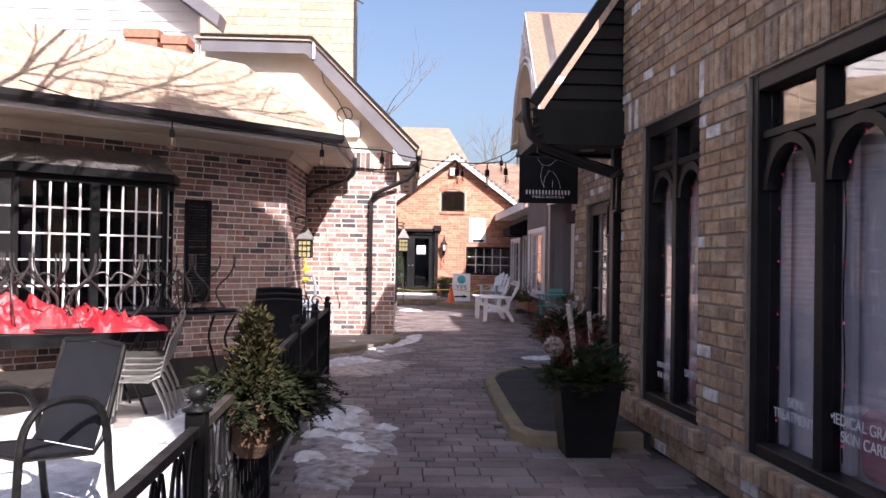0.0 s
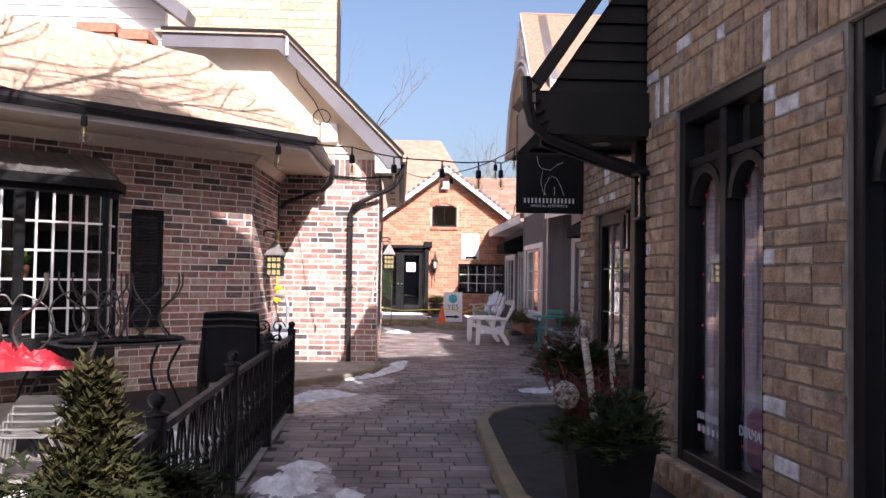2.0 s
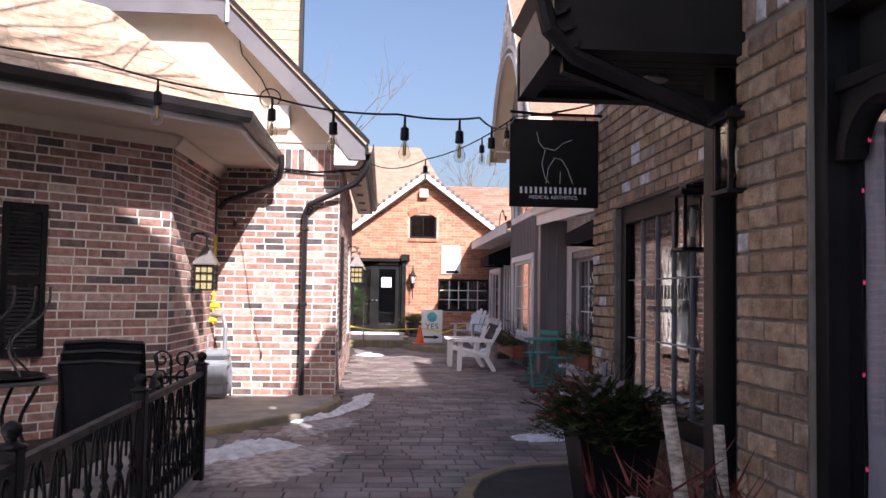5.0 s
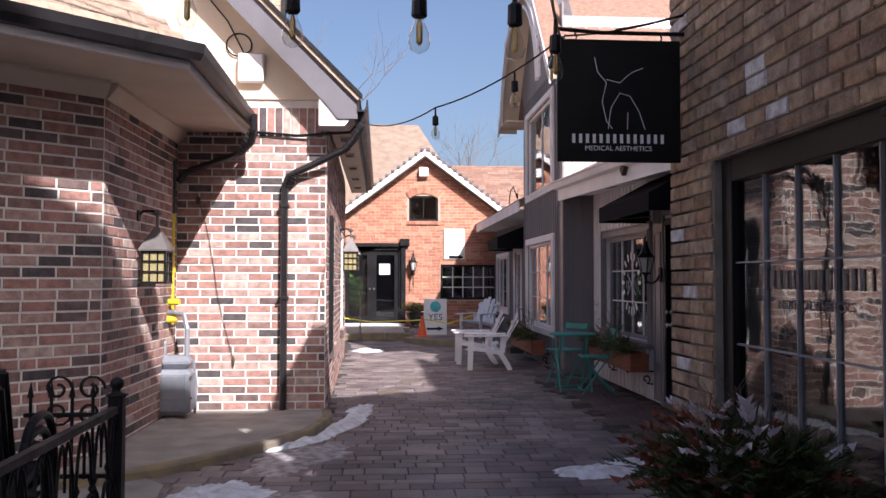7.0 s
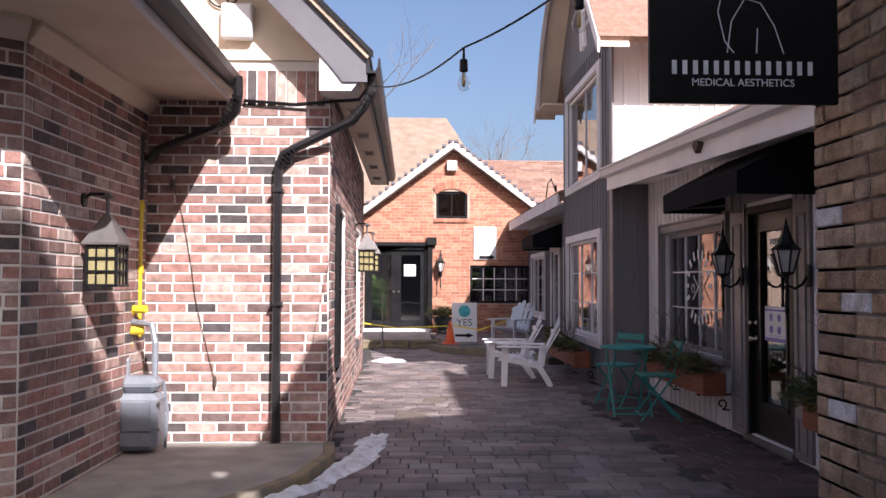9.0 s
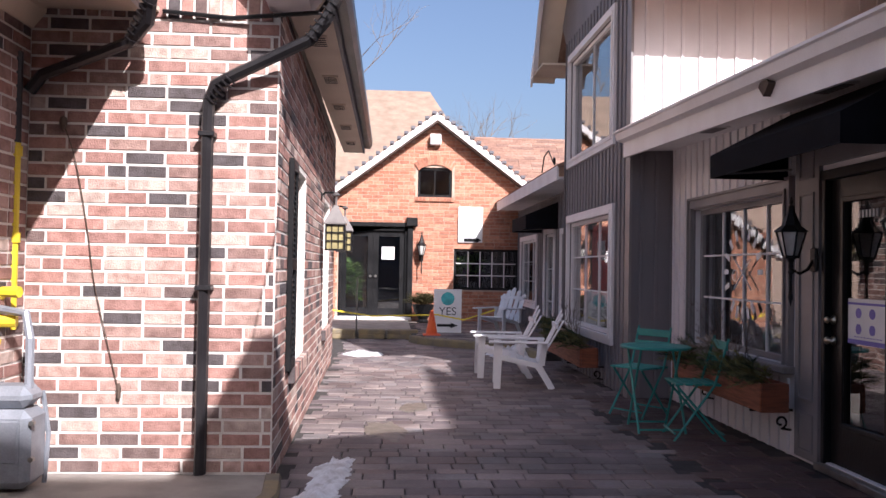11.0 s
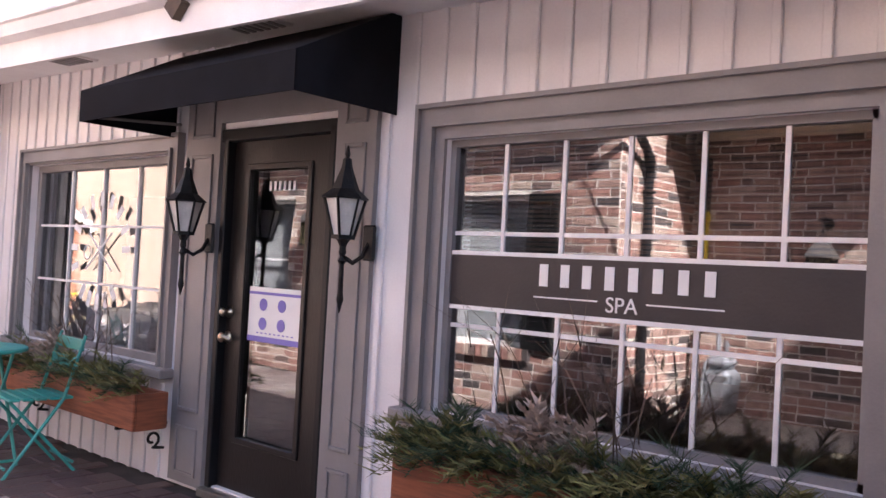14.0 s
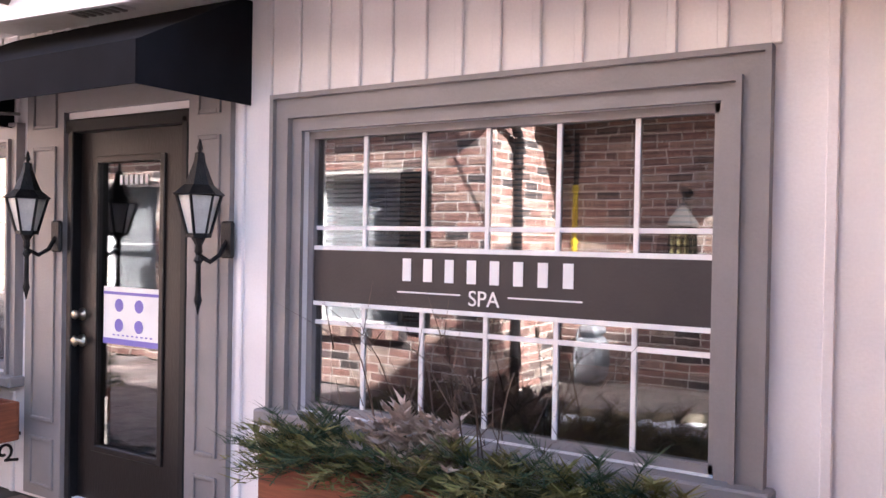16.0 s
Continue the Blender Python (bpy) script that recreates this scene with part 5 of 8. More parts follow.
def bush(rng, n, place, outward, length, **k):
    bm = bm_()
    for _ in range(n):
        p = place(rng)
        d = outward(p) + Vector((rng.uniform(-0.5, 0.5), rng.uniform(-0.5, 0.5), rng.uniform(-0.3, 0.5)))
        spray(bm, p, d, length * rng.uniform(0.6, 1.3), rng, **k)
    return bm

fp = thing("fence_planter", pose(-0.46, 3.45, 0.75), "hanging basket of rough evergreen on the iron fence", "planter")
rng = random.Random(11)
def cone_place(h, r):
    def f(rng):
        z = rng.random() ** 1.3 * h
        a, rr = rng.uniform(0, 6.28), r * (1 - z / h) ** 0.8 * rng.uniform(0.2, 0.9)
        return Vector((rr * math.cos(a), rr * math.sin(a), z))
    return f
part("upright_evergreen", bush(rng, 520, cone_place(0.34, 0.13), lambda p: Vector((p.x * 0.6, p.y * 0.6, 0.5)), 0.09), needle_dry, fp, "yellowish upright juniper")
part("trailing_evergreen", bush(rng, 520, lambda r: Vector((r.gauss(0.05, 0.10), r.gauss(0.02, 0.10), r.uniform(-0.04, 0.10))), lambda p: Vector((p.x * 3, p.y * 3, -0.15)), 0.11), needle_dark, fp, "drooping cedar sprays")
part("basket", lathe(bm_(), [(0.06, -0.26), (0.11, -0.2), (0.145, -0.08), (0.15, 0.0), (0.13, 0.0), (0.12, -0.08)], 14), mat("coco_liner", (0.13, 0.075, 0.045), (0.08, 0.05, 0.035), 0.95, fine=60, bump=0.8), fp, "brown fibre basket")
for a in (0.4, 2.5, 4.6):
    part("bracket", tube(bm_(), [(0.155 * math.cos(a), 0.155 * math.sin(a), 0.0), (0.14 * math.cos(a), 0.14 * math.sin(a), -0.12), (0, 0, -0.27)], 0.008, 4), iron, fp)
part("hook", tube(bm_(), [(-0.08, 0.0, 0.02), (-0.05, 0.0, 0.03), (-0.02, 0.0, -0.02)], 0.012, 5), iron, fp)

# ---- patio furniture ----
def sling_chair(at, label):
    """A stacking garden chair: bent tube frame, stretched mesh seat and back."""
    c = thing("patio_chair", at, label, "chair", "black patio chairs")
    for s in (-1, 1):
        x = s * 0.27
        part("side_frame", tube(bm_(), curve([(x, -0.28, 0), (x, -0.27, 0.3), (x, -0.25, 0.52), (x, -0.17, 0.64), (x, -0.02, 0.67), (x, 0.14, 0.63), (x, 0.21, 0.5), (x, 0.23, 0.3), (x, 0.27, 0)], 4), 0.02, 8), iron, c)
        part("back_rail", tube(bm_(), [(s * 0.24, -0.24, 0.42), (s * 0.24, 0.16, 0.38), (s * 0.24, 0.22, 0.45), (s * 0.235, 0.34, 0.9)], 0.014, 6), iron, c)
    part("top_rail", tube(bm_(), [(-0.235, 0.34, 0.9), (0, 0.35, 0.915), (0.235, 0.34, 0.9)], 0.014, 6), iron, c)
    part("front_rail", tube(bm_(), [(-0.27, -0.24, 0.42), (0.27, -0.24, 0.42)], 0.013, 6), iron, c)
    part("seat", prism(bm_(), [(-0.235, -0.24, 0.415), (0.235, -0.24, 0.415), (0.235, 0.16, 0.385), (-0.235, 0.16, 0.385)], (0, 0, 0.006)), meshm, c, "dark woven sling seat")
    part("backrest", prism(bm_(), [(-0.23, 0.165, 0.395), (0.23, 0.165, 0.395), (0.23, 0.34, 0.9), (-0.23, 0.34, 0.9)], (0, 0.006, 0)), meshm, c, "dark woven sling back")
    return c
sling_chair(pose(-1.62, 3.95, 0.004, 0, 0, -32), "black sling patio chair standing on the snow")
for k in range(3):
    sling_chair(pose(-1.2 - 0.004 * k, 9.2 + 0.05 * k, 0.004 + 0.06 * k, 0, 0, 186), "black sling patio chair in a stack by the wall")

def strap_chair(at, label):
    """A steel stacking chair with slatted strap seat and back."""
    c = thing("strap_chair", at, label, "chair", "stacked steel chairs")
    for s in (-1, 1):
        x = s * 0.24
        part("leg_frame", tube(bm_(), [(x, -0.26, 0), (x, -0.22, 0.42), (x, 0.1, 0.41), (x, 0.2, 0.46), (x, 0.3, 0.82)], 0.012, 6), steel, c)
        part("rear_leg", tube(bm_(), [(x, 0.14, 0.41), (x, 0.24, 0.2), (x, 0.3, 0)], 0.012, 6), steel, c)
    for k in range(8):
        x = -0.21 + 0.06 * k
        part("strap", tube(bm_(), [(x, -0.22, 0.43), (x, 0.08, 0.42), (x, 0.18, 0.45), (x, 0.24, 0.56), (x, 0.30, 0.8)], 0.016, 4, flat=0.25), steel, c)
    part("top_bar", tube(bm_(), [(-0.24, 0.3, 0.82), (0, 0.31, 0.85), (0.24, 0.3, 0.82)], 0.012, 6), steel, c)
    return c
for k in range(5):
    strap_chair(pose(-1.98 + 0.02 * k, 6.7 + 0.02 * k, 0.004 + 0.045 * k, 0, 0, -72) @ Matrix.Scale(0.86, 4), "bare steel slatted chair in a stack on the patio")

def iron_table(at, L, W, label):
    t = thing("patio_table", at, label, "table", "iron patio tables")
    bm = bm_()
    box(bm, -L/2, L/2, -W/2, W/2, 0.715, 0.735, 0.005)
    top = part("tabletop", bm, mat("iron_mesh_top", (0.10, 0.095, 0.095), (0.06, 0.06, 0.06), 0.5, metal=0.4, fine=200, bump=0.6), t)
    for sx in (-1, 1):
        for sy in (-1, 1):
            x, y = sx * (L/2 - 0.12), sy * (W/2 - 0.12)
            part("leg", tube(bm_(), curve([(x, y, 0.71), (x - sx * 0.1, y - sy * 0.05, 0.45), (x - sx * 0.02, y, 0.2), (x + sx * 0.05, y + sy * 0.03, 0.0)], 4), 0.013, 6), iron, t)
    return t
iron_table(pose(-2.75, 7.0, 0.004, 0, 0, 30), 1.5, 0.8, "dark iron mesh patio table with upturned chairs on it")
iron_table(pose(-2.25, 9.25, 0.004, 0, 0, 38), 1.2, 0.75, "dark iron mesh patio table beside the bay wall")
iron_table(pose(-4.1, 6.1, 0.004, 0, 0, 30), 1.4, 0.8, "dark iron mesh patio table under the red tarp")

worn = mat("worn_iron", (0.085, 0.078, 0.075), (0.03, 0.027, 0.027), 0.4, metal=0.5, scale=14)
def heart_chair(at, label):
    """An ornate iron chair lying upturned, with a heart-shaped hoop back."""
    c = thing("iron_chair", at, label, "chair", "upturned iron chairs")
    part("seat", lathe(bm_(), [(0.19, 0.0), (0.21, 0.01), (0.19, 0.02)], 18), iron, c)
    bm = bm_()
    for s in (-1, 1):
        pts = [(s * 0.02, 0.23, 0.02), (s * 0.13, 0.24, 0.04), (s * 0.20, 0.25, 0.14), (s * 0.17, 0.26, 0.26), (s * 0.05, 0.27, 0.33), (0, 0.27, 0.28)]
        tube(bm, curve(pts, 5), 0.006, 6)
    part("hoop_back", bm, worn, c)
    for k in range(4):
        a = 0.785 + 1.5708 * k
        x, y = math.cos(a), math.sin(a)
        part("leg", tube(bm_(), curve([(0.15 * x, 0.15 * y, 0.01), (0.05 * x, 0.05 * y, 0.12), (0.06 * x, 0.06 * y, 0.20), (0.18 * x, 0.18 * y, 0.29), (0.235 * x, 0.235 * y, 0.37), (0.24 * x, 0.24 * y, 0.45)], 4), 0.0065, 6), worn, c)
    return c
for x, y, r in ((-2.35, 7.15, 20), (-2.75, 7.0, 70), (-3.2, 6.7, 140), (-2.45, 9.05, 35), (-2.0, 9.45, 100), (-3.7, 6.35, 60), (-4.3, 6.0, 10), (-3.0, 7.2, 200), (-2.6, 6.75, 110), (-3.45, 6.95, 20), (-2.2, 9.2, 160), (-4.0, 6.5, 100)):
    heart_chair(pose(x, y, 0.745, 0, 0, r) @ Matrix.Scale(1.4, 4), "dark iron chair upturned on the patio table")
# crumpled red tarp on the tables
tp = thing("red_tarp", pose(-2.95, 6.85, 0.74) @ Matrix.Diagonal((1.15, 1.0, 0.82, 1)), "crumpled bright red tarp heaped on the patio tables", "tarp")
bm = bm_()
N = 72
vs = [[None] * N for _ in range(N)]
for i in range(N):
    for j in range(N):
        x, y = (i / (N - 1) - 0.5) * 1.9, (j / (N - 1) - 0.5) * 0.8
        r = max(0, 1 - (x / 0.95) ** 2) * max(0, 1 - (y / 0.4) ** 2)
        h = r ** 0.5 * (0.05 + 0.34 * abs(noise.noise((x * 3.6, y * 4.2, 3))) + 0.26 * abs(noise.noise((x * 8, y * 8, 1))) + 0.12 * abs(noise.noise((x * 19, y * 17, 2)))) + 0.17 * math.exp(-((x + 0.35) ** 2 + y * y) * 14)
        vs[i][j] = bm.verts.new((x + 0.05 * noise.noise((x * 5, y * 5, 7)), y + 0.07 * noise.noise((x * 5, y * 5, 9)), h - 0.01))
for i in range(N - 1):
    for j in range(N - 1):
        bm.faces.new((vs[i][j], vs[i + 1][j], vs[i + 1][j + 1], vs[i][j + 1]))
o = part("tarp_sheet", bm, redc, tp)
o.matrix_basis = pose(0, 0, 0, 0, 0, 28)

# ---- snow and ice ----
def patch(name, cx, cy, rx, ry, h, material, label, seed, rot=0.0, z=0.0, lump=1.0):
    """A thinning heap with a ragged outline."""
    bm, rng = bm_(), random.Random(seed)
    rings, S, K = [], 90, 10
    edge = [1 + 0.35 * noise.noise((math.cos(a) * 1.6 + seed, math.sin(a) * 1.6, seed)) + 0.28 * noise.noise((math.cos(a) * 5 + seed, math.sin(a) * 5, 2)) + 0.14 * noise.noise((math.cos(a) * 14 + seed, math.sin(a) * 14, 4)) for a in (2 * math.pi * k / S for k in range(S))]
    c = bm.verts.new((0, 0, h))
    for j in range(1, K + 1):
        f = j / K
        ring = []
        for k in range(S):
            a = 2 * math.pi * k / S
            x, y = rx * f * edge[k] * math.cos(a), ry * f * edge[k] * math.sin(a)
            zz = h * (1 - f ** 2) * (1 + 1.2 * lump * noise.noise((x * 6 + seed, y * 6, 1)) + 0.8 * lump * noise.noise((x * 17, y * 17, seed))) if j < K else -0.006
            ring.append(bm.verts.new((x, y, max(zz, -0.006))))
        rings.append(ring)
    for k in range(S):
        bm.faces.new((c, rings[0][k], rings[0][(k + 1) % S]))
    for a, b in zip(rings, rings[1:]):
        for k in range(S):
            bm.faces.new((a[k], b[k], b[(k + 1) % S], a[(k + 1) % S]))
    ob = new(name, mesh_of(name, bm, material, True))
    ob.matrix_basis = pose(cx, cy, z + 0.004, 0, 0, rot)
    return tagged(ob, label, name.replace("_", " "), kind="stuff")
patch("snow", -0.34, 6.75, 0.22, 0.36, 0.07, snow, "dirty white snow heap melting by the fence", 1)
patch("ice", -0.24, 6.3, 0.34, 1.1, 0.016, ice, "dirty refrozen ice along the fence", 2, 4, lump=0.6)
patch("ice", -0.30, 5.2, 0.22, 0.6, 0.02, ice, "grey ice at the fence foot", 12, 4, lump=0.6)
patch("snow", -0.55, 10.9, 0.32, 0.6, 0.04, snow, "thin snow patch before the house slab", 3, -25)
patch("ice", -0.25, 10.4, 0.55, 0.75, 0.012, ice, "wet refrozen ice on the paving", 4, -20, lump=0.5)
for k, (x, y, r) in enumerate(((-0.42, 5.5, 0.13), (-0.2, 6.15, 0.16), (-0.44, 6.25, 0.12), (-0.1, 5.75, 0.10), (-0.3, 7.3, 0.12), (0.06, 6.5, 0.08))):
    patch("snow", x, y, r, r * 1.3, 0.035, snow, "small lump of refrozen snow by the fence foot", 40 + k, 25 * k)
patch("snow", 0.24, 13.75, 0.13, 0.75, 0.035, snow, "strip of old snow beside the kerb", 5, -14)
patch("snow", -0.08, 12.85, 0.09, 0.42, 0.03, snow, "narrow strip of old snow along the curved kerb", 16, -38)
patch("snow", 0.36, 14.6, 0.13, 0.5, 0.03, snow, "strip of old snow along the lane wall", 15, -6)
patch("ice", -0.05, 12.2, 0.30, 0.6, 0.01, ice, "wet ice before the kerb", 6, -25, lump=0.5)
patch("snow", 2.15, 11.6, 0.32, 0.2, 0.03, snow, "small snow patch by the spa corner", 7, 10)
patch("snow", 2.5, 11.9, 0.2, 0.14, 0.03, snow, "small snow patch beside the planter", 17, 10)
patch("snow", 2.75, 22.4, 0.5, 0.4, 0.12, snow, "snow heap on the terrace behind the chairs", 8)
patch("snow", 0.35, 22.3, 0.3, 0.35, 0.04, snow, "snow patch at the end of the house", 9)
patch("snow", -2.6, 4.8, 1.5, 2.0, 0.06, snow, "bright snow covering the patio floor", 20, 12, lump=0.4)
patch("snow", -1.5, 6.9, 0.45, 0.9, 0.05, snow, "bright snow along the fence inside the patio", 21, -10, lump=0.5)
patch("snow", -1.6, 8.2, 0.35, 0.5, 0.05, snow, "snow lump on the patio by the tables", 22)
wetm = mat("wet_paving", (0.17, 0.145, 0.115), (0.12, 0.10, 0.08), 0.4, scale=9)
patch("wet_stain", 0.72, 16.1, 0.16, 0.42, 0.0015, wetm, "damp grey-brown stain on the sunlit paving", 30, 8, 0.003, lump=0.7)
patch("wet_stain", 0.98, 17.3, 0.12, 0.3, 0.0015, wetm, "small damp stain on the sunlit paving", 31, -12, 0.003, lump=0.7)

# bare tree out of view at the patio's edge, with climbing stems
tr = thing("tree", pose(-3.0, 5.55, 0), "unseen bare tree with climbing stems, placed to cast branch shadows", "tree")
bm = bm_()
tube(bm, [(0, 0, 0), (0.0, 0, 0.5), (0.02, 0, 1.4), (-0.01, 0, 2.6), (-0.03, 0.02, 3.6), (-0.1, 0.05, 5.0)], 0.15, 12, 0.10)
part("trunk", bm, bark, tr)
rng = random.Random(4)
def limb(bm, p, d, L, r, depth, rng, spread=0.5):
    pts = [p]
    for k in range(5):
        d = (d + Vector((rng.uniform(-1, 1), rng.uniform(-1, 1), rng.uniform(-0.5, 0.8))) * 0.22).normalized()
        pts.append(pts[-1] + d * L / 5)
    tube(bm, pts, r, 5, r * 0.45)
    if depth:
        for k in range(rng.randint(2, 4)):
            q = pts[rng.randint(2, 5)]
            limb(bm, q, (d + Vector((rng.uniform(-1, 1), rng.uniform(-1, 1), rng.uniform(-0.6, 0.8))) * spread * 1.6).normalized(), L * rng.uniform(0.5, 0.75), r * 0.5, depth - 1, rng, spread)
# first four limbs are aimed to cast branch shadows on the bay roof
for k, (z, d, L) in enumerate(((4.6, (0.6, 0.7, 0.35), 3.4), (4.8, (0.45, 0.8, 0.3), 3.6), (4.5, (0.75, 0.5, 0.45), 3.0), (4.9, (0.2, 0.85, 0.4), 3.2), (3.3, (0.7, 0.3, 0.6), 2.2), (3.6, (0.9, -0.5, 0.5), 2.4), (4.4, (0.5, 0.6, 0.7), 2.3), (4.9, (-0.4, 0.2, 1), 2.6), (4.9, (0.6, -0.2, 0.9), 2.8), (4.2, (-0.7, -0.5, 0.6), 2.2), (4.0, (0.95, 0.1, 0.25), 2.6))):
    bm = bm_()
    limb(bm, Vector((-0.05, 0, z)), Vector(d).normalized(), L, 0.04, 3, rng)
    part("branch", bm, bark, tr)
bm = bm_()
for k in range(7):
    x, y = 0.14 * math.cos(k * 1.1), 0.14 * math.sin(k * 1.1)
    tube(bm, [(x + 0.05 * noise.noise((k, z, 0)), y + 0.05 * noise.noise((k, z, 5)), z) for z in np.linspace(0.2, 3.4, 14)], 0.008, 4)
part("climbing_stems", bm, twigm, tr)

# ---- boards on the timber fronts ----
def battens(w, x0, x1, z0, z1, step, material, holes=(), width=0.035, thick=0.018):
    """Upright cover strips on a boarded wall, each cut at openings."""
    x = x0
    while x <= x1:
        spans = [(z0, z1)]
        for h in holes:
            if h[0] - 0.02 < x < h[1] + 0.02:
                spans = [s for a, b in spans for s in ((a, min(b, h[2])), (max(a, h[3]), b)) if s[1] - s[0] > 0.05]
        for a, b in spans:
            part("batten", box(bm_(), x - width / 2, x + width / 2, -thick, 0.001, a, b, 0.004), material, w)
        x += step
H = lambda h, e: (h[0] - e, h[1] + e, h[2] - e, h[3] + e)
battens(wall_sp, 0.1, len_sp - 0.05, 0.0, 2.70, 0.165, whited, [H(SP[0], 0.1), (SP[1][0] - 0.42, SP[1][1] + 0.32, 0, 2.3), (SP[2][0] - 0.17, SP[2][1] + 0.17, 0.60, 2.105)])
battens(wall_g, 0.08, len_g - 0.03, 0.0, 4.74, 0.17, greyb, [H(GR[0], 0.12), H(GR[1], 0.12)])
battens(wall_gs, 0.12, len_gs - 0.02, 0.0, 2.7, 0.17, greyb)
battens(wall_gw, 0.15, 3.6, 2.8, 5.4, 0.2, whited)
battens(wall_l, 0.1, len_l - 0.05, 0.0, 2.7, 0.2, greyb, [H(h, 0.1) for h in LH])
for y in (GW1 + 0.05,):
    tagged(new("corner_board", mesh_of("corner_board", box(bm_(), GX - 0.03, GX - 0.001, 17.95, 18.12, 0, 5.6), greyp)), "grey corner board of the gabled house", "trim", kind="structure")

M_1, M_2, M_SP, M_G, M_L, M_F = wall_1.matrix_basis, wall_2.matrix_basis, wall_sp.matrix_basis, wall_g.matrix_basis, wall_l.matrix_basis, far_w.matrix_basis

# ---- arched shop windows ----
def arched_window(m, x0, x1, z0, z1, words, label):
    """A black frame with two round-headed lights under square top lights."""
    w = thing("arched_window", m, label, "window", "arched shop windows")
    i0, f = 0.07, 0.075
    bm = bm_()
    for a, b, c, d in ((x0, x0 + f, z0, z1), (x1 - f, x1, z0, z1), (x0 + f, x1 - f, z0, z0 + 0.07), (x0 + f, x1 - f, z1 - 0.09, z1)):
        box(bm, a, b, i0 - 0.05, i0 + 0.08, c, d, 0.006)
    mid = (x0 + x1) / 2
    box(bm, mid - 0.04, mid + 0.04, i0 - 0.03, i0 + 0.07, z0 + 0.07, z1 - 0.09, 0.005)
    part("window_frame", bm, black, w)
    for a, b in ((x0 + f, mid - 0.04), (mid + 0.04, x1 - f)):
        r, cx = (b - a) / 2, (a + b) / 2
        spring = z1 - 0.36 - r
        bm = bm_()
        for (r0, r1, y0, y1) in ((r - 0.055, r, i0 - 0.02, i0 + 0.06),):
            n = 16
            for k in range(n):
                t0, t1 = math.pi * k / n, math.pi * (k + 1) / n
                q = [(cx + rr * math.cos(t), y0, spring + rr * math.sin(t)) for rr, t in ((r0, t0), (r1, t0), (r1, t1), (r0, t1))]
                prism(bm, q, (0, y1 - y0, 0))
        part("arch", bm, black, w)
        bm = bm_()
        # spandrels above the arch and the bar under the top light
        n = 8
        for s in (-1, 1):
            pts = [(cx + s * r, i0 + 0.0, spring)] + [(cx + s * r * math.cos(t), i0, spring + r * math.sin(t)) for t in np.linspace(0, math.pi / 2, n + 1)][1:] + [(cx + s * r, i0, spring + r)]
            prism(bm, pts if s < 0 else pts[::-1], (0, 0.05, 0))
        box(bm, a, b, i0 - 0.02, i0 + 0.06, spring + r, spring + r + 0.045, 0.004)
        part("spandrel", bm, black, w)
        g = part("pane", box(bm_(), a, b, i0 + 0.025, i0 + 0.03, z0 + 0.07, z1 - 0.09), pane_lite, w)
        g.visible_shadow = False
        # a string of small red lamps round the light
        path = [(a + 0.03, i0 + 0.06, z0 + 0.12)] + [(a + 0.035 + 0.008 * math.sin(9 * z), i0 + 0.06, z) for z in np.linspace(z0 + 0.2, spring, 14)] + [(cx - (r - 0.06) * math.cos(t), i0 + 0.06, spring + (r - 0.06) * math.sin(t)) for t in np.linspace(0.1, 2.6, 10)]
        lights = part("light_string", tube(bm_(), path, 0.004, 4), black, w)
        for k in range(1, len(path), 3):
            part("lamp", lathe(bm_(), [(0.004, -0.008), (0.0055, 0), (0.003, 0.009)], 6, path[k]), glow("red_lamp" if "red_lamp" not in bpy.data.materials else "red_lamp", (0.7, 0.06, 0.14), 0.35) if "red_lamp" not in bpy.data.materials else bpy.data.materials["red_lamp"], lights)
        # pale frame of the sash behind the glass
        bm = bm_()
        box(bm, a + 0.0, a + 0.06, i0 + 0.09, i0 + 0.12, z0 + 0.07, spring + r); box(bm, b - 0.03, b, i0 + 0.09, i0 + 0.12, z0 + 0.07, spring + r)
        part("inner_sash", bm, curtain, w)
    for (lines, cx, z) in words:
        for k, ln in enumerate(lines):
            if isinstance(ln, tuple):
                part("print", bars(bm_(), cx - 0.2, cx + 0.2, z - 0.075 * k, z - 0.075 * k + 0.04, ln[0], i0 + 0.018), signw, w, "white letters on the glass")
            else:
                lettering(ln, 0.075, signw, w, pose(cx, i0 + 0.02, z - 0.075 * k), label="white letters on the glass")
    return w
def lite(x0, x1, k):
    mid = (x0 + x1) / 2
    return ((x0 + 0.075 + mid) / 2, (mid + x1 - 0.075) / 2)[k]
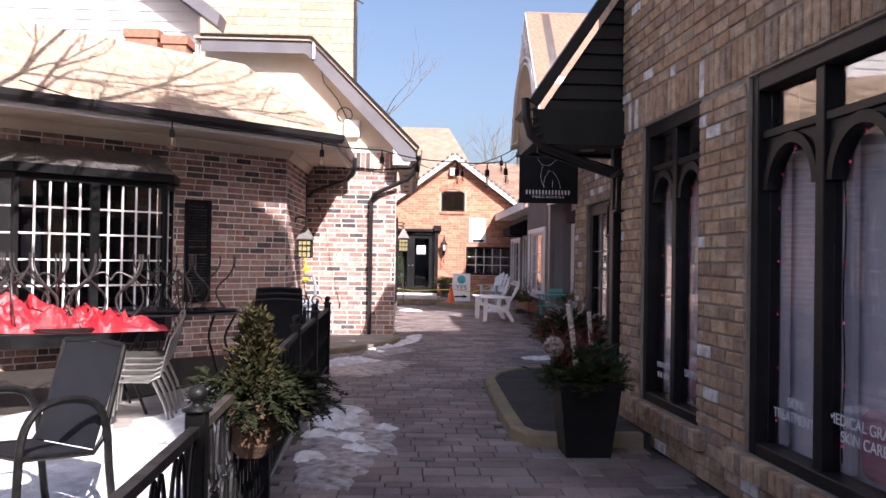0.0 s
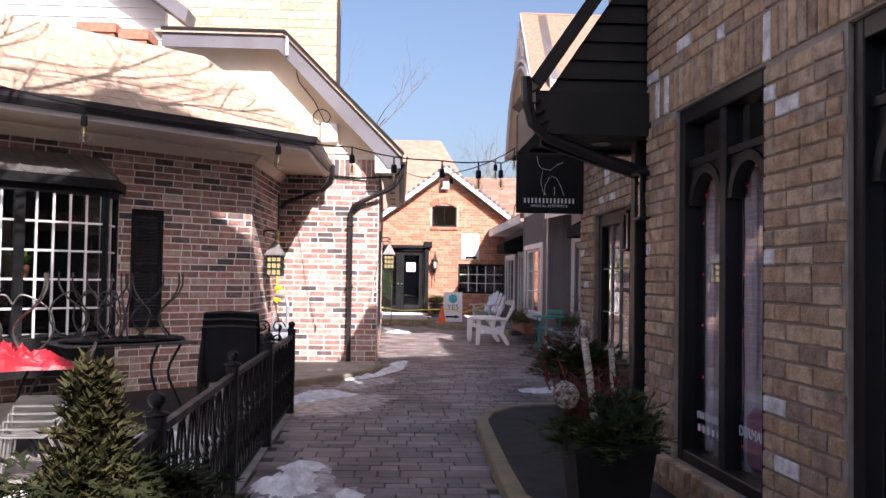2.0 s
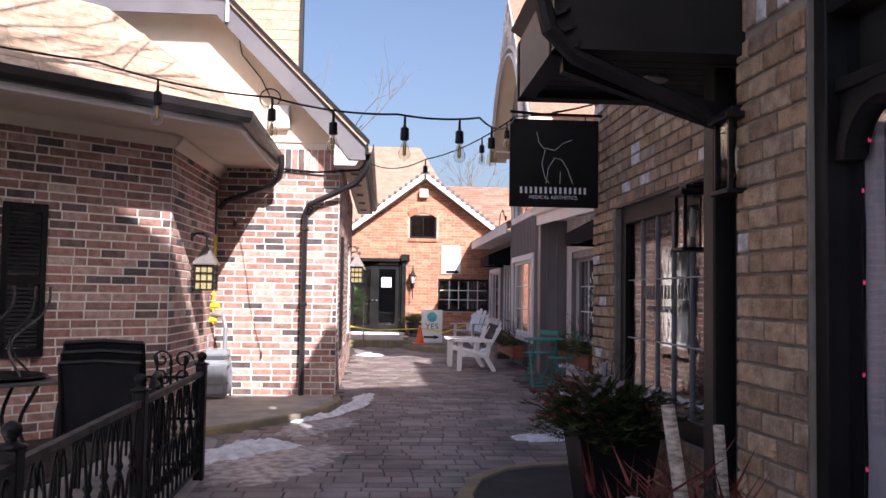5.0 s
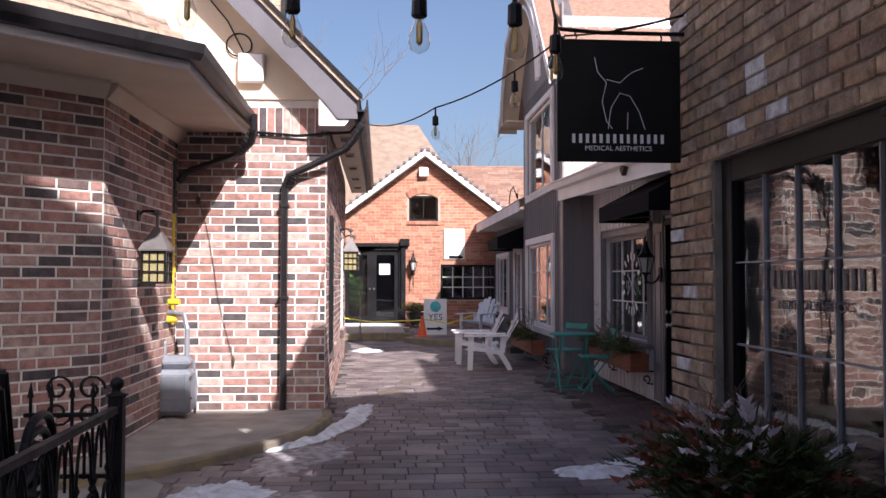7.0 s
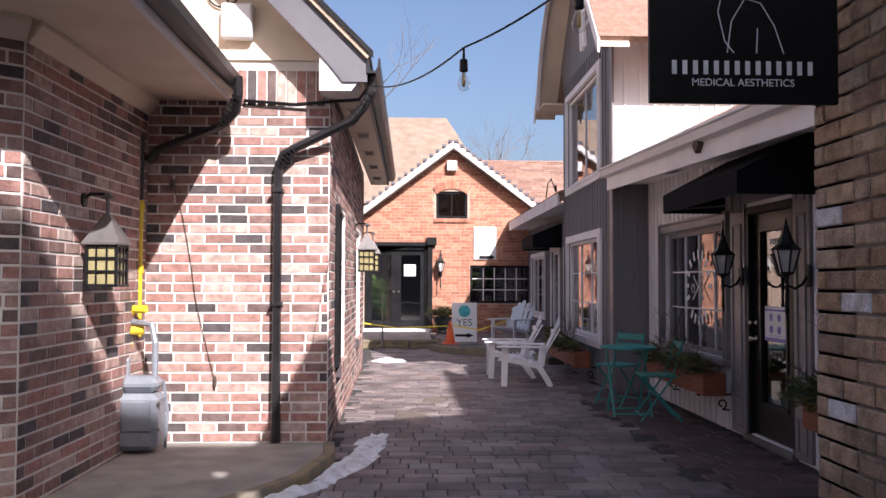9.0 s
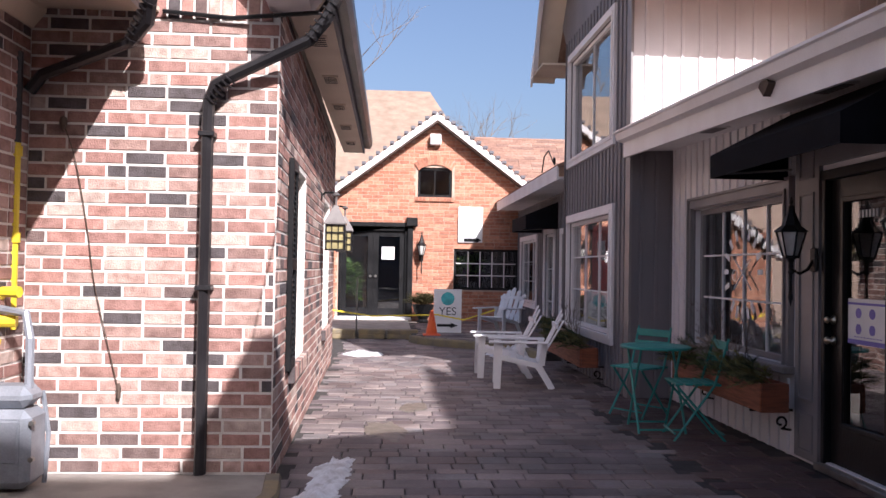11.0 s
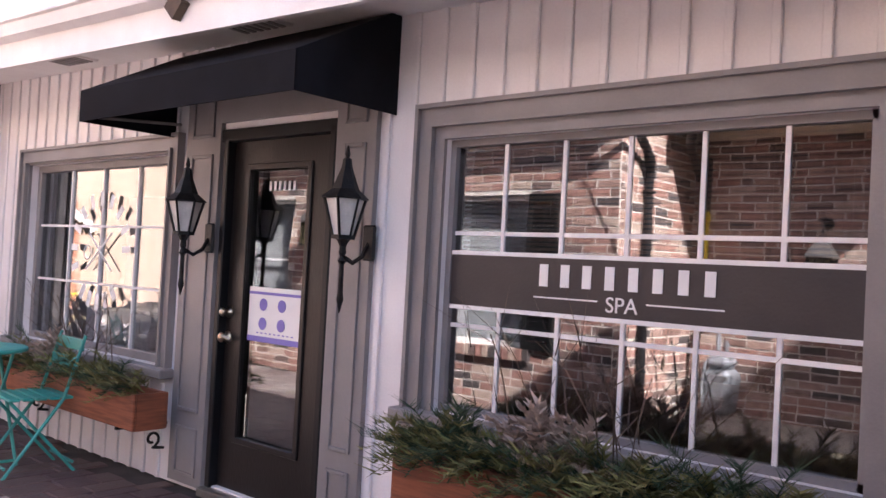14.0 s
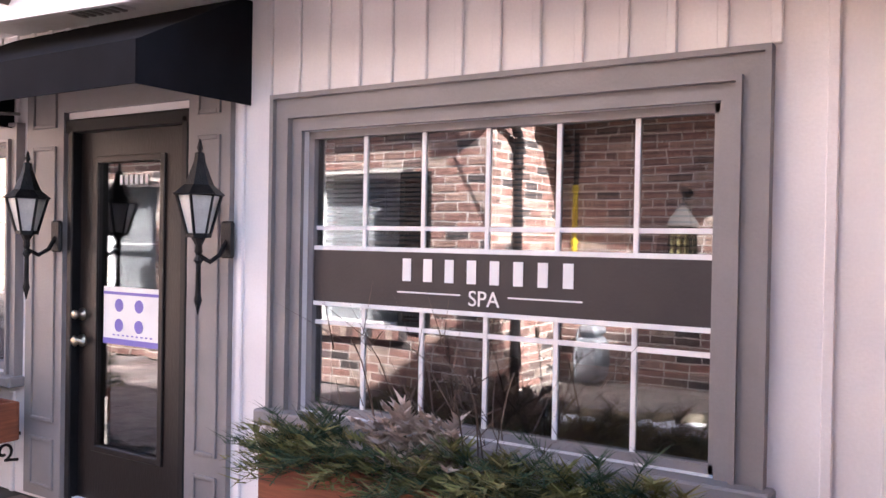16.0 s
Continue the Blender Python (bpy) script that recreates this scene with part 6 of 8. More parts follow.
for k, (a, b) in enumerate(W1):
    words = [[([(14,), (6,)], lite(a, b, 0), 0.58), (["DERMAL"], lite(a, b, 1), 0.58)], [(["SKIN", "TREATMENTS"], lite(a, b, 0), 0.62), (["MEDICAL GRADE", "SKIN CARE"], lite(a, b, 1), 0.62)], []][k]
    arched_window(M_1, a, b, 0.31, 2.43, words, "black framed shop window with round-headed lights and lettering")
    # sloping brick sill
    bm = bm_()
    for i in range(int((b - a + 0.36) / 0.083)):
        x = a - 0.18 + i * 0.083
        box(bm, x, x + 0.071, -0.06, 0.05, 0.19, 0.305, 0.005)
    o = new("brick_sill", mesh_of("brick_sill", bm, brick_yel[1])); o.matrix_basis = M_1
    tagged(o, "buff brick sill on edge under the shop window", "sill", kind="structure")
    o = new("curtain", mesh_of("curtain", box(bm_(), a + 0.05, b - 0.05, 0.22, 0.24, 0.32, 2.0), curtain)); o.matrix_basis = M_1
    tagged(o, "grey curtain hanging behind the shop window", "curtain")
    o = new("pink_cushion", mesh_of("pink_cushion", box(bm_(), b - 0.5, b - 0.12, 0.13, 0.21, 0.39, 0.72, 0.04), mat("pink_fabric", (0.45, 0.16, 0.24), (0.35, 0.11, 0.18), 0.8))); o.matrix_basis = M_1
    tagged(o, "pink cushion standing on the window ledge", "cushion")
room("shop_room", M_1, 0.3, 6.2, 0.2, 2.7, 1.8, dark)

# wide window of the buff shop
faint = mat("faint_print", (0.16, 0.15, 0.16), (0.13, 0.12, 0.13), 0.6)
slimbar = mat("aged_white_bar", (0.34, 0.33, 0.34), (0.26, 0.25, 0.26), 0.6, spread=0.05)
ww = framed_window("shop_window", M_2, 0.68, 2.6, 0.5, 2.06, 5, 3, black, slimbar, "wide black framed shop window with slim white glazing bars", pane, frame=0.13, bar=0.0045, inset=0.06)
part("print", bars(bm_(), 1.15, 2.05, 1.36, 1.45, 14, 0.05, 0.62), faint, ww, "pale shop name on the glass")
lettering("MEDICAL AESTHETICS", 0.06, faint, ww, pose(1.6, 0.055, 1.27), label="pale letters on the glass")
room("shop_room_wide", M_2, 0.5, 2.75, 0.35, 2.3, 1.6, dark)
dr = thing("shop_door", M_2, "black shop door in the recess", "door")
part("door_leaf", box(bm_(), 2.96, 3.79, 0.05, 0.1, 0.09, 2.09, 0.005), black, dr)
part("handle", rod(bm_(), (3.08, 0.0, 1.0), (3.08, 0.0, 1.25), 0.012), brass, dr)

# ---- hanging sign of the buff shop ----
sg = thing("hanging_sign", pose(1.612, 10.365, 2.105) @ Matrix.Scale(0.895, 4), "square black hanging sign with white line drawing and letters", "sign")
part("board", box(bm_(), 0, 0.835, 0, 0.03, 0, 0.82, 0.004), signk, sg)
part("print", bars(bm_(), 0.085, 0.73, 0.125, 0.185, 14, -0.003), signw, sg, "white shop name")
lettering("MEDICAL AESTHETICS", 0.046, signw, sg, pose(0.41, -0.002, 0.075), label="white letters on the sign")
bm = bm_()
tube(bm, [(0.25, -0.003, 0.70), (0.27, -0.003, 0.6), (0.33, -0.003, 0.53), (0.30, -0.003, 0.4), (0.33, -0.003, 0.27), (0.37, -0.003, 0.22)], 0.0028, 4)
tube(bm, [(0.34, -0.003, 0.22), (0.36, -0.003, 0.36), (0.42, -0.003, 0.46), (0.49, -0.003, 0.44), (0.55, -0.003, 0.34), (0.59, -0.003, 0.22)], 0.0028, 4)
tube(bm, [(0.33, -0.003, 0.55), (0.42, -0.003, 0.53), (0.5, -0.003, 0.6), (0.58, -0.003, 0.63)], 0.0028, 4)
tube(bm, [(0.47, -0.003, 0.22), (0.475, -0.003, 0.33)], 0.0028, 4)
part("line_drawing", bm, signw, sg, "thin white curved lines")
part("bracket", tube(bm_(), [(0.93, 0.015, 0.87), (0.3, 0.015, 0.87), (0.0, 0.015, 0.89)], 0.014, 6), iron, sg)
for x in (0.12, 0.7):
    part("hook", tube(bm_(), [(x, 0.015, 0.87), (x + 0.015, 0.015, 0.84), (x, 0.015, 0.805)], 0.006, 5), iron, sg)
part("scroll", tube(bm_(), [(0.93, 0.015, 1.08), (0.86, 0.015, 1.0), (0.6, 0.015, 0.93), (0.4, 0.015, 0.89)], 0.009, 5), iron, sg)

# porch post, strut and glass lanterns
tagged(new("porch_post", mesh_of("porch_post", box(bm_(), 1.98, 2.08, 6.92, 7.04, 0.085, 2.36, 0.008), black)), "black square post at the entrance", "post")
tagged(new("porch_strut", mesh_of("porch_strut", prism(bm_(), [(1.30, 6.80, 2.37), (1.30, 6.80, 2.29), (2.0, 6.86, 2.08), (2.0, 6.86, 2.18)], (0.0, 0.06, 0)), black)), "black sloping strut under the porch", "beam")
def glass_lantern(at, label):
    t = thing("box_lantern", at, label, "lantern", "black box lanterns")
    cage = part("cage", box(bm_(), -0.09, 0.09, -0.24, -0.06, -0.18, -0.16, 0.004), iron, t)
    for sx in (-1, 1):
        for sy in (-1, 1):
            part("bar", box(bm_(), sx * 0.07 - 0.008, sx * 0.07 + 0.008, -0.15 + sy * 0.07 - 0.008, -0.15 + sy * 0.07 + 0.008, -0.16, 0.12), iron, cage)
    part("cap", box(bm_(), -0.1, 0.1, -0.25, -0.05, 0.12, 0.15, 0.006), iron, t)
    part("cap_top", box(bm_(), -0.06, 0.06, -0.21, -0.09, 0.15, 0.18, 0.006), iron, t)
    g = part("glass", box(bm_(), -0.066, 0.066, -0.216, -0.084, -0.155, 0.118), pane_clear, t); g.visible_shadow = False
    part("bulb", lathe(bm_(), [(0.012, -0.1), (0.018, -0.06), (0.02, 0.0), (0.01, 0.05)], 8, (0, -0.15, 0)), frost, t)
    part("wall_plate", box(bm_(), -0.05, 0.05, -0.02, 0.0, -0.1, 0.2, 0.004), iron, t)
    part("arm", box(bm_(), -0.012, 0.012, -0.15, -0.0, 0.17, 0.195), iron, t)
    return t
glass_lantern(pose(2.03, 6.92, 1.97), "black box lantern with clear glass at the shop corner")
glass_lantern(M_2 @ pose(2.75, 0, 1.80), "black box lantern with clear glass by the entrance")
pl_ = tagged(new("porch_downlight", mesh_of("porch_downlight", lathe(bm_(), [(0.07, 0), (0.07, 0.012), (0.05, 0.016)], 16, (1.805, 7.2, 2.366)), steel)), "round recessed downlight in the porch ceiling", "lamp")
pg = downpipe([(1.17, 6.66, 2.72), (1.18, 6.66, 2.56), (1.22, 6.68, 2.42), (1.33, 6.72, 2.33), (1.75, 6.84, 2.2), (2.0, 6.9, 2.12)], "black gutter elbow at the porch corner", [(0, 3, 6)])

# ---- planters before the buff shop ----
def square_planter(at, w0, w1, h, material, label):
    t = thing("planter", at, label, "planter")
    bm = bm_()
    def ring(w, z): return [bm.verts.new((sx * w, sy * w, z)) for sx, sy in ((-1, -1), (1, -1), (1, 1), (-1, 1))]
    rs = [ring(w0, 0), ring(w1, h - 0.05), ring(w1 + 0.015, h - 0.05), ring(w1 + 0.015, h), ring(w1 - 0.02, h), ring(w1 - 0.03, h - 0.08)]
    for a, b in zip(rs, rs[1:]):
        for k in range(4):
            bm.faces.new((a[k], a[(k + 1) % 4], b[(k + 1) % 4], b[k]))
    bm.faces.new(rs[0][::-1]); bm.faces.new(rs[-1])
    part("pot", bm, material, t)
    return t
plm = mat("black_planter", (0.008, 0.008, 0.009), (0.014, 0.014, 0.015), 0.45, spec=0.25, scale=3)
rng = random.Random(21)
p1 = square_planter(pose(1.50, 5.72, 0.0) @ Matrix.Diagonal((0.95, 0.95, 0.88, 1)), 0.165, 0.225, 0.60, plm, "tall black planter with evergreens, birch sticks and pine cone")
part("evergreen_sprays", bush(rng, 620, lambda r: Vector((r.gauss(0, 0.10), r.gauss(0, 0.10), r.uniform(0.5, 0.68))), lambda p: Vector((p.x * 4, p.y * 4, 0.5)), 0.15), needle, p1)
part("pine_sprays", bush(rng, 260, lambda r: Vector((r.gauss(0.06, 0.08), r.gauss(0, 0.08), r.uniform(0.6, 0.8))), lambda p: Vector((p.x * 2, p.y * 2, 0.8)), 0.16, width=0.008), pine, p1)
for (a, b, r) in (((-0.06, -0.05, 0.5), (-0.14, -0.02, 1.22), 0.024), ((0.06, 0.02, 0.5), (0.03, 0.03, 1.15), 0.02)):
    part("birch_stick", tube(bm_(), [a, [(x + y) / 2 + 0.008 for x, y in zip(a, b)], b], r, 8, r * 0.85), birch, p1, "white birch stick")
bm = bm_()
for k in range(14):
    z, n = k / 13, 11
    rr = 0.062 * math.sin(math.pi * min(0.97, 0.16 + 0.80 * z)) + 0.006
    for j in range(n):
        a = 2 * math.pi * (j + 0.5 * (k % 2)) / n
        d = Vector((math.cos(a), math.sin(a), 0.15))
        c = Vector((0, 0, 0.16 * z)) + d * rr * 0.55
        s = Vector((-math.sin(a), math.cos(a), 0)) * rr * 0.3
        tip = Vector((0, 0, 0.16 * z - 0.004)) + d * (rr + 0.008)
        prism(bm, [c - s, c + s, tip + s * 0.8, tip - s * 0.8], (0, 0, 0.008))
cn = part("pine_cone", bm, mat("frosted_cone", (0.10, 0.06, 0.045), (0.62, 0.56, 0.5), 0.8, scale=40), p1, "brown cone with white-tipped scales")
cn.matrix_basis = pose(-0.24, -0.06, 0.80, 20, -12, 0)
part("red_twig_tuft", bush(rng, 40, lambda r: Vector((r.gauss(-0.1, 0.05), r.gauss(0.05, 0.05), 0.6)), lambda p: Vector((-0.1, 0, 1)), 0.5, needles=3), mat("red_twigs", (0.16, 0.03, 0.025)), p1)
p2 = square_planter(pose(1.99, 8.6, 0.085), 0.18, 0.24, 0.5, plm, "black planter with winter greens and frosted white leaves")
part("evergreen_sprays", bush(rng, 620, lambda r: Vector((r.gauss(-0.02, 0.12), r.gauss(0, 0.15), r.uniform(0.42, 0.66))), lambda p: Vector((p.x * 4, p.y * 4, 0.5)), 0.17), needle, p2)
part("frosted_leaves", bush(rng, 34, lambda r: Vector((r.gauss(-0.1, 0.10), r.gauss(-0.05, 0.13), r.uniform(0.55, 0.8))), lambda p: Vector((p.x * 2, p.y * 2, 0.6)), 0.12, needles=5, width=0.03), mat("frosted_leaf", (0.62, 0.56, 0.6), (0.4, 0.34, 0.38)), p2, "pale frosted leaves")
part("dry_leaves", bush(rng, 110, lambda r: Vector((r.gauss(-0.12, 0.1), r.gauss(0.1, 0.16), r.uniform(0.45, 0.7))), lambda p: Vector((p.x * 2, p.y * 2, 0.4)), 0.14, needles=4, width=0.035), mat("rust_leaf", (0.22, 0.06, 0.03)), p2, "rust-brown leaves")
part("bare_twig_tuft", bush(rng, 26, lambda r: Vector((r.gauss(-0.05, 0.1), r.gauss(0, 0.1), 0.55)), lambda p: Vector((p.x, p.y, 1)), 0.5, needles=2, width=0.004), twigm, p2)

# ---- spa: windows, door, lamps, awning ----
def casing(name, m, x0, x1, z0, z1, w, material, label, sill=True, steps=((0.0, 0.052), (0.02, 0.03), (0.088, 0.05), (0.106, 0.02))):
    """A stepped timber casing round an opening, mitred visually by butting."""
    t = thing(name, m, label, "window trim")
    for k, (off, d) in enumerate(steps):
        a = w - off
        b = w - (steps[k + 1][0] if k + 1 < len(steps) else w)
        bm = bm_()
        box(bm, x0 - a, x0 - b, -d, 0.002, z0 - (0 if sill else a), z1 + b); box(bm, x1 + b, x1 + a, -d, 0.002, z0 - (0 if sill else a), z1 + b)
        box(bm, x0 - a, x1 + a, -d, 0.002, z1 + b, z1 + a)
        if not sill:
            box(bm, x0 - b, x1 + b, -d, 0.002, z0 - a, z0 - b)
        part("moulding", bm, material, t)
    if sill:
        part("sill", box(bm_(), x0 - w - 0.03, x1 + w + 0.03, -0.10, 0.0, z0 - 0.06, z0, 0.008), material, t)
    return t
a, b, c, d = SP[2]
casing("spa_window_casing", M_SP, a, b, c, d, 0.16, greyp, "moulded grey casing round the spa window")
mw = thing("spa_window", M_SP, "spa window with white bars and a black lettered band", "window")
bm = bm_()
for q in ((a, a + 0.03, c, d), (b - 0.03, b, c, d), (a, b, c, c + 0.03), (a, b, d - 0.03, d)):
    box(bm, q[0], q[1], 0.03, 0.09, q[2], q[3])
part("window_frame", bm, greyp, mw)
for i in range(1, 6):
    x = a + (b - a) * i / 6
    part("glazing_bar", box(bm_(), x - 0.009, x + 0.009, 0.05, 0.066, c + 0.03, d - 0.03), white, mw)
for z in (1.524, 1.115):
    part("glazing_bar", box(bm_(), a + 0.03, b - 0.03, 0.052, 0.064, z - 0.009, z + 0.009), white, mw)
g = part("pane", box(bm_(), a + 0.02, b - 0.02, 0.056, 0.06, c + 0.02, d - 0.02), pane_soft, mw); g.visible_shadow = False
band = part("band", box(bm_(), a + 0.02, b - 0.02, 0.040, 0.046, 1.20, 1.436), mat("band_film", (0.030, 0.024, 0.026), (0.026, 0.021, 0.023), 0.5, spread=0.05), mw, "dark brown film band")
for z in (1.198, 1.438):
    part("band_edge", box(bm_(), a + 0.02, b - 0.02, 0.038, 0.047, z - 0.009, z + 0.009), signw, mw)
cx = 18.0 - 12.19
bmw = bm_()
bars(bmw, cx - 0.41, cx + 0.40, 1.312, 1.403, 8, 0.036, 0.6)
part("print", bmw, signw, mw, "white shop name in capitals")
lettering("SPA", 0.085, signw, mw, pose(cx, 0.038, 1.228), label="white capital letters")
for s in (-1, 1):
    part("rule", box(bm_(), cx + s * 0.255 - 0.15, cx + s * 0.255 + 0.15, 0.036, 0.039, 1.264, 1.270), signw, mw)
# slatted blind behind
bl = thing("blind", M_SP, "brown woven blind behind the spa window", "blind")
me = mesh_of("slat", box(bm_(), a + 0.03, b - 0.03, 0.11, 0.118, 0, 0.012), blind)
z = 1.46
while z < d - 0.02:
    o = new("slat", me); o.parent = bl; o.matrix_basis = pose(0, 0, z); z += 0.02
for k in range(7):
    x = a + 0.1 + (b - a - 0.2) * k / 6
    part("cord", box(bm_(), x - 0.003, x + 0.003, 0.105, 0.11, 1.46, d - 0.02), twigm, bl)
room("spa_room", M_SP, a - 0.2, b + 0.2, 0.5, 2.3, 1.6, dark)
o = tagged(new("desk", mesh_of("desk", box(bm_(), a + 0.2, b - 0.1, 0.5, 1.0, 0.53, 0.9, 0.01), blind)), "brown counter inside the spa", "desk"); o.matrix_basis = M_SP
o = tagged(new("bottle", mesh_of("bottle", lathe(bm_(), [(0.025, 0), (0.03, 0.1), (0.012, 0.13), (0.012, 0.17)], 10, (b - 0.65, 0.13, 0.731)), pane_clear)), "small clear bottle on the spa window ledge", "bottle"); o.matrix_basis = M_SP

def window_box(m, x0, x1, z0, z1, seed, label, n=420, dry=60):
    t = thing("window_box", m, label, "planter", "wooden window boxes")
    bm = bm_()
    box(bm, x0, x1, -0.34, -0.32, z0, z1, 0.006); box(bm, x0, x1, -0.14, -0.12, z0, z1, 0.006)
    box(bm, x0, x0 + 0.02, -0.32, -0.14, z0, z1); box(bm, x1 - 0.02, x1, -0.32, -0.14, z0, z1); box(bm, x0 + 0.02, x1 - 0.02, -0.32, -0.14, z0, z0 + 0.02)
    box(bm, x0 + 0.02, x1 - 0.02, -0.32, -0.14, z1 - 0.06, z1 - 0.04)
    part("box_body", bm, wood, t, "orange-brown wooden box")
    for x in (x0 + 0.2, x1 - 0.2):
        part("scroll_bracket", tube(bm_(), [(x, -0.01, z0 - 0.16)] + [(x, -0.09 + 0.05 * r * math.cos(q), z0 - 0.10 + 0.05 * r * math.sin(q)) for q, r in zip(np.linspace(-1.5, 5, 14), np.linspace(1, 0.4, 14))] + [], 0.009, 5), iron, t)
        part("support", box(bm_(), x - 0.01, x + 0.01, -0.33, 0.0, z0 - 0.02, z0 - 0.002), iron, t)
    rng = random.Random(seed)
    pl = lambda r: Vector((r.uniform(x0 + 0.05, x1 - 0.05), r.gauss(-0.24, 0.06), r.uniform(z1 - 0.06, z1 + 0.08)))
    out = lambda p: Vector((rng.uniform(-0.8, 0.8), -0.75, 0.45))
    part("pine_sprays", bush(rng, int(n * 0.40), pl, out, 0.25, needles=18, width=0.005), pine, t)
    part("cedar_sprays", bush(rng, int(n * 0.8), pl, out, 0.2, needles=11, width=0.010), cedar, t)
    if dry:
        xm = x0 + (x1 - x0) * 0.42
        part("dried_flower_head", bush(rng, dry, lambda r: Vector((r.gauss(xm, 0.08), -0.25, z1 + r.uniform(0, 0.18))), lambda p: Vector((rng.uniform(-0.6, 0.6), -0.5, 0.5)), 0.14, needles=12, width=0.02), dryf, t, "pale dried hydrangea heads")
        part("bare_twig_tuft", bush(rng, 22, lambda r: Vector((r.gauss(xm + 0.15, 0.2), -0.2, z1)), lambda p: Vector((rng.uniform(-0.5, 0.5), -0.1, 1)), 0.75, needles=2, width=0.005), twigm, t)
    return t
window_box(M_SP, 18.0 - 12.99, 18.0 - 11.3, 0.40, 0.62, 31, "wooden window box with pine, cedar and dried flowers", 420, 110)
window_box(M_SP, 18.0 - 16.93, 18.0 - 15.0, 0.35, 0.56, 32, "wooden window box with winter greens under the lettered window", 170, 40)

# lettered shop window
a, b, c, d = SP[0]
casing("shop_window_casing", M_SP, a, b, c, d, 0.12, greyp, "grey casing round the lettered shop window")
pk = framed_window("lettered_window", M_SP, a, b, c, d, 4, 3, greyp, white, "shop window with white letters round a circle", pane_soft, frame=0.05, bar=0.008, inset=0.07)
cx, cz = 18.0 - 16.26, 1.36
bm = bm_()
for k in range(10):
    t = math.radians(200 - 22 * k)
    m = pose(cx + 0.36 * math.cos(t), 0.055, cz + 0.36 * math.sin(t), 0, 90 - math.degrees(t), 0)
    bmesh.ops.create_cube(bm, size=1, matrix=m @ Matrix.Diagonal((0.045, 0.003, 0.10, 1)))
for k in range(5):
    t = math.radians(235 + 18 * k)
    m = pose(cx + 0.36 * math.cos(t), 0.055, cz + 0.36 * math.sin(t), 0, 270 - math.degrees(t), 0)
    bmesh.ops.create_cube(bm, size=1, matrix=m @ Matrix.Diagonal((0.05, 0.003, 0.11, 1)))
part("print", bm, signw, pk, "white letter bars set in a ring")
bm = bm_()
tube(bm, [(cx - 0.16, 0.055, cz + 0.12), (cx + 0.18, 0.055, cz - 0.14)], 0.006, 4); tube(bm, [(cx + 0.16, 0.055, cz + 0.12), (cx - 0.18, 0.055, cz - 0.14)], 0.006, 4)
tube(bm, [(cx - 0.17 + 0.05 * math.cos(t), 0.055, cz - 0.02 + 0.05 * math.sin(t)) for t in np.linspace(0, 6.28, 14)], 0.004, 4)
part("emblem", bm, signw, pk, "white crossed needles emblem")
room("lettered_room", M_SP, a - 0.1, b + 0.1, 0.5, 2.3, 1.4, dark)
o = tagged(new("display_shelf", mesh_of("display_shelf", box(box(bm_(), a + 0.1, b - 0.1, 0.45, 0.8, 0.55, 0.9), a + 0.2, b - 0.3, 0.7, 0.75, 0.9, 1.8), curtain)), "grey display shelves inside the shop", "shelf"); o.matrix_basis = M_SP

# door with glass, panelled side trims
a, b, c, d = SP[1]
dt = thing("door_surround", M_SP, "panelled grey door surround", "door trim")
for x0, x1 in ((a - 0.36, a - 0.02), (b + 0.02, b + 0.30)):
    bm = box(bm_(), x0, x1, -0.03, 0.002, 0.03, 2.42)
    part("side_panel", bm, greyp, dt)
    for z0, z1 in ((0.45, 1.95), (0.08, 0.36), (2.05, 2.36)):
        bm = bm_()
        for q in ((x0 + 0.06, x0 + 0.08, z0, z1), (x1 - 0.08, x1 - 0.06, z0, z1), (x0 + 0.08, x1 - 0.08, z0, z0 + 0.02), (x0 + 0.08, x1 - 0.08, z1 - 0.02, z1)):
            box(bm, q[0], q[1], -0.042, -0.028, q[2], q[3], 0.003)
        part("panel_moulding", bm, greyp, dt)
part("head_panel", box(bm_(), a - 0.02, b + 0.02, -0.03, 0.002, 2.13, 2.42), greyp, dt)
sd = thing("spa_door", M_SP, "dark brown glazed door with brass knobs and a poster", "door")
bm = bm_()
for q in ((a, a + 0.045, 0.05, 2.06), (b - 0.045, b, 0.05, 2.06), (a - 0.03, b + 0.03, 2.02, 2.09)):
    box(bm, q[0], q[1], -0.02, 0.12, q[2], q[3], 0.006)
part("door_frame", bm, black, sd)
doorm = mat("dark_door_paint", (0.014, 0.011, 0.010), (0.02, 0.016, 0.015), 0.35, spec=0.3, scale=2, stretch=(1, 1, 0.3))
gx0, gx1, gz0, gz1 = 18.0 - 14.55, 18.0 - 14.045, 0.355, 1.86
bm = bm_()
for q in ((a + 0.045, gx0, 0.06, 2.02), (gx1, b - 0.045, 0.06, 2.02), (gx0, gx1, 0.06, gz0), (gx0, gx1, gz1, 2.02)):
    box(bm, q[0], q[1], 0.035, 0.085, q[2], q[3])
leaf = part("door_leaf", bm, doorm, sd)
bm = bm_()
for q in ((gx0 - 0.03, gx0 + 0.005, gz0 - 0.03, gz1 + 0.03), (gx1 - 0.005, gx1 + 0.03, gz0 - 0.03, gz1 + 0.03), (gx0, gx1, gz0 - 0.03, gz0 + 0.005), (gx0, gx1, gz1 - 0.005, gz1 + 0.03)):
    box(bm, q[0], q[1], 0.022, 0.036, q[2], q[3], 0.004)
part("glass_bead", bm, doorm, leaf)
g = part("pane", box(bm_(), gx0, gx1, 0.056, 0.062, gz0, gz1), pane_soft, leaf); g.visible_shadow = False
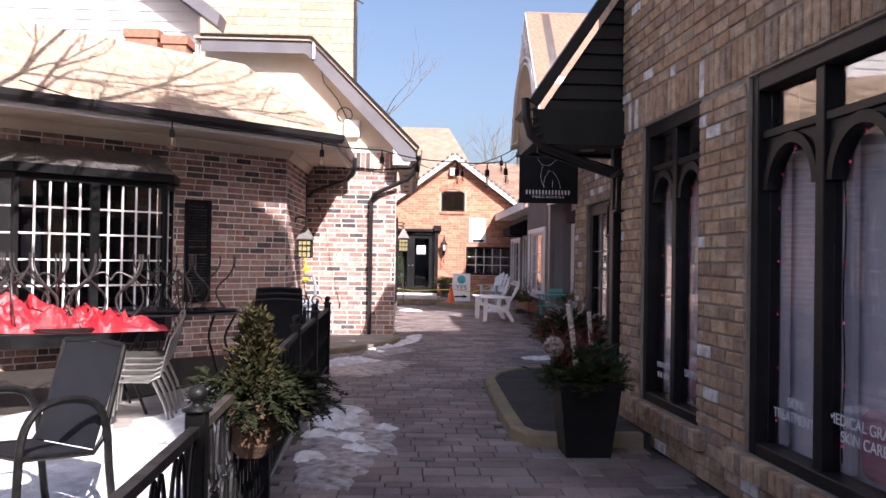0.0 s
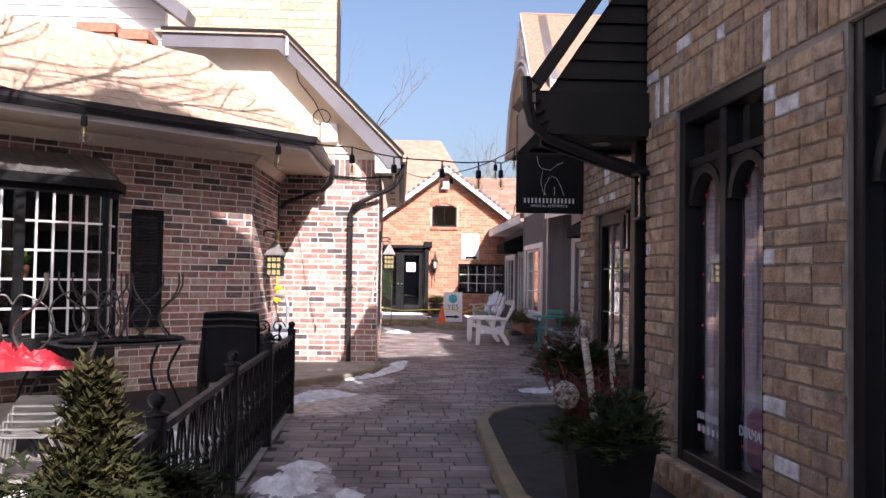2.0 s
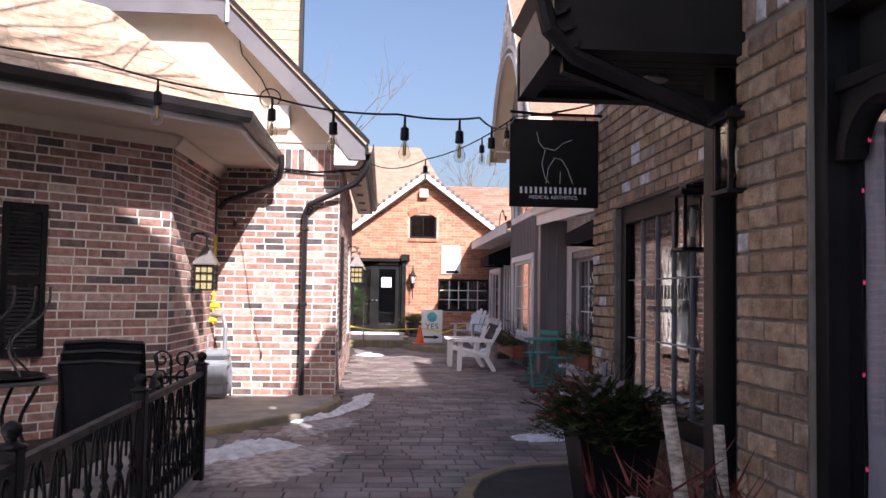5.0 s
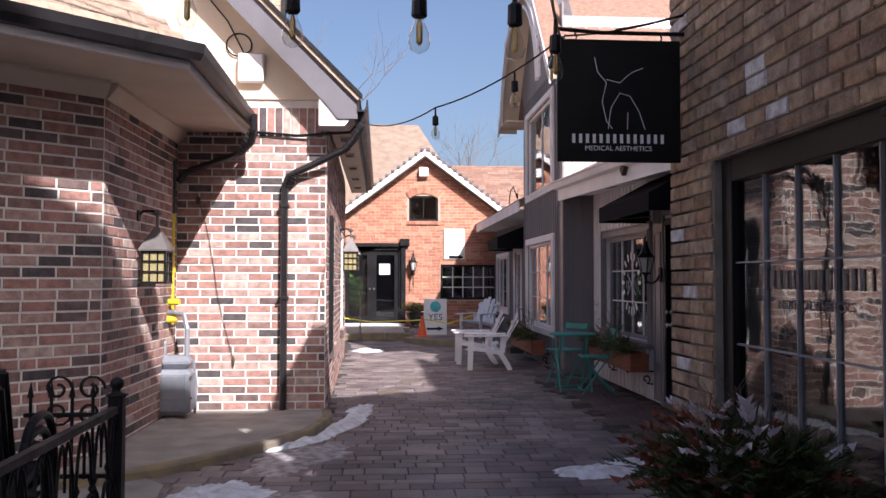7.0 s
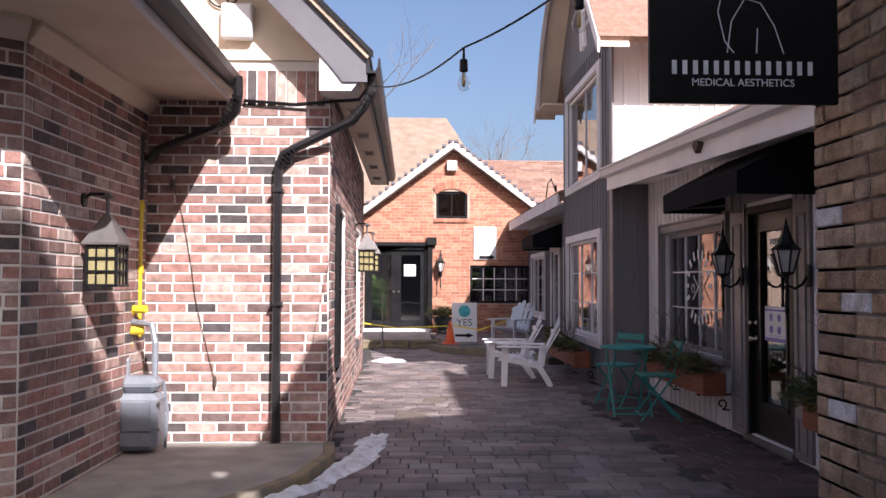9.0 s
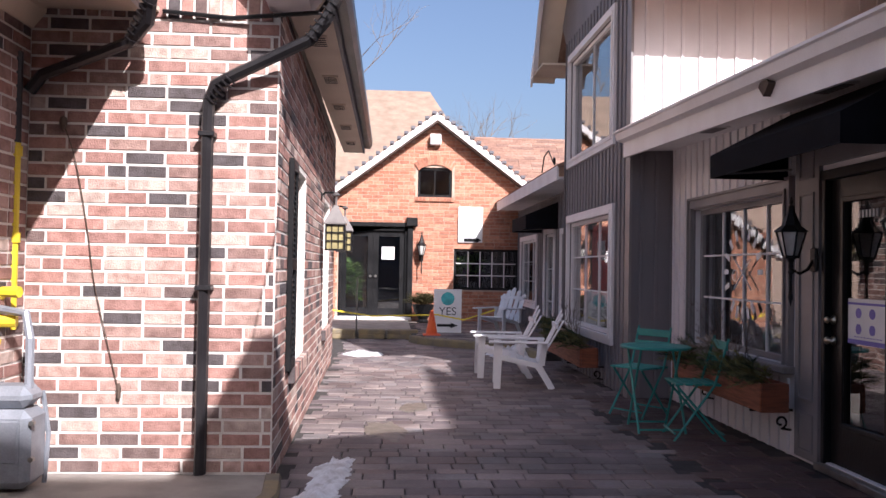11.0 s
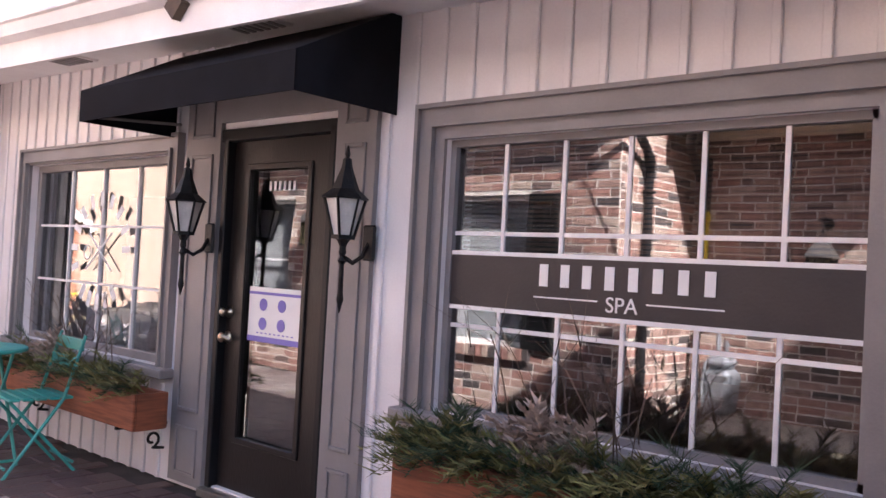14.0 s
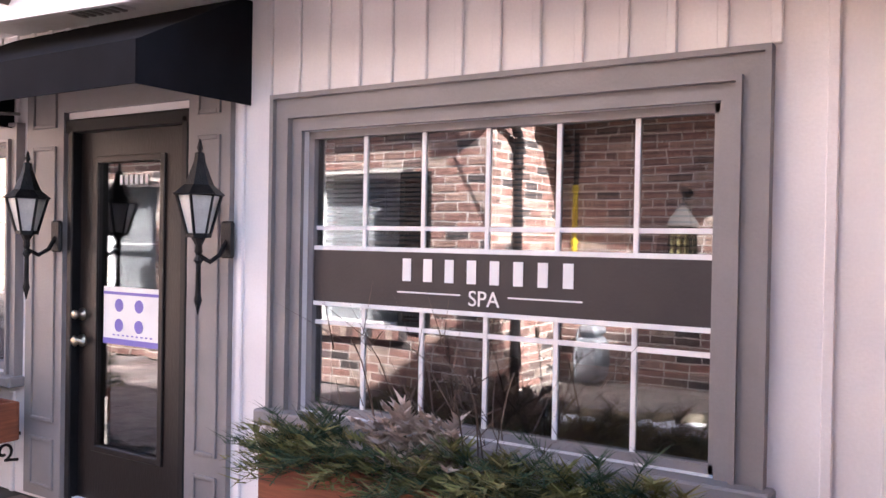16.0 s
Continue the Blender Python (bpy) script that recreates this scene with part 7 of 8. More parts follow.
po = part("poster", box(bm_(), gx0 + 0.03, gx1 + 0.005, 0.05, 0.053, 0.905, 1.205), signw, leaf, "white and violet printed notice")
part("poster_foot", box(bm_(), gx0 + 0.03, gx1 + 0.005, 0.047, 0.0495, 0.905, 0.935), violet, po)
part("poster_head", box(bm_(), gx0 + 0.03, gx1 + 0.005, 0.047, 0.0495, 1.165, 1.18), violet, po)
for k in range(4):
    ob = part("pictogram", lathe(bm_(), [(0.034, 0), (0.034, 0.002)], 16), violet, po)
    ob.matrix_basis = pose(gx0 + 0.16 + 0.16 * (k % 2), 0.0495, 1.11 - 0.105 * (k // 2), 90)
part("poster_text", bars(bm_(), gx0 + 0.1, gx1 - 0.07, 0.95, 0.957, 9, 0.0485), violet, po)
part("unit_print", bars(bm_(), gx0 + 0.14, gx1 - 0.12, 1.74, 1.79, 6, 0.05), signw, leaf, "white letters above the glass")
for z, r in ((1.048, 0.026), (0.906, 0.03)):
    ob = part("knob" if z < 1 else "lock", lathe(bm_(), [(0.034, 0), (0.034, 0.01), (0.012, 0.018), (r * 0.7, 0.035), (r, 0.05), (r * 0.6, 0.064)], 12), brass, leaf, "brass lock" if z > 1 else "brass door knob", smooth=True)
    ob.matrix_basis = pose(a + 0.075, 0.035, z, 90)
part("lever", tube(bm_(), [(a + 0.075, -0.01, 0.906), (a + 0.12, -0.02, 0.911), (a + 0.17, -0.015, 0.901)], 0.011, 6), brass, leaf)
part("threshold", box(bm_(), a - 0.02, b + 0.02, -0.06, 0.12, 0.0, 0.05, 0.006), steel, sd, "worn metal threshold")
room("door_room", M_SP, a - 0.1, b + 0.1, 0.0, 2.2, 1.6, dark)

def coach_lamp(at, label):
    """A black coach lamp: peaked roof, tapered glass body, scroll arm and long tail."""
    t = thing("coach_lamp", at, label, "wall lamp", "black coach lamps")
    part("roof", lathe(bm_(), [(0.115, 0.44), (0.125, 0.445), (0.07, 0.50), (0.05, 0.56), (0.028, 0.63), (0.022, 0.68), (0.008, 0.69), (0.014, 0.71), (0.004, 0.76)], 6, (0, -0.19, 0)), iron, t)
    cage = part("cage", lathe(bm_(), [(0.06, 0.20), (0.062, 0.225), (0.03, 0.19), (0.018, 0.16)], 6, (0, -0.19, 0)), iron, t)
    for k in range(6):
        q = 2 * math.pi * k / 6
        part("bar", rod(bm_(), (0.105 * math.cos(q), -0.19 + 0.105 * math.sin(q), 0.44), (0.055 * math.cos(q), -0.19 + 0.055 * math.sin(q), 0.22), 0.008, seg=4), iron, cage)
    part("glass", lathe(bm_(), [(0.05, 0.225), (0.098, 0.438)], 6, (0, -0.19, 0)), frost, t, "frosted glass sides")
    part("tail", lathe(bm_(), [(0.016, 0.17), (0.02, 0.12), (0.012, 0.1), (0.024, 0.07), (0.012, 0.05), (0.014, -0.12), (0.02, -0.16), (0.01, -0.2), (0.002, -0.24)], 8, (0, -0.19, 0)), iron, t)
    part("arm", tube(bm_(), [(0, -0.19, 0.1), (0, -0.12, 0.06), (0, -0.06, 0.1), (0, -0.02, 0.18), (0, 0.0, 0.2)], 0.014, 6), iron, t)
    part("back_plate", box(bm_(), -0.05, 0.05, -0.025, 0.0, 0.08, 0.30, 0.012), iron, t)
    return t
LAMP = Matrix.Diagonal((0.84, 0.95, 0.77, 1))
coach_lamp(M_SP @ pose(18.0 - 14.79, -0.04, 1.318) @ LAMP, "black coach lamp with frosted glass beside the door")
coach_lamp(M_SP @ pose(18.0 - 13.49, -0.035, 1.318) @ LAMP, "black coach lamp with frosted glass by the spa window")

def awning(m, x0, x1, zt, zf, zv, proj, label, side_cut=0.0):
    """A canvas awning: sloping top, closed cheeks and a hanging valance."""
    t = thing("awning", m, label, "awning", "black canvas awnings")
    part("canopy", prism(bm_(), [(x0, 0, zt), (x0, -proj, zf), (x0, -proj, zf - 0.012), (x0, 0, zt - 0.012)], (x1 - x0, 0, 0)), cloth, t)
    part("valance", box(bm_(), x0, x1, -proj - 0.004, -proj + 0.004, zv, zf), cloth, t)
    for x in (x0, x1 - 0.008):
        part("cheek", prism(bm_(), [(x, 0, zt - 0.01), (x, -proj, zf - 0.01), (x, -proj, zv), (x, 0, zv + side_cut)], (0.008, 0, 0)), cloth, t)
    fr = bm_()
    for x in (x0 + 0.03, x1 - 0.03):
        rod(fr, (x, 0, zv + 0.08), (x, -proj + 0.02, zv + 0.03), 0.01, seg=5)
    rod(fr, (x0 + 0.03, -proj + 0.02, zv + 0.03), (x1 - 0.03, -proj + 0.02, zv + 0.03), 0.01, seg=5)
    part("frame", fr, steel, t)
    return t
awning(M_SP, 18.0 - 15.27, 18.0 - 13.40, 2.58, 2.25, 2.075, 0.62, "black canvas awning over the spa door")
awning(M_L, 3.2, 4.9, 2.6, 2.35, 2.1, 0.6, "black canvas awning over the low shop door")
# fittings on the beam and soffit
fx = tagged(new("beam_fitting", mesh_of("beam_fitting", prism(bm_(), [(3.218, 14.43, 2.535), (3.218, 14.35, 2.61), (3.218, 14.43, 2.685), (3.218, 14.51, 2.61)], (-0.05, 0, 0)), twigm)), "small dark diamond fitting on the white beam", "fitting")
for y in (14.2, 16.2):
    v = thing("soffit_vent", pose(3.5, y, 2.455 + (y - 10.7) * 0.0285, 1.63), "white louvred vent in the spa soffit", "vent")
    part("vent_frame", box(bm_(), -0.09, 0.09, -0.2, 0.2, -0.006, 0.006), white, v)
    for k in range(6):
        part("slat", box(bm_(), -0.07, 0.07, -0.17 + 0.06 * k, -0.14 + 0.06 * k, -0.012, -0.004), greyp, v)

# ---- grey house: windows and fretwork ----
for k, h in enumerate(GR):
    a, b, c, d = h
    casing("white_casing", M_G, a, b, c, d, 0.11, white, "white painted casing of the grey house window", sill=False, steps=((0.0, 0.035), (0.07, 0.05)))
    framed_window("grey_house_window", M_G, a, b, c, d, (3, 2)[k], (3, 1)[k], white, white, "white framed window of the grey house" + (" upstairs" if k else ""), pane_soft if k else pane_lite, frame=0.05, bar=0.008, inset=0.04)
    room("grey_room_%d" % (k + 1), M_G, a - 0.05, b + 0.05, c - 0.1, d + 0.1, 1.3, dark)
bn = tagged(new("red_banner", mesh_of("red_banner", box(bm_(), GR[0][0] + 0.7, GR[0][1] - 0.5, 0.16, 0.17, 0.95, 1.98), redp)), "red printed banner behind the window", "banner"); bn.matrix_basis = M_G
bn = tagged(new("paper_notice", mesh_of("paper_notice", box(bm_(), GR[0][0] + 1.1, GR[0][0] + 1.5, 0.13, 0.135, 1.5, 1.75), signw)), "white paper notice in the window", "notice"); bn.matrix_basis = M_G
window_box(M_G, GR[0][0] + 0.1, GR[0][1] - 0.1, 0.22, 0.45, 41, "wooden window box with greens on the grey house", 170, 30)
fw = thing("fretwork", pose(2.90, GPY, 0), "white sunburst fretwork filling the gable above an arch", "ornament")
ACZ, AR = 4.15, 2.05
for r in (AR, AR - 0.14):
    part("hoop", tube(bm_(), [(0.01, r * math.cos(t), ACZ + r * math.sin(t)) for t in np.linspace(math.radians(8), math.radians(172), 30)], 0.035, 4, flat=0.6), white, fw)
for k in range(25):
    t = math.radians(14 + 152 * k / 24)
    c, s_ = math.cos(t), math.sin(t)
    far = (GPZ - 0.16 - ACZ) / (s_ + GSL * abs(c))
    if far > AR + 0.06:
        part("ray", prism(bm_(), [(0, AR * c - 0.015, ACZ + AR * s_), (0, AR * c + 0.015, ACZ + AR * s_), (0, far * c + 0.035, ACZ + far * s_), (0, far * c - 0.035, ACZ + far * s_)], (0.02, 0, 0)), white, fw)
for k in range(24):
    t = math.radians(14 + 152 * (k + 0.5) / 24)
    far = (GPZ - 0.16 - ACZ) / (math.sin(t) + GSL * abs(math.cos(t)))
    if far > AR + 0.25:
        r = AR + (far - AR) * 0.55
        part("scroll", tube(bm_(), [(0.01, r * math.cos(t) + 0.09 * math.cos(q), ACZ + r * math.sin(t) + 0.09 * math.sin(q)) for q in np.linspace(0, 6.28, 13)], 0.02, 4), white, fw)

# ---- low shop ----
for k, h in enumerate(LH):
    a, b, c, d = h
    casing("low_shop_casing", M_L, a, b, c, d, 0.1, white, "white casing of the low shop", sill=False, steps=((0.0, 0.03),))
    framed_window("low_shop_window" if k != 1 else "low_shop_door", M_L, a, b, c, d, 3 if k != 1 else 1, 3, white, white, "white glazed window of the low shop" if k != 1 else "white glazed door of the low shop", pane, inset=0.04, bar=0.008)
    room("low_room_%d" % (k + 1), M_L, a, b, c, d, 1.2, dark)
coach_lamp(M_L @ pose(6.9, -0.03, 1.6) , "black coach lamp on the low shop front")
window_box(M_L, 5.3, 6.9, 0.2, 0.42, 42, "wooden window box with greens on the low shop", 130, 0)
sc = thing("scroll_ornament", pose(3.3, 22.3, 2.98), "thin dark scroll ornament on the low roof", "ornament")
part("scrollwork", tube(bm_(), [(0, 0.08 * r * math.cos(q), 0.1 + 0.08 * r * math.sin(q)) for q, r in zip(np.linspace(7, 0, 18), np.linspace(0.3, 1, 18))] + [(0, 0.5, 0.35), (0, 0.9, 0.3), (0, 1.1, 0.05)], 0.012, 5), iron, sc)

# ---- loose furniture on the east side ----
def adirondack(at, label):
    """A white garden armchair: fanned back slats, sloping seat, broad arms."""
    c = thing("garden_armchair", at, label, "chair", "white garden armchairs")
    for s in (-1, 1):
        x = s * 0.27
        part("front_leg", prism(bm_(), [(x - 0.012, -0.30, 0), (x - 0.012, -0.22, 0), (x - 0.012, -0.20, 0.52), (x - 0.012, -0.29, 0.52)], (0.025, 0, 0)), plast, c)
        part("seat_rail", prism(bm_(), [(x - s * 0.03 - 0.012, -0.26, 0.33), (x - s * 0.03 - 0.012, -0.26, 0.38), (x - s * 0.03 - 0.012, 0.24, 0.29), (x - s * 0.03 - 0.012, 0.40, 0.02), (x - s * 0.03 - 0.012, 0.38, 0.0), (x - s * 0.03 - 0.012, 0.33, 0.0), (x - s * 0.03 - 0.012, 0.18, 0.24)], (0.024, 0, 0)), plast, c)
        part("arm", box(bm_(), s * 0.30 - 0.06, s * 0.30 + 0.06, -0.36, 0.32, 0.52, 0.545, 0.008), plast, c)
        part("arm_support", prism(bm_(), [(x - 0.012, 0.22, 0.27), (x - 0.012, 0.28, 0.27), (x - 0.012, 0.31, 0.52), (x - 0.012, 0.24, 0.52)], (0.025, 0, 0)), plast, c)
    for k in range(6):
        y = -0.24 + 0.085 * k
        z = 0.385 - (y + 0.26) * 0.22
        part("seat_slat", box(bm_(), -0.25, 0.25, y - 0.036, y + 0.036, z - 0.01, z + 0.012, 0.005), plast, c)
    for k in range(5):
        x = -0.2 + 0.1 * k
        top = 0.90 - 0.09 * abs(k - 2) ** 1.4 * 0.5
        f = 1 + 0.25 * (k - 2) * 0.2
        bm = prism(bm_(), [(x - 0.042, 0.20, 0.28), (x + 0.042, 0.20, 0.28), (x * 1.12 + 0.045, 0.47, top - 0.03), (x * 1.12 + 0.02, 0.48, top), (x * 1.12 - 0.02, 0.48, top), (x * 1.12 - 0.045, 0.47, top - 0.03)], (0, 0.02, 0.008))
        part("back_slat", bm, plast, c)
    for z, y in ((0.40, 0.27), (0.72, 0.40)):
        part("back_rail", box(bm_(), -0.26, 0.26, y, y + 0.03, z - 0.03, z + 0.03, 0.004), plast, c)
    return c
adirondack(pose(2.25, 18.88, 0, 0, 0, -96), "white plastic garden armchair beside the grey house")
adirondack(pose(2.14, 19.8, 0, 0, 0, -92), "white plastic garden armchair in a row by the planters")
adirondack(pose(2.75, 24.5, 0.115, 0, 0, -42), "white plastic garden armchair on the terrace")

bt = thing("bistro_table", pose(3.03, 16.22, 0.0), "round teal metal folding bistro table", "table")
part("tabletop", lathe(bm_(), [(0.295, 0.70), (0.30, 0.705), (0.30, 0.72), (0.29, 0.725)], 28), teal, bt)
for s in (-1, 1):
    part("leg", tube(bm_(), [(s * 0.2, -0.22, 0.0), (s * 0.2, 0.15, 0.70)], 0.011, 6), teal, bt)
    part("leg", tube(bm_(), [(s * 0.17, 0.22, 0.0), (s * 0.17, -0.15, 0.70)], 0.011, 6), teal, bt)
for y, x in ((-0.22, 0.2), (0.22, 0.17)):
    part("foot_bar", tube(bm_(), [(-x, y * 0.9, 0.03), (x, y * 0.9, 0.03)], 0.010, 6), teal, bt)
def folding_chair(at, label):
    c = thing("folding_chair", at, label, "chair", "teal folding chairs")
    for s in (-1, 1):
        part("leg", tube(bm_(), [(s * 0.19, -0.20, 0), (s * 0.19, 0.12, 0.45), (s * 0.19, 0.23, 0.83)], 0.011, 6), teal, c)
        part("leg", tube(bm_(), [(s * 0.165, 0.22, 0), (s * 0.165, -0.18, 0.45)], 0.011, 6), teal, c)
    for k in range(5):
        part("seat_slat", box(bm_(), -0.2, 0.2, -0.19 + 0.076 * k, -0.13 + 0.076 * k, 0.448, 0.466, 0.004), teal, c)
    for z, y in ((0.66, 0.185), (0.77, 0.215)):
        part("back_slat", box(bm_(), -0.2, 0.2, y - 0.008, y + 0.008, z - 0.035, z + 0.035, 0.004), teal, c)
    for y in (-0.19, 0.2):
        part("foot_bar", tube(bm_(), [(-0.18, y, 0.06), (0.18, y, 0.06)], 0.009, 6), teal, c)
    return c
folding_chair(pose(3.11, 16.95, 0, 0, 0, -55), "teal slatted folding chair behind the bistro table")
folding_chair(pose(3.24, 15.87, 0, 0, 0, -95), "teal slatted folding chair before the window box")

# ---- far building: openings and things before it ----
fd = thing("double_door", M_F, "black glazed double door with a white notice", "door")
x0, x1, z0, z1 = 1.72, 3.34, 0.16, 2.32
bm = bm_()
for q in ((x0, x0 + 0.06, z0, z1), (x1 - 0.06, x1, z0, z1), (x0, x1, z1 - 0.09, z1)):
    box(bm, q[0], q[1], 0.02, 0.16, q[2], q[3])
part("door_frame", bm, black, fd)
mid = (x0 + x1) / 2
for a, b in ((x0 + 0.06, mid), (mid, x1 - 0.06)):
    bm = bm_()
    for q in ((a, a + 0.13, z0, z1 - 0.09), (b - 0.13, b, z0, z1 - 0.09), (a + 0.13, b - 0.13, z0, z0 + 0.25), (a + 0.13, b - 0.13, z1 - 0.23, z1 - 0.09)):
        box(bm, q[0] + 0.003, q[1] - 0.003, 0.08, 0.12, q[2], q[3])
    lf = part("door_leaf", bm, black, fd)
    g = part("pane", box(bm_(), a + 0.13, b - 0.13, 0.095, 0.1, z0 + 0.25, z1 - 0.23), pane, lf); g.visible_shadow = False
    part("knob", lathe(bm_(), [(0.03, 0), (0.035, 0.02), (0.02, 0.05)], 10, (0, 0, 0)), steel, lf).matrix_basis = pose(mid + (0.06 if a == mid else -0.06), 0.08, 1.15, 90)
part("notice", box(bm_(), mid + 0.2, mid + 0.5, 0.07, 0.075, 1.55, 1.85), signw, fd, "white paper notice")
part("header", box(bm_(), x0 - 0.1, x1 + 0.12, -0.06, 0.0, z1, z1 + 0.10, 0.01), black, fd)
part("closer_box", box(bm_(), x1 - 0.04, x1 + 0.22, -0.14, 0.0, z1 + 0.02, z1 + 0.22, 0.01), black, fd)
part("pilaster", box(bm_(), x1 + 0.0, x1 + 0.12, -0.06, 0.0, z0, z1), black, fd)
part("step", box(bm_(), x0 - 0.05, x1 + 0.1, -0.35, 0.1, z0 - 0.02, z0 + 0.05, 0.01), white, fd, "white doorstep")
for a, b, c, d, q, rws, nm in ((4.43, 5.98, 0.86, 1.83, 5, 3, "window_far_wide"), (3.55, 4.36, 3.04, 3.74, 2, 1, "window_far_small")):
    framed_window(nm, M_F, a, b, c, d, q, rws, black, white if rws > 1 else black, "black framed window with slim bars in the far wall", pane, bar=0.012, inset=0.06, frame=0.06)
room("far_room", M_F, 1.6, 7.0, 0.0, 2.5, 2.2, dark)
room("far_attic", M_F, 3.4, 4.5, 2.9, 3.85, 1.5, dark)
bm = bm_()
for k in range(13):
    t = math.radians(122 - 64 * k / 12)
    m = pose(3.955 + 0.78 * math.cos(t), -0.012, 2.99 + 0.92 * math.sin(t), 0, 90 - math.degrees(t), 0)
    bmesh.ops.create_cube(bm, size=1, matrix=m @ Matrix.Diagonal((0.066, 0.05, 0.2, 1)))
for k in range(11):
    box(bm, 3.5 + 0.083 * k, 3.57 + 0.083 * k, -0.05, 0.05, 2.94, 3.035)
o = new("brick_arch", mesh_of("brick_arch", bm, brick_org[1])); o.matrix_basis = M_F
tagged(o, "orange brick arch and sill of the attic window", "arch", kind="structure")
ws = thing("wall_sign", M_F, "white wall sign with a black arrow on the far wall", "sign")
part("board", box(bm_(), 4.52, 5.10, -0.05, -0.012, 1.98, 2.825, 0.006), signw, ws)
ar = bm_(); box(ar, 4.66, 4.94, -0.056, -0.05, 2.0, 2.08); prism(ar, [(4.94, -0.056, 1.97), (5.07, -0.056, 2.04), (4.94, -0.056, 2.11)], (0, 0.006, 0))
part("arrow", ar, signk, ws, "black arrow")
part("print", bars(bm_(), 4.72, 5.0, 2.52, 2.58, 5, -0.056), mat("pale_print", (0.55, 0.6, 0.62)), ws)
fl = tagged(new("floodlight", mesh_of("floodlight", box(bm_(), 3.82, 4.08, -0.16, -0.012, 4.26, 4.52, 0.02), plast)), "white floodlight box under the far gable", "floodlight"); fl.matrix_basis = M_F
coach_lamp(M_F @ pose(3.66, -0.02, 1.45), "black coach lamp beside the double door")
ys = thing("sandwich_board", pose(1.87, 25.6, 0.115, 0, 0, -4), "white pavement sign reading YES with a black arrow", "sign")
for s in (-1, 1):
    part("panel", prism(bm_(), [(-0.27, s * 0.2, 0.0), (0.27, s * 0.2, 0.0), (0.27, s * 0.02, 0.84), (-0.27, s * 0.02, 0.84)], (0, 0.018, 0)), signw, ys)
tilt = pose(0, -0.2, 0, -12.1, 0, 0)
lettering("YES", 0.22, mat("print_grey", (0.12, 0.13, 0.14)), ys, tilt @ pose(0, -0.006, 0.35), label="dark grey capital letters")
ob = part("roundel", lathe(bm_(), [(0.13, 0), (0.13, 0.003)], 24), tealp, ys, "teal round mark"); ob.matrix_basis = tilt @ pose(0, -0.004, 0.67, 90)
ar = bm_(); box(ar, -0.2, 0.06, -0.008, -0.003, 0.12, 0.17); prism(ar, [(0.06, -0.008, 0.09), (0.2, -0.008, 0.145), (0.06, -0.008, 0.2)], (0, 0.005, 0))
part("arrow", ar, signk, ys, "black arrow").matrix_basis = tilt
co = thing("traffic_cone", pose(1.52, 24.75, 0.115), "small orange traffic cone on the terrace edge", "traffic cone")
part("cone_body", lathe(bm_(), [(0.12, 0.03), (0.11, 0.035), (0.025, 0.46), (0.018, 0.47)], 18), orange, co)
part("base", box(bm_(), -0.16, 0.16, -0.16, 0.16, 0, 0.03, 0.01), orange, co)
rp = thing("barrier_rope", pose(0, 0, 0), "yellow barrier tape strung across the terrace", "rope")
part("tape", tube(bm_(), [(-0.6, 25.6, 0.55), (0.4, 25.4, 0.42), (1.62, 24.75, 0.5), (2.1, 24.6, 0.42), (2.65, 24.4, 0.62)], 0.018, 4, flat=0.2), yellow, rp)
for (x, y, z) in ((0.1, 25.5, 0.16),):
    part("stake", rod(bm_(), (x, y, z), (x, y, z + 1.0), 0.018), steel, rp)
for (x, y, r, h, lab) in ((1.5, 28.35, 0.22, 0.42, "black urn with yellowish grass by the double door"),):
    u = thing("urn_planter", pose(x, y, 0.116), lab, "planter")
    part("urn", lathe(bm_(), [(0.13, 0), (0.15, 0.03), (0.1, 0.08), (0.2, 0.25), (0.26, h), (0.22, h), (0.18, h - 0.06)], 16), plm, u)
    part("grass", bush(random.Random(8), 200, lambda r_: Vector((r_.gauss(0, 0.1), r_.gauss(0, 0.1), h)), lambda p: Vector((p.x * 3, p.y * 3, 0.8)), 0.3, needles=6), needle_dry, u)
ip = thing("house_plant", M_F @ pose(1.98, 0.45, 0.9), "green fern hanging inside the glass door", "plant")
part("leaves", bush(random.Random(9), 120, lambda r_: Vector((r_.gauss(0, 0.1), r_.gauss(0, 0.05), r_.uniform(-0.2, 0.5))), lambda p: Vector((p.x * 3, -0.2, 0.2)), 0.25, needles=7, width=0.03), leafm, ip)
ip = thing("house_plant", M_F @ pose(4.85, 0.35, 1.4), "green plant inside the wide window", "plant")
part("leaves", bush(random.Random(10), 90, lambda r_: Vector((r_.gauss(0, 0.12), r_.gauss(0, 0.05), r_.uniform(-0.2, 0.25))), lambda p: Vector((p.x * 3, -0.2, 0.2)), 0.2, needles=7, width=0.03), leafm, ip)
for (x, y, w) in ((-0.9, 25.4, 0.5), (-0.35, 25.38, 0.45), (0.15, 25.42, 0.52), (0.7, 25.4, 0.6)):
    for z, h in ((0.0, 0.09), (0.095, 0.075)):
        st = tagged(new("step_stone", mesh_of("step_stone", box(bm_(), x, x + w - 0.015, y - 0.14, y + 0.12, z - 0.012, z + h, 0.015), kerbm)), "rough yellow-grey stone of the low step", "stone", "step stones")

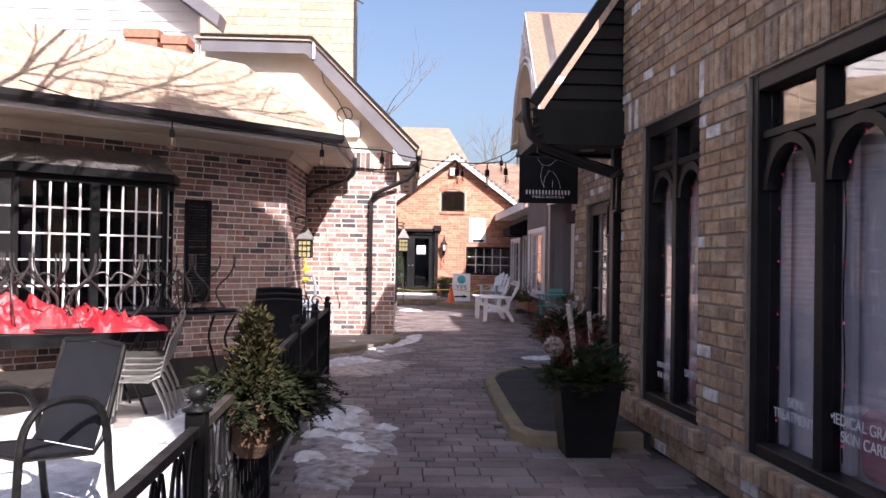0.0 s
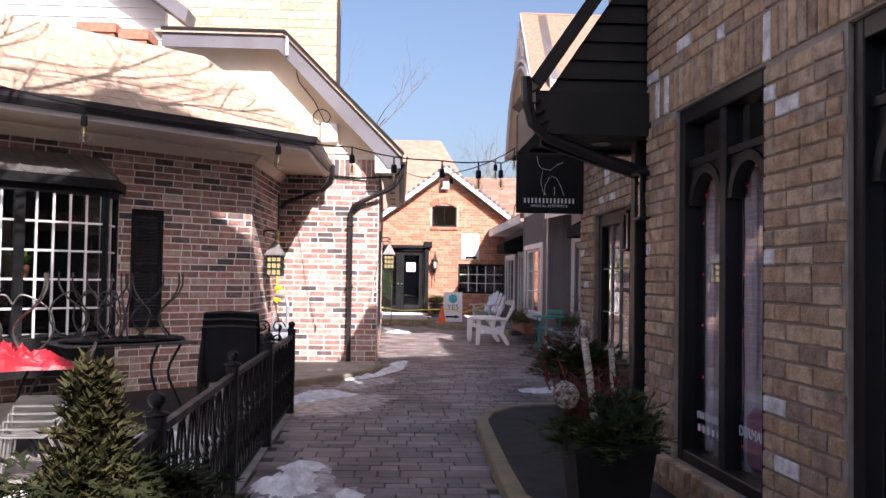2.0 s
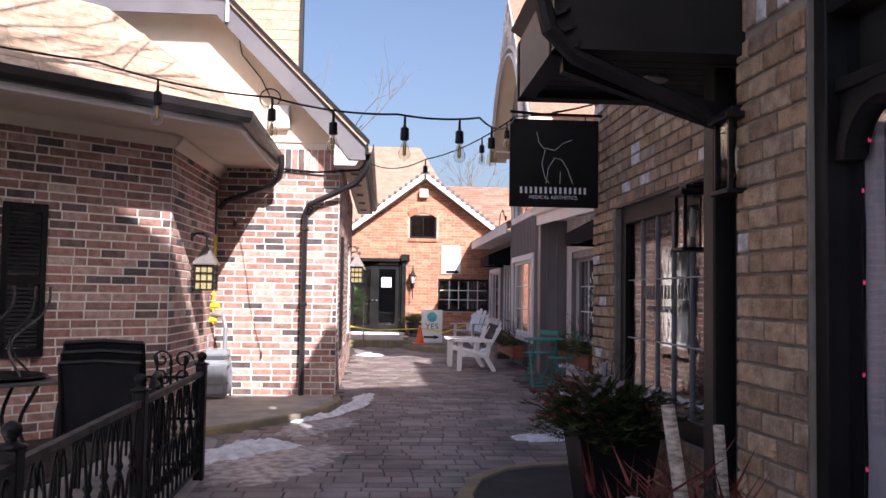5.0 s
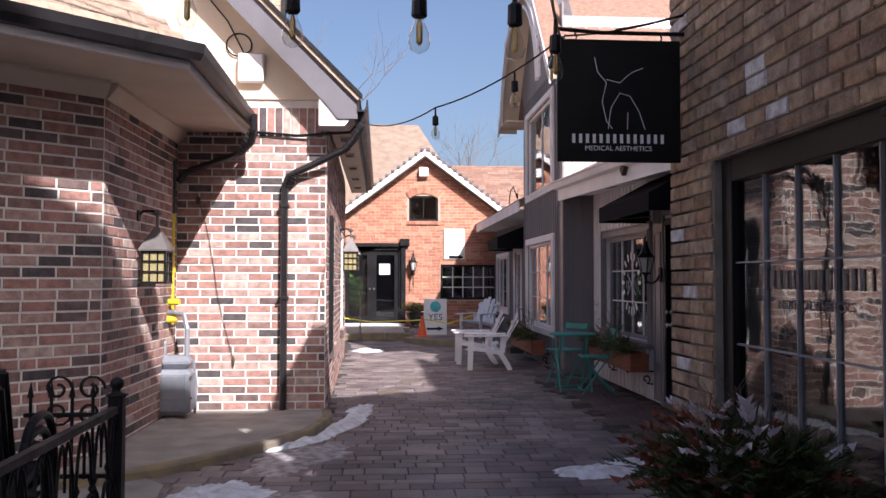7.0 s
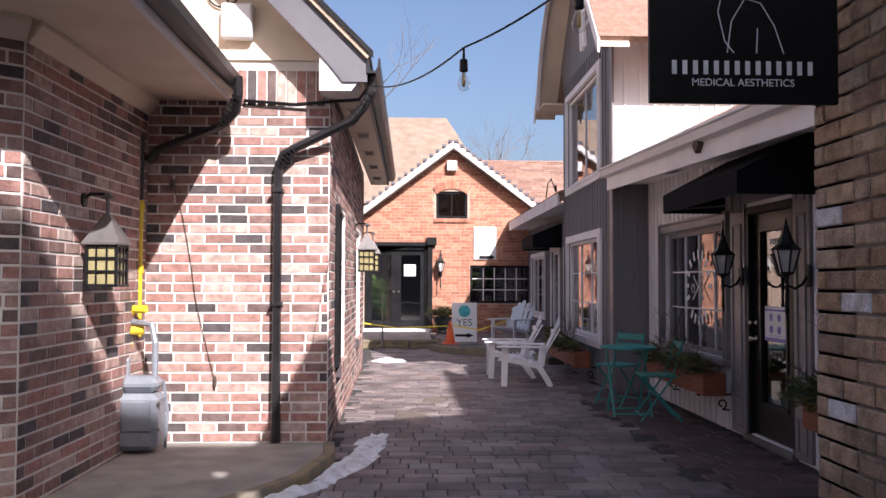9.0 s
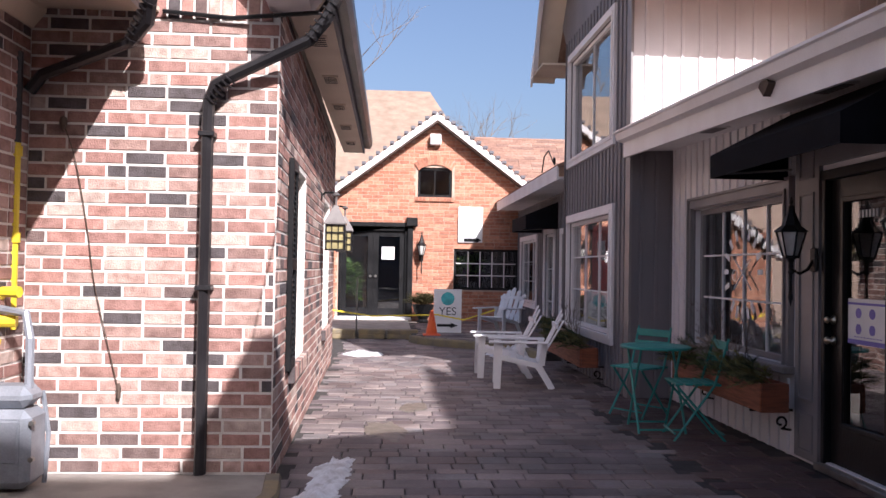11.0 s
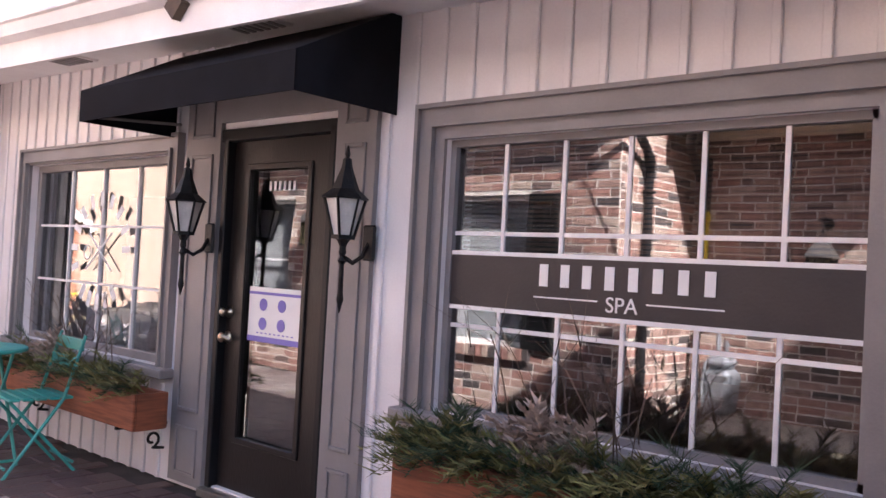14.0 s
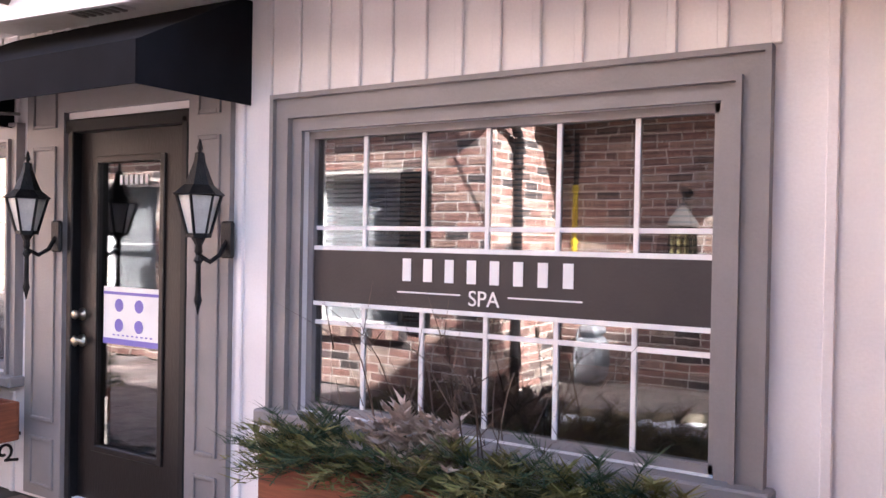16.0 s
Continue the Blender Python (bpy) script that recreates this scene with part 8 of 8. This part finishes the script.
# bare trees beyond the roofs
def bare_tree(x, y, h, seed):
    t = thing("bare_tree", pose(x, y, 0), "leafless tree beyond the roofs", "tree", "far bare trees")
    rng = random.Random(seed)
    part("trunk", tube(bm_(), [(0, 0, 0), (0.1, 0, h * 0.3), (0, 0.1, h * 0.6)], 0.2, 7, 0.1), bark, t)
    bm = bm_()
    for k in range(11):
        a = rng.uniform(0, 6.28)
        limb(bm, Vector((0, 0.05, h * rng.uniform(0.35, 0.6))), Vector((math.cos(a) * 0.8, math.sin(a) * 0.8, rng.uniform(0.4, 1.2))).normalized(), h * 0.42, 0.05, 3, rng, 0.45)
    part("crown", bm, bark, t)
bare_tree(-2.6, 44, 11.0, 3)
bare_tree(-5.5, 50, 11, 5)
bare_tree(5.5, 60, 10.0, 7)

# ---- single bricks, paving blocks and stones ----
lay(wall_s, "brick", "bricks", courses(len_s, 0.062, 2.89, []) , brick_red, 0.005, lambda x, z: True, 290)
lay(wall_s, "soldier_brick", "soldier_bricks", SOLD, brick_red, 0.010, lambda x, z: True, 40)
lay(wall_c, "brick", "bricks", courses(len_c, 0.0, 3.0, []), brick_red, 0.005, lambda x, z: z > 0.3, 280)
lay(wall_a, "brick", "bricks", courses(len_a, 0.0, 3.0, [(BAY[0], BAY[1], 0.3, 2.5)]), brick_red, 0.005, lambda x, z: x > AL - 1.25, 290)
lay(wall_e, "brick", "bricks", courses(len_e, 0.0, 3.05, [(a, b, c - 0.12, d) for a, b, c, d in EW]), brick_red, 0.005, lambda x, z: x < 1.0 or (2.15 < x < 3.4), 290)
cells1 = courses(len_1, 0.0, 2.43, [(a - (0.19 if 0 else 0), b, c, d) for a, b, c, d in holes1] + [(a - 0.18, b + 0.18, 0.19, 0.31) for a, b in W1], 0.086, 0.225, 0.012) + courses(len_1, 2.69, 4.2, [], 0.086, 0.225, 0.012)
lay(wall_1, "brick", "bricks", cells1, brick_yel, 0.012, lambda x, z: (x < 0.52 or 1.68 < x < 2.37) and 0.3 < z < 3.6, 290)
lay(wall_1, "soldier_brick", "soldier_bricks", [(0.04 + 0.083 * i, 2.56, 0.071, 0.235, 1) for i in range(int(len_1 / 0.083))], brick_yel, 0.012, lambda x, z: x < 4.2, 60)
lay(wall_2, "brick", "bricks", courses(len_2, 0.085, 3.8, [(0.68, 2.6, 0.5, 2.06), (2.95, 3.8, 0, 2.1)], 0.086, 0.225, 0.012), brick_yel, 0.012, lambda x, z: x < 2.6, 290)
lay(wall_2n, "brick", "bricks", courses(len_2n, 0.0, 3.8, [], 0.086, 0.225, 0.012), brick_yel, 0.012, lambda x, z: x > len_2n - 0.3, 60)
lay(far_w, "brick", "bricks", courses(len_f, 0.0, 2.4, [H(FH[0], 0.02), FH[1]], 0.083, 0.24, 0.010), brick_org, 0.008, lambda x, z: 3.4 < x < 4.6, 280)
lay(far_g, "brick", "bricks", courses(len_f, 2.4, 5.0, [(3.5, 4.42, 2.94, 3.86)], 0.083, 0.24, 0.010, inside=lambda x, z: z < gt(x) - 0.06), brick_org, 0.008, lambda x, z: False)
# paving
UP = Matrix(((1, 0, 0, 0), (0, 0, 1, 0), (0, -1, 0, -0.012), (0, 0, 0, 1)))
def left_edge(y):
    if y < 9.7: return -0.52 - 0.02 * y
    if y < 11.3: return -1.5
    if y < 14.1: return np.interp(y, [11.3, 11.7, 12.6, 13.6, 14.1], [-1.5, -0.95, -0.3, 0.1, 0.1])
    return 0.0
def on_lane(x, y):
    if x < left_edge(y): return False
    if 5.9 < y < 9.98 and x > np.interp(y, [5.9, 6.2, 8.9, 9.36, 9.7, 9.95], [1.2, 1.1, 1.13, 1.25, 1.5, 2.3]): return False
    if y < 6.75: return x < 2.0 + 0.048 * (6.75 - y)
    if y < 18.0: return x < 2.78
    if y > 21.6: return x < 3.05 and (x < 1.16 or y < np.interp(x, [1.16, 1.3, 1.75, 2.4, 2.9, 3.05], [24.6, 24.2, 23.75, 23.2, 22.5, 21.6])) and not (x < 1.2 and y > 25.2)
    return x < 3.3
def pave_cells(x0, y0, x1, y1, inside, seed):
    rng, out, y, row = random.Random(seed), [], y0, 0
    while y < y1:
        h = (0.165, 0.115, 0.165, 0.21)[row % 4]
        x = x0 - rng.uniform(0, 0.2)
        while x < x1:
            w = rng.choice((0.16, 0.21, 0.21, 0.27, 0.32))
            if inside(x + w / 2, y + h / 2):
                out.append((x + w / 2, y + h / 2, w - 0.008, h - 0.008, 0))
            x += w
        y, row = y + h, row + 1
    return out
lay(lane, "paving_block", "paving_blocks", pave_cells(-1.6, 2.0, 3.35, 29.0, on_lane, 5), paver, 0.012, lambda x, y: 11.6 < y < 16.5 and x > -0.2, 290, UP)
lay(lane, "dark_paving_block", "dark_paving_blocks", pave_cells(2.8, 10.95, 3.74, 17.97, lambda x, y: 2.86 < x < 3.66, 9), paver_red, 0.012, lambda x, y: 13 < y < 17.9, 150, UP)
lay(lane, "terrace_block", "terrace_blocks", pave_cells(1.2, 22.0, 3.6, 28.9, lambda x, y: x > 1.3 and y > np.interp(x, [1.16, 1.3, 1.75, 2.4, 2.9, 3.05], [24.9, 24.5, 24.0, 23.45, 22.8, 22.0]), 10), paver, 0.010, lambda x, y: False, 0, Matrix.Translation((0, 0, 0.127)) @ UP)
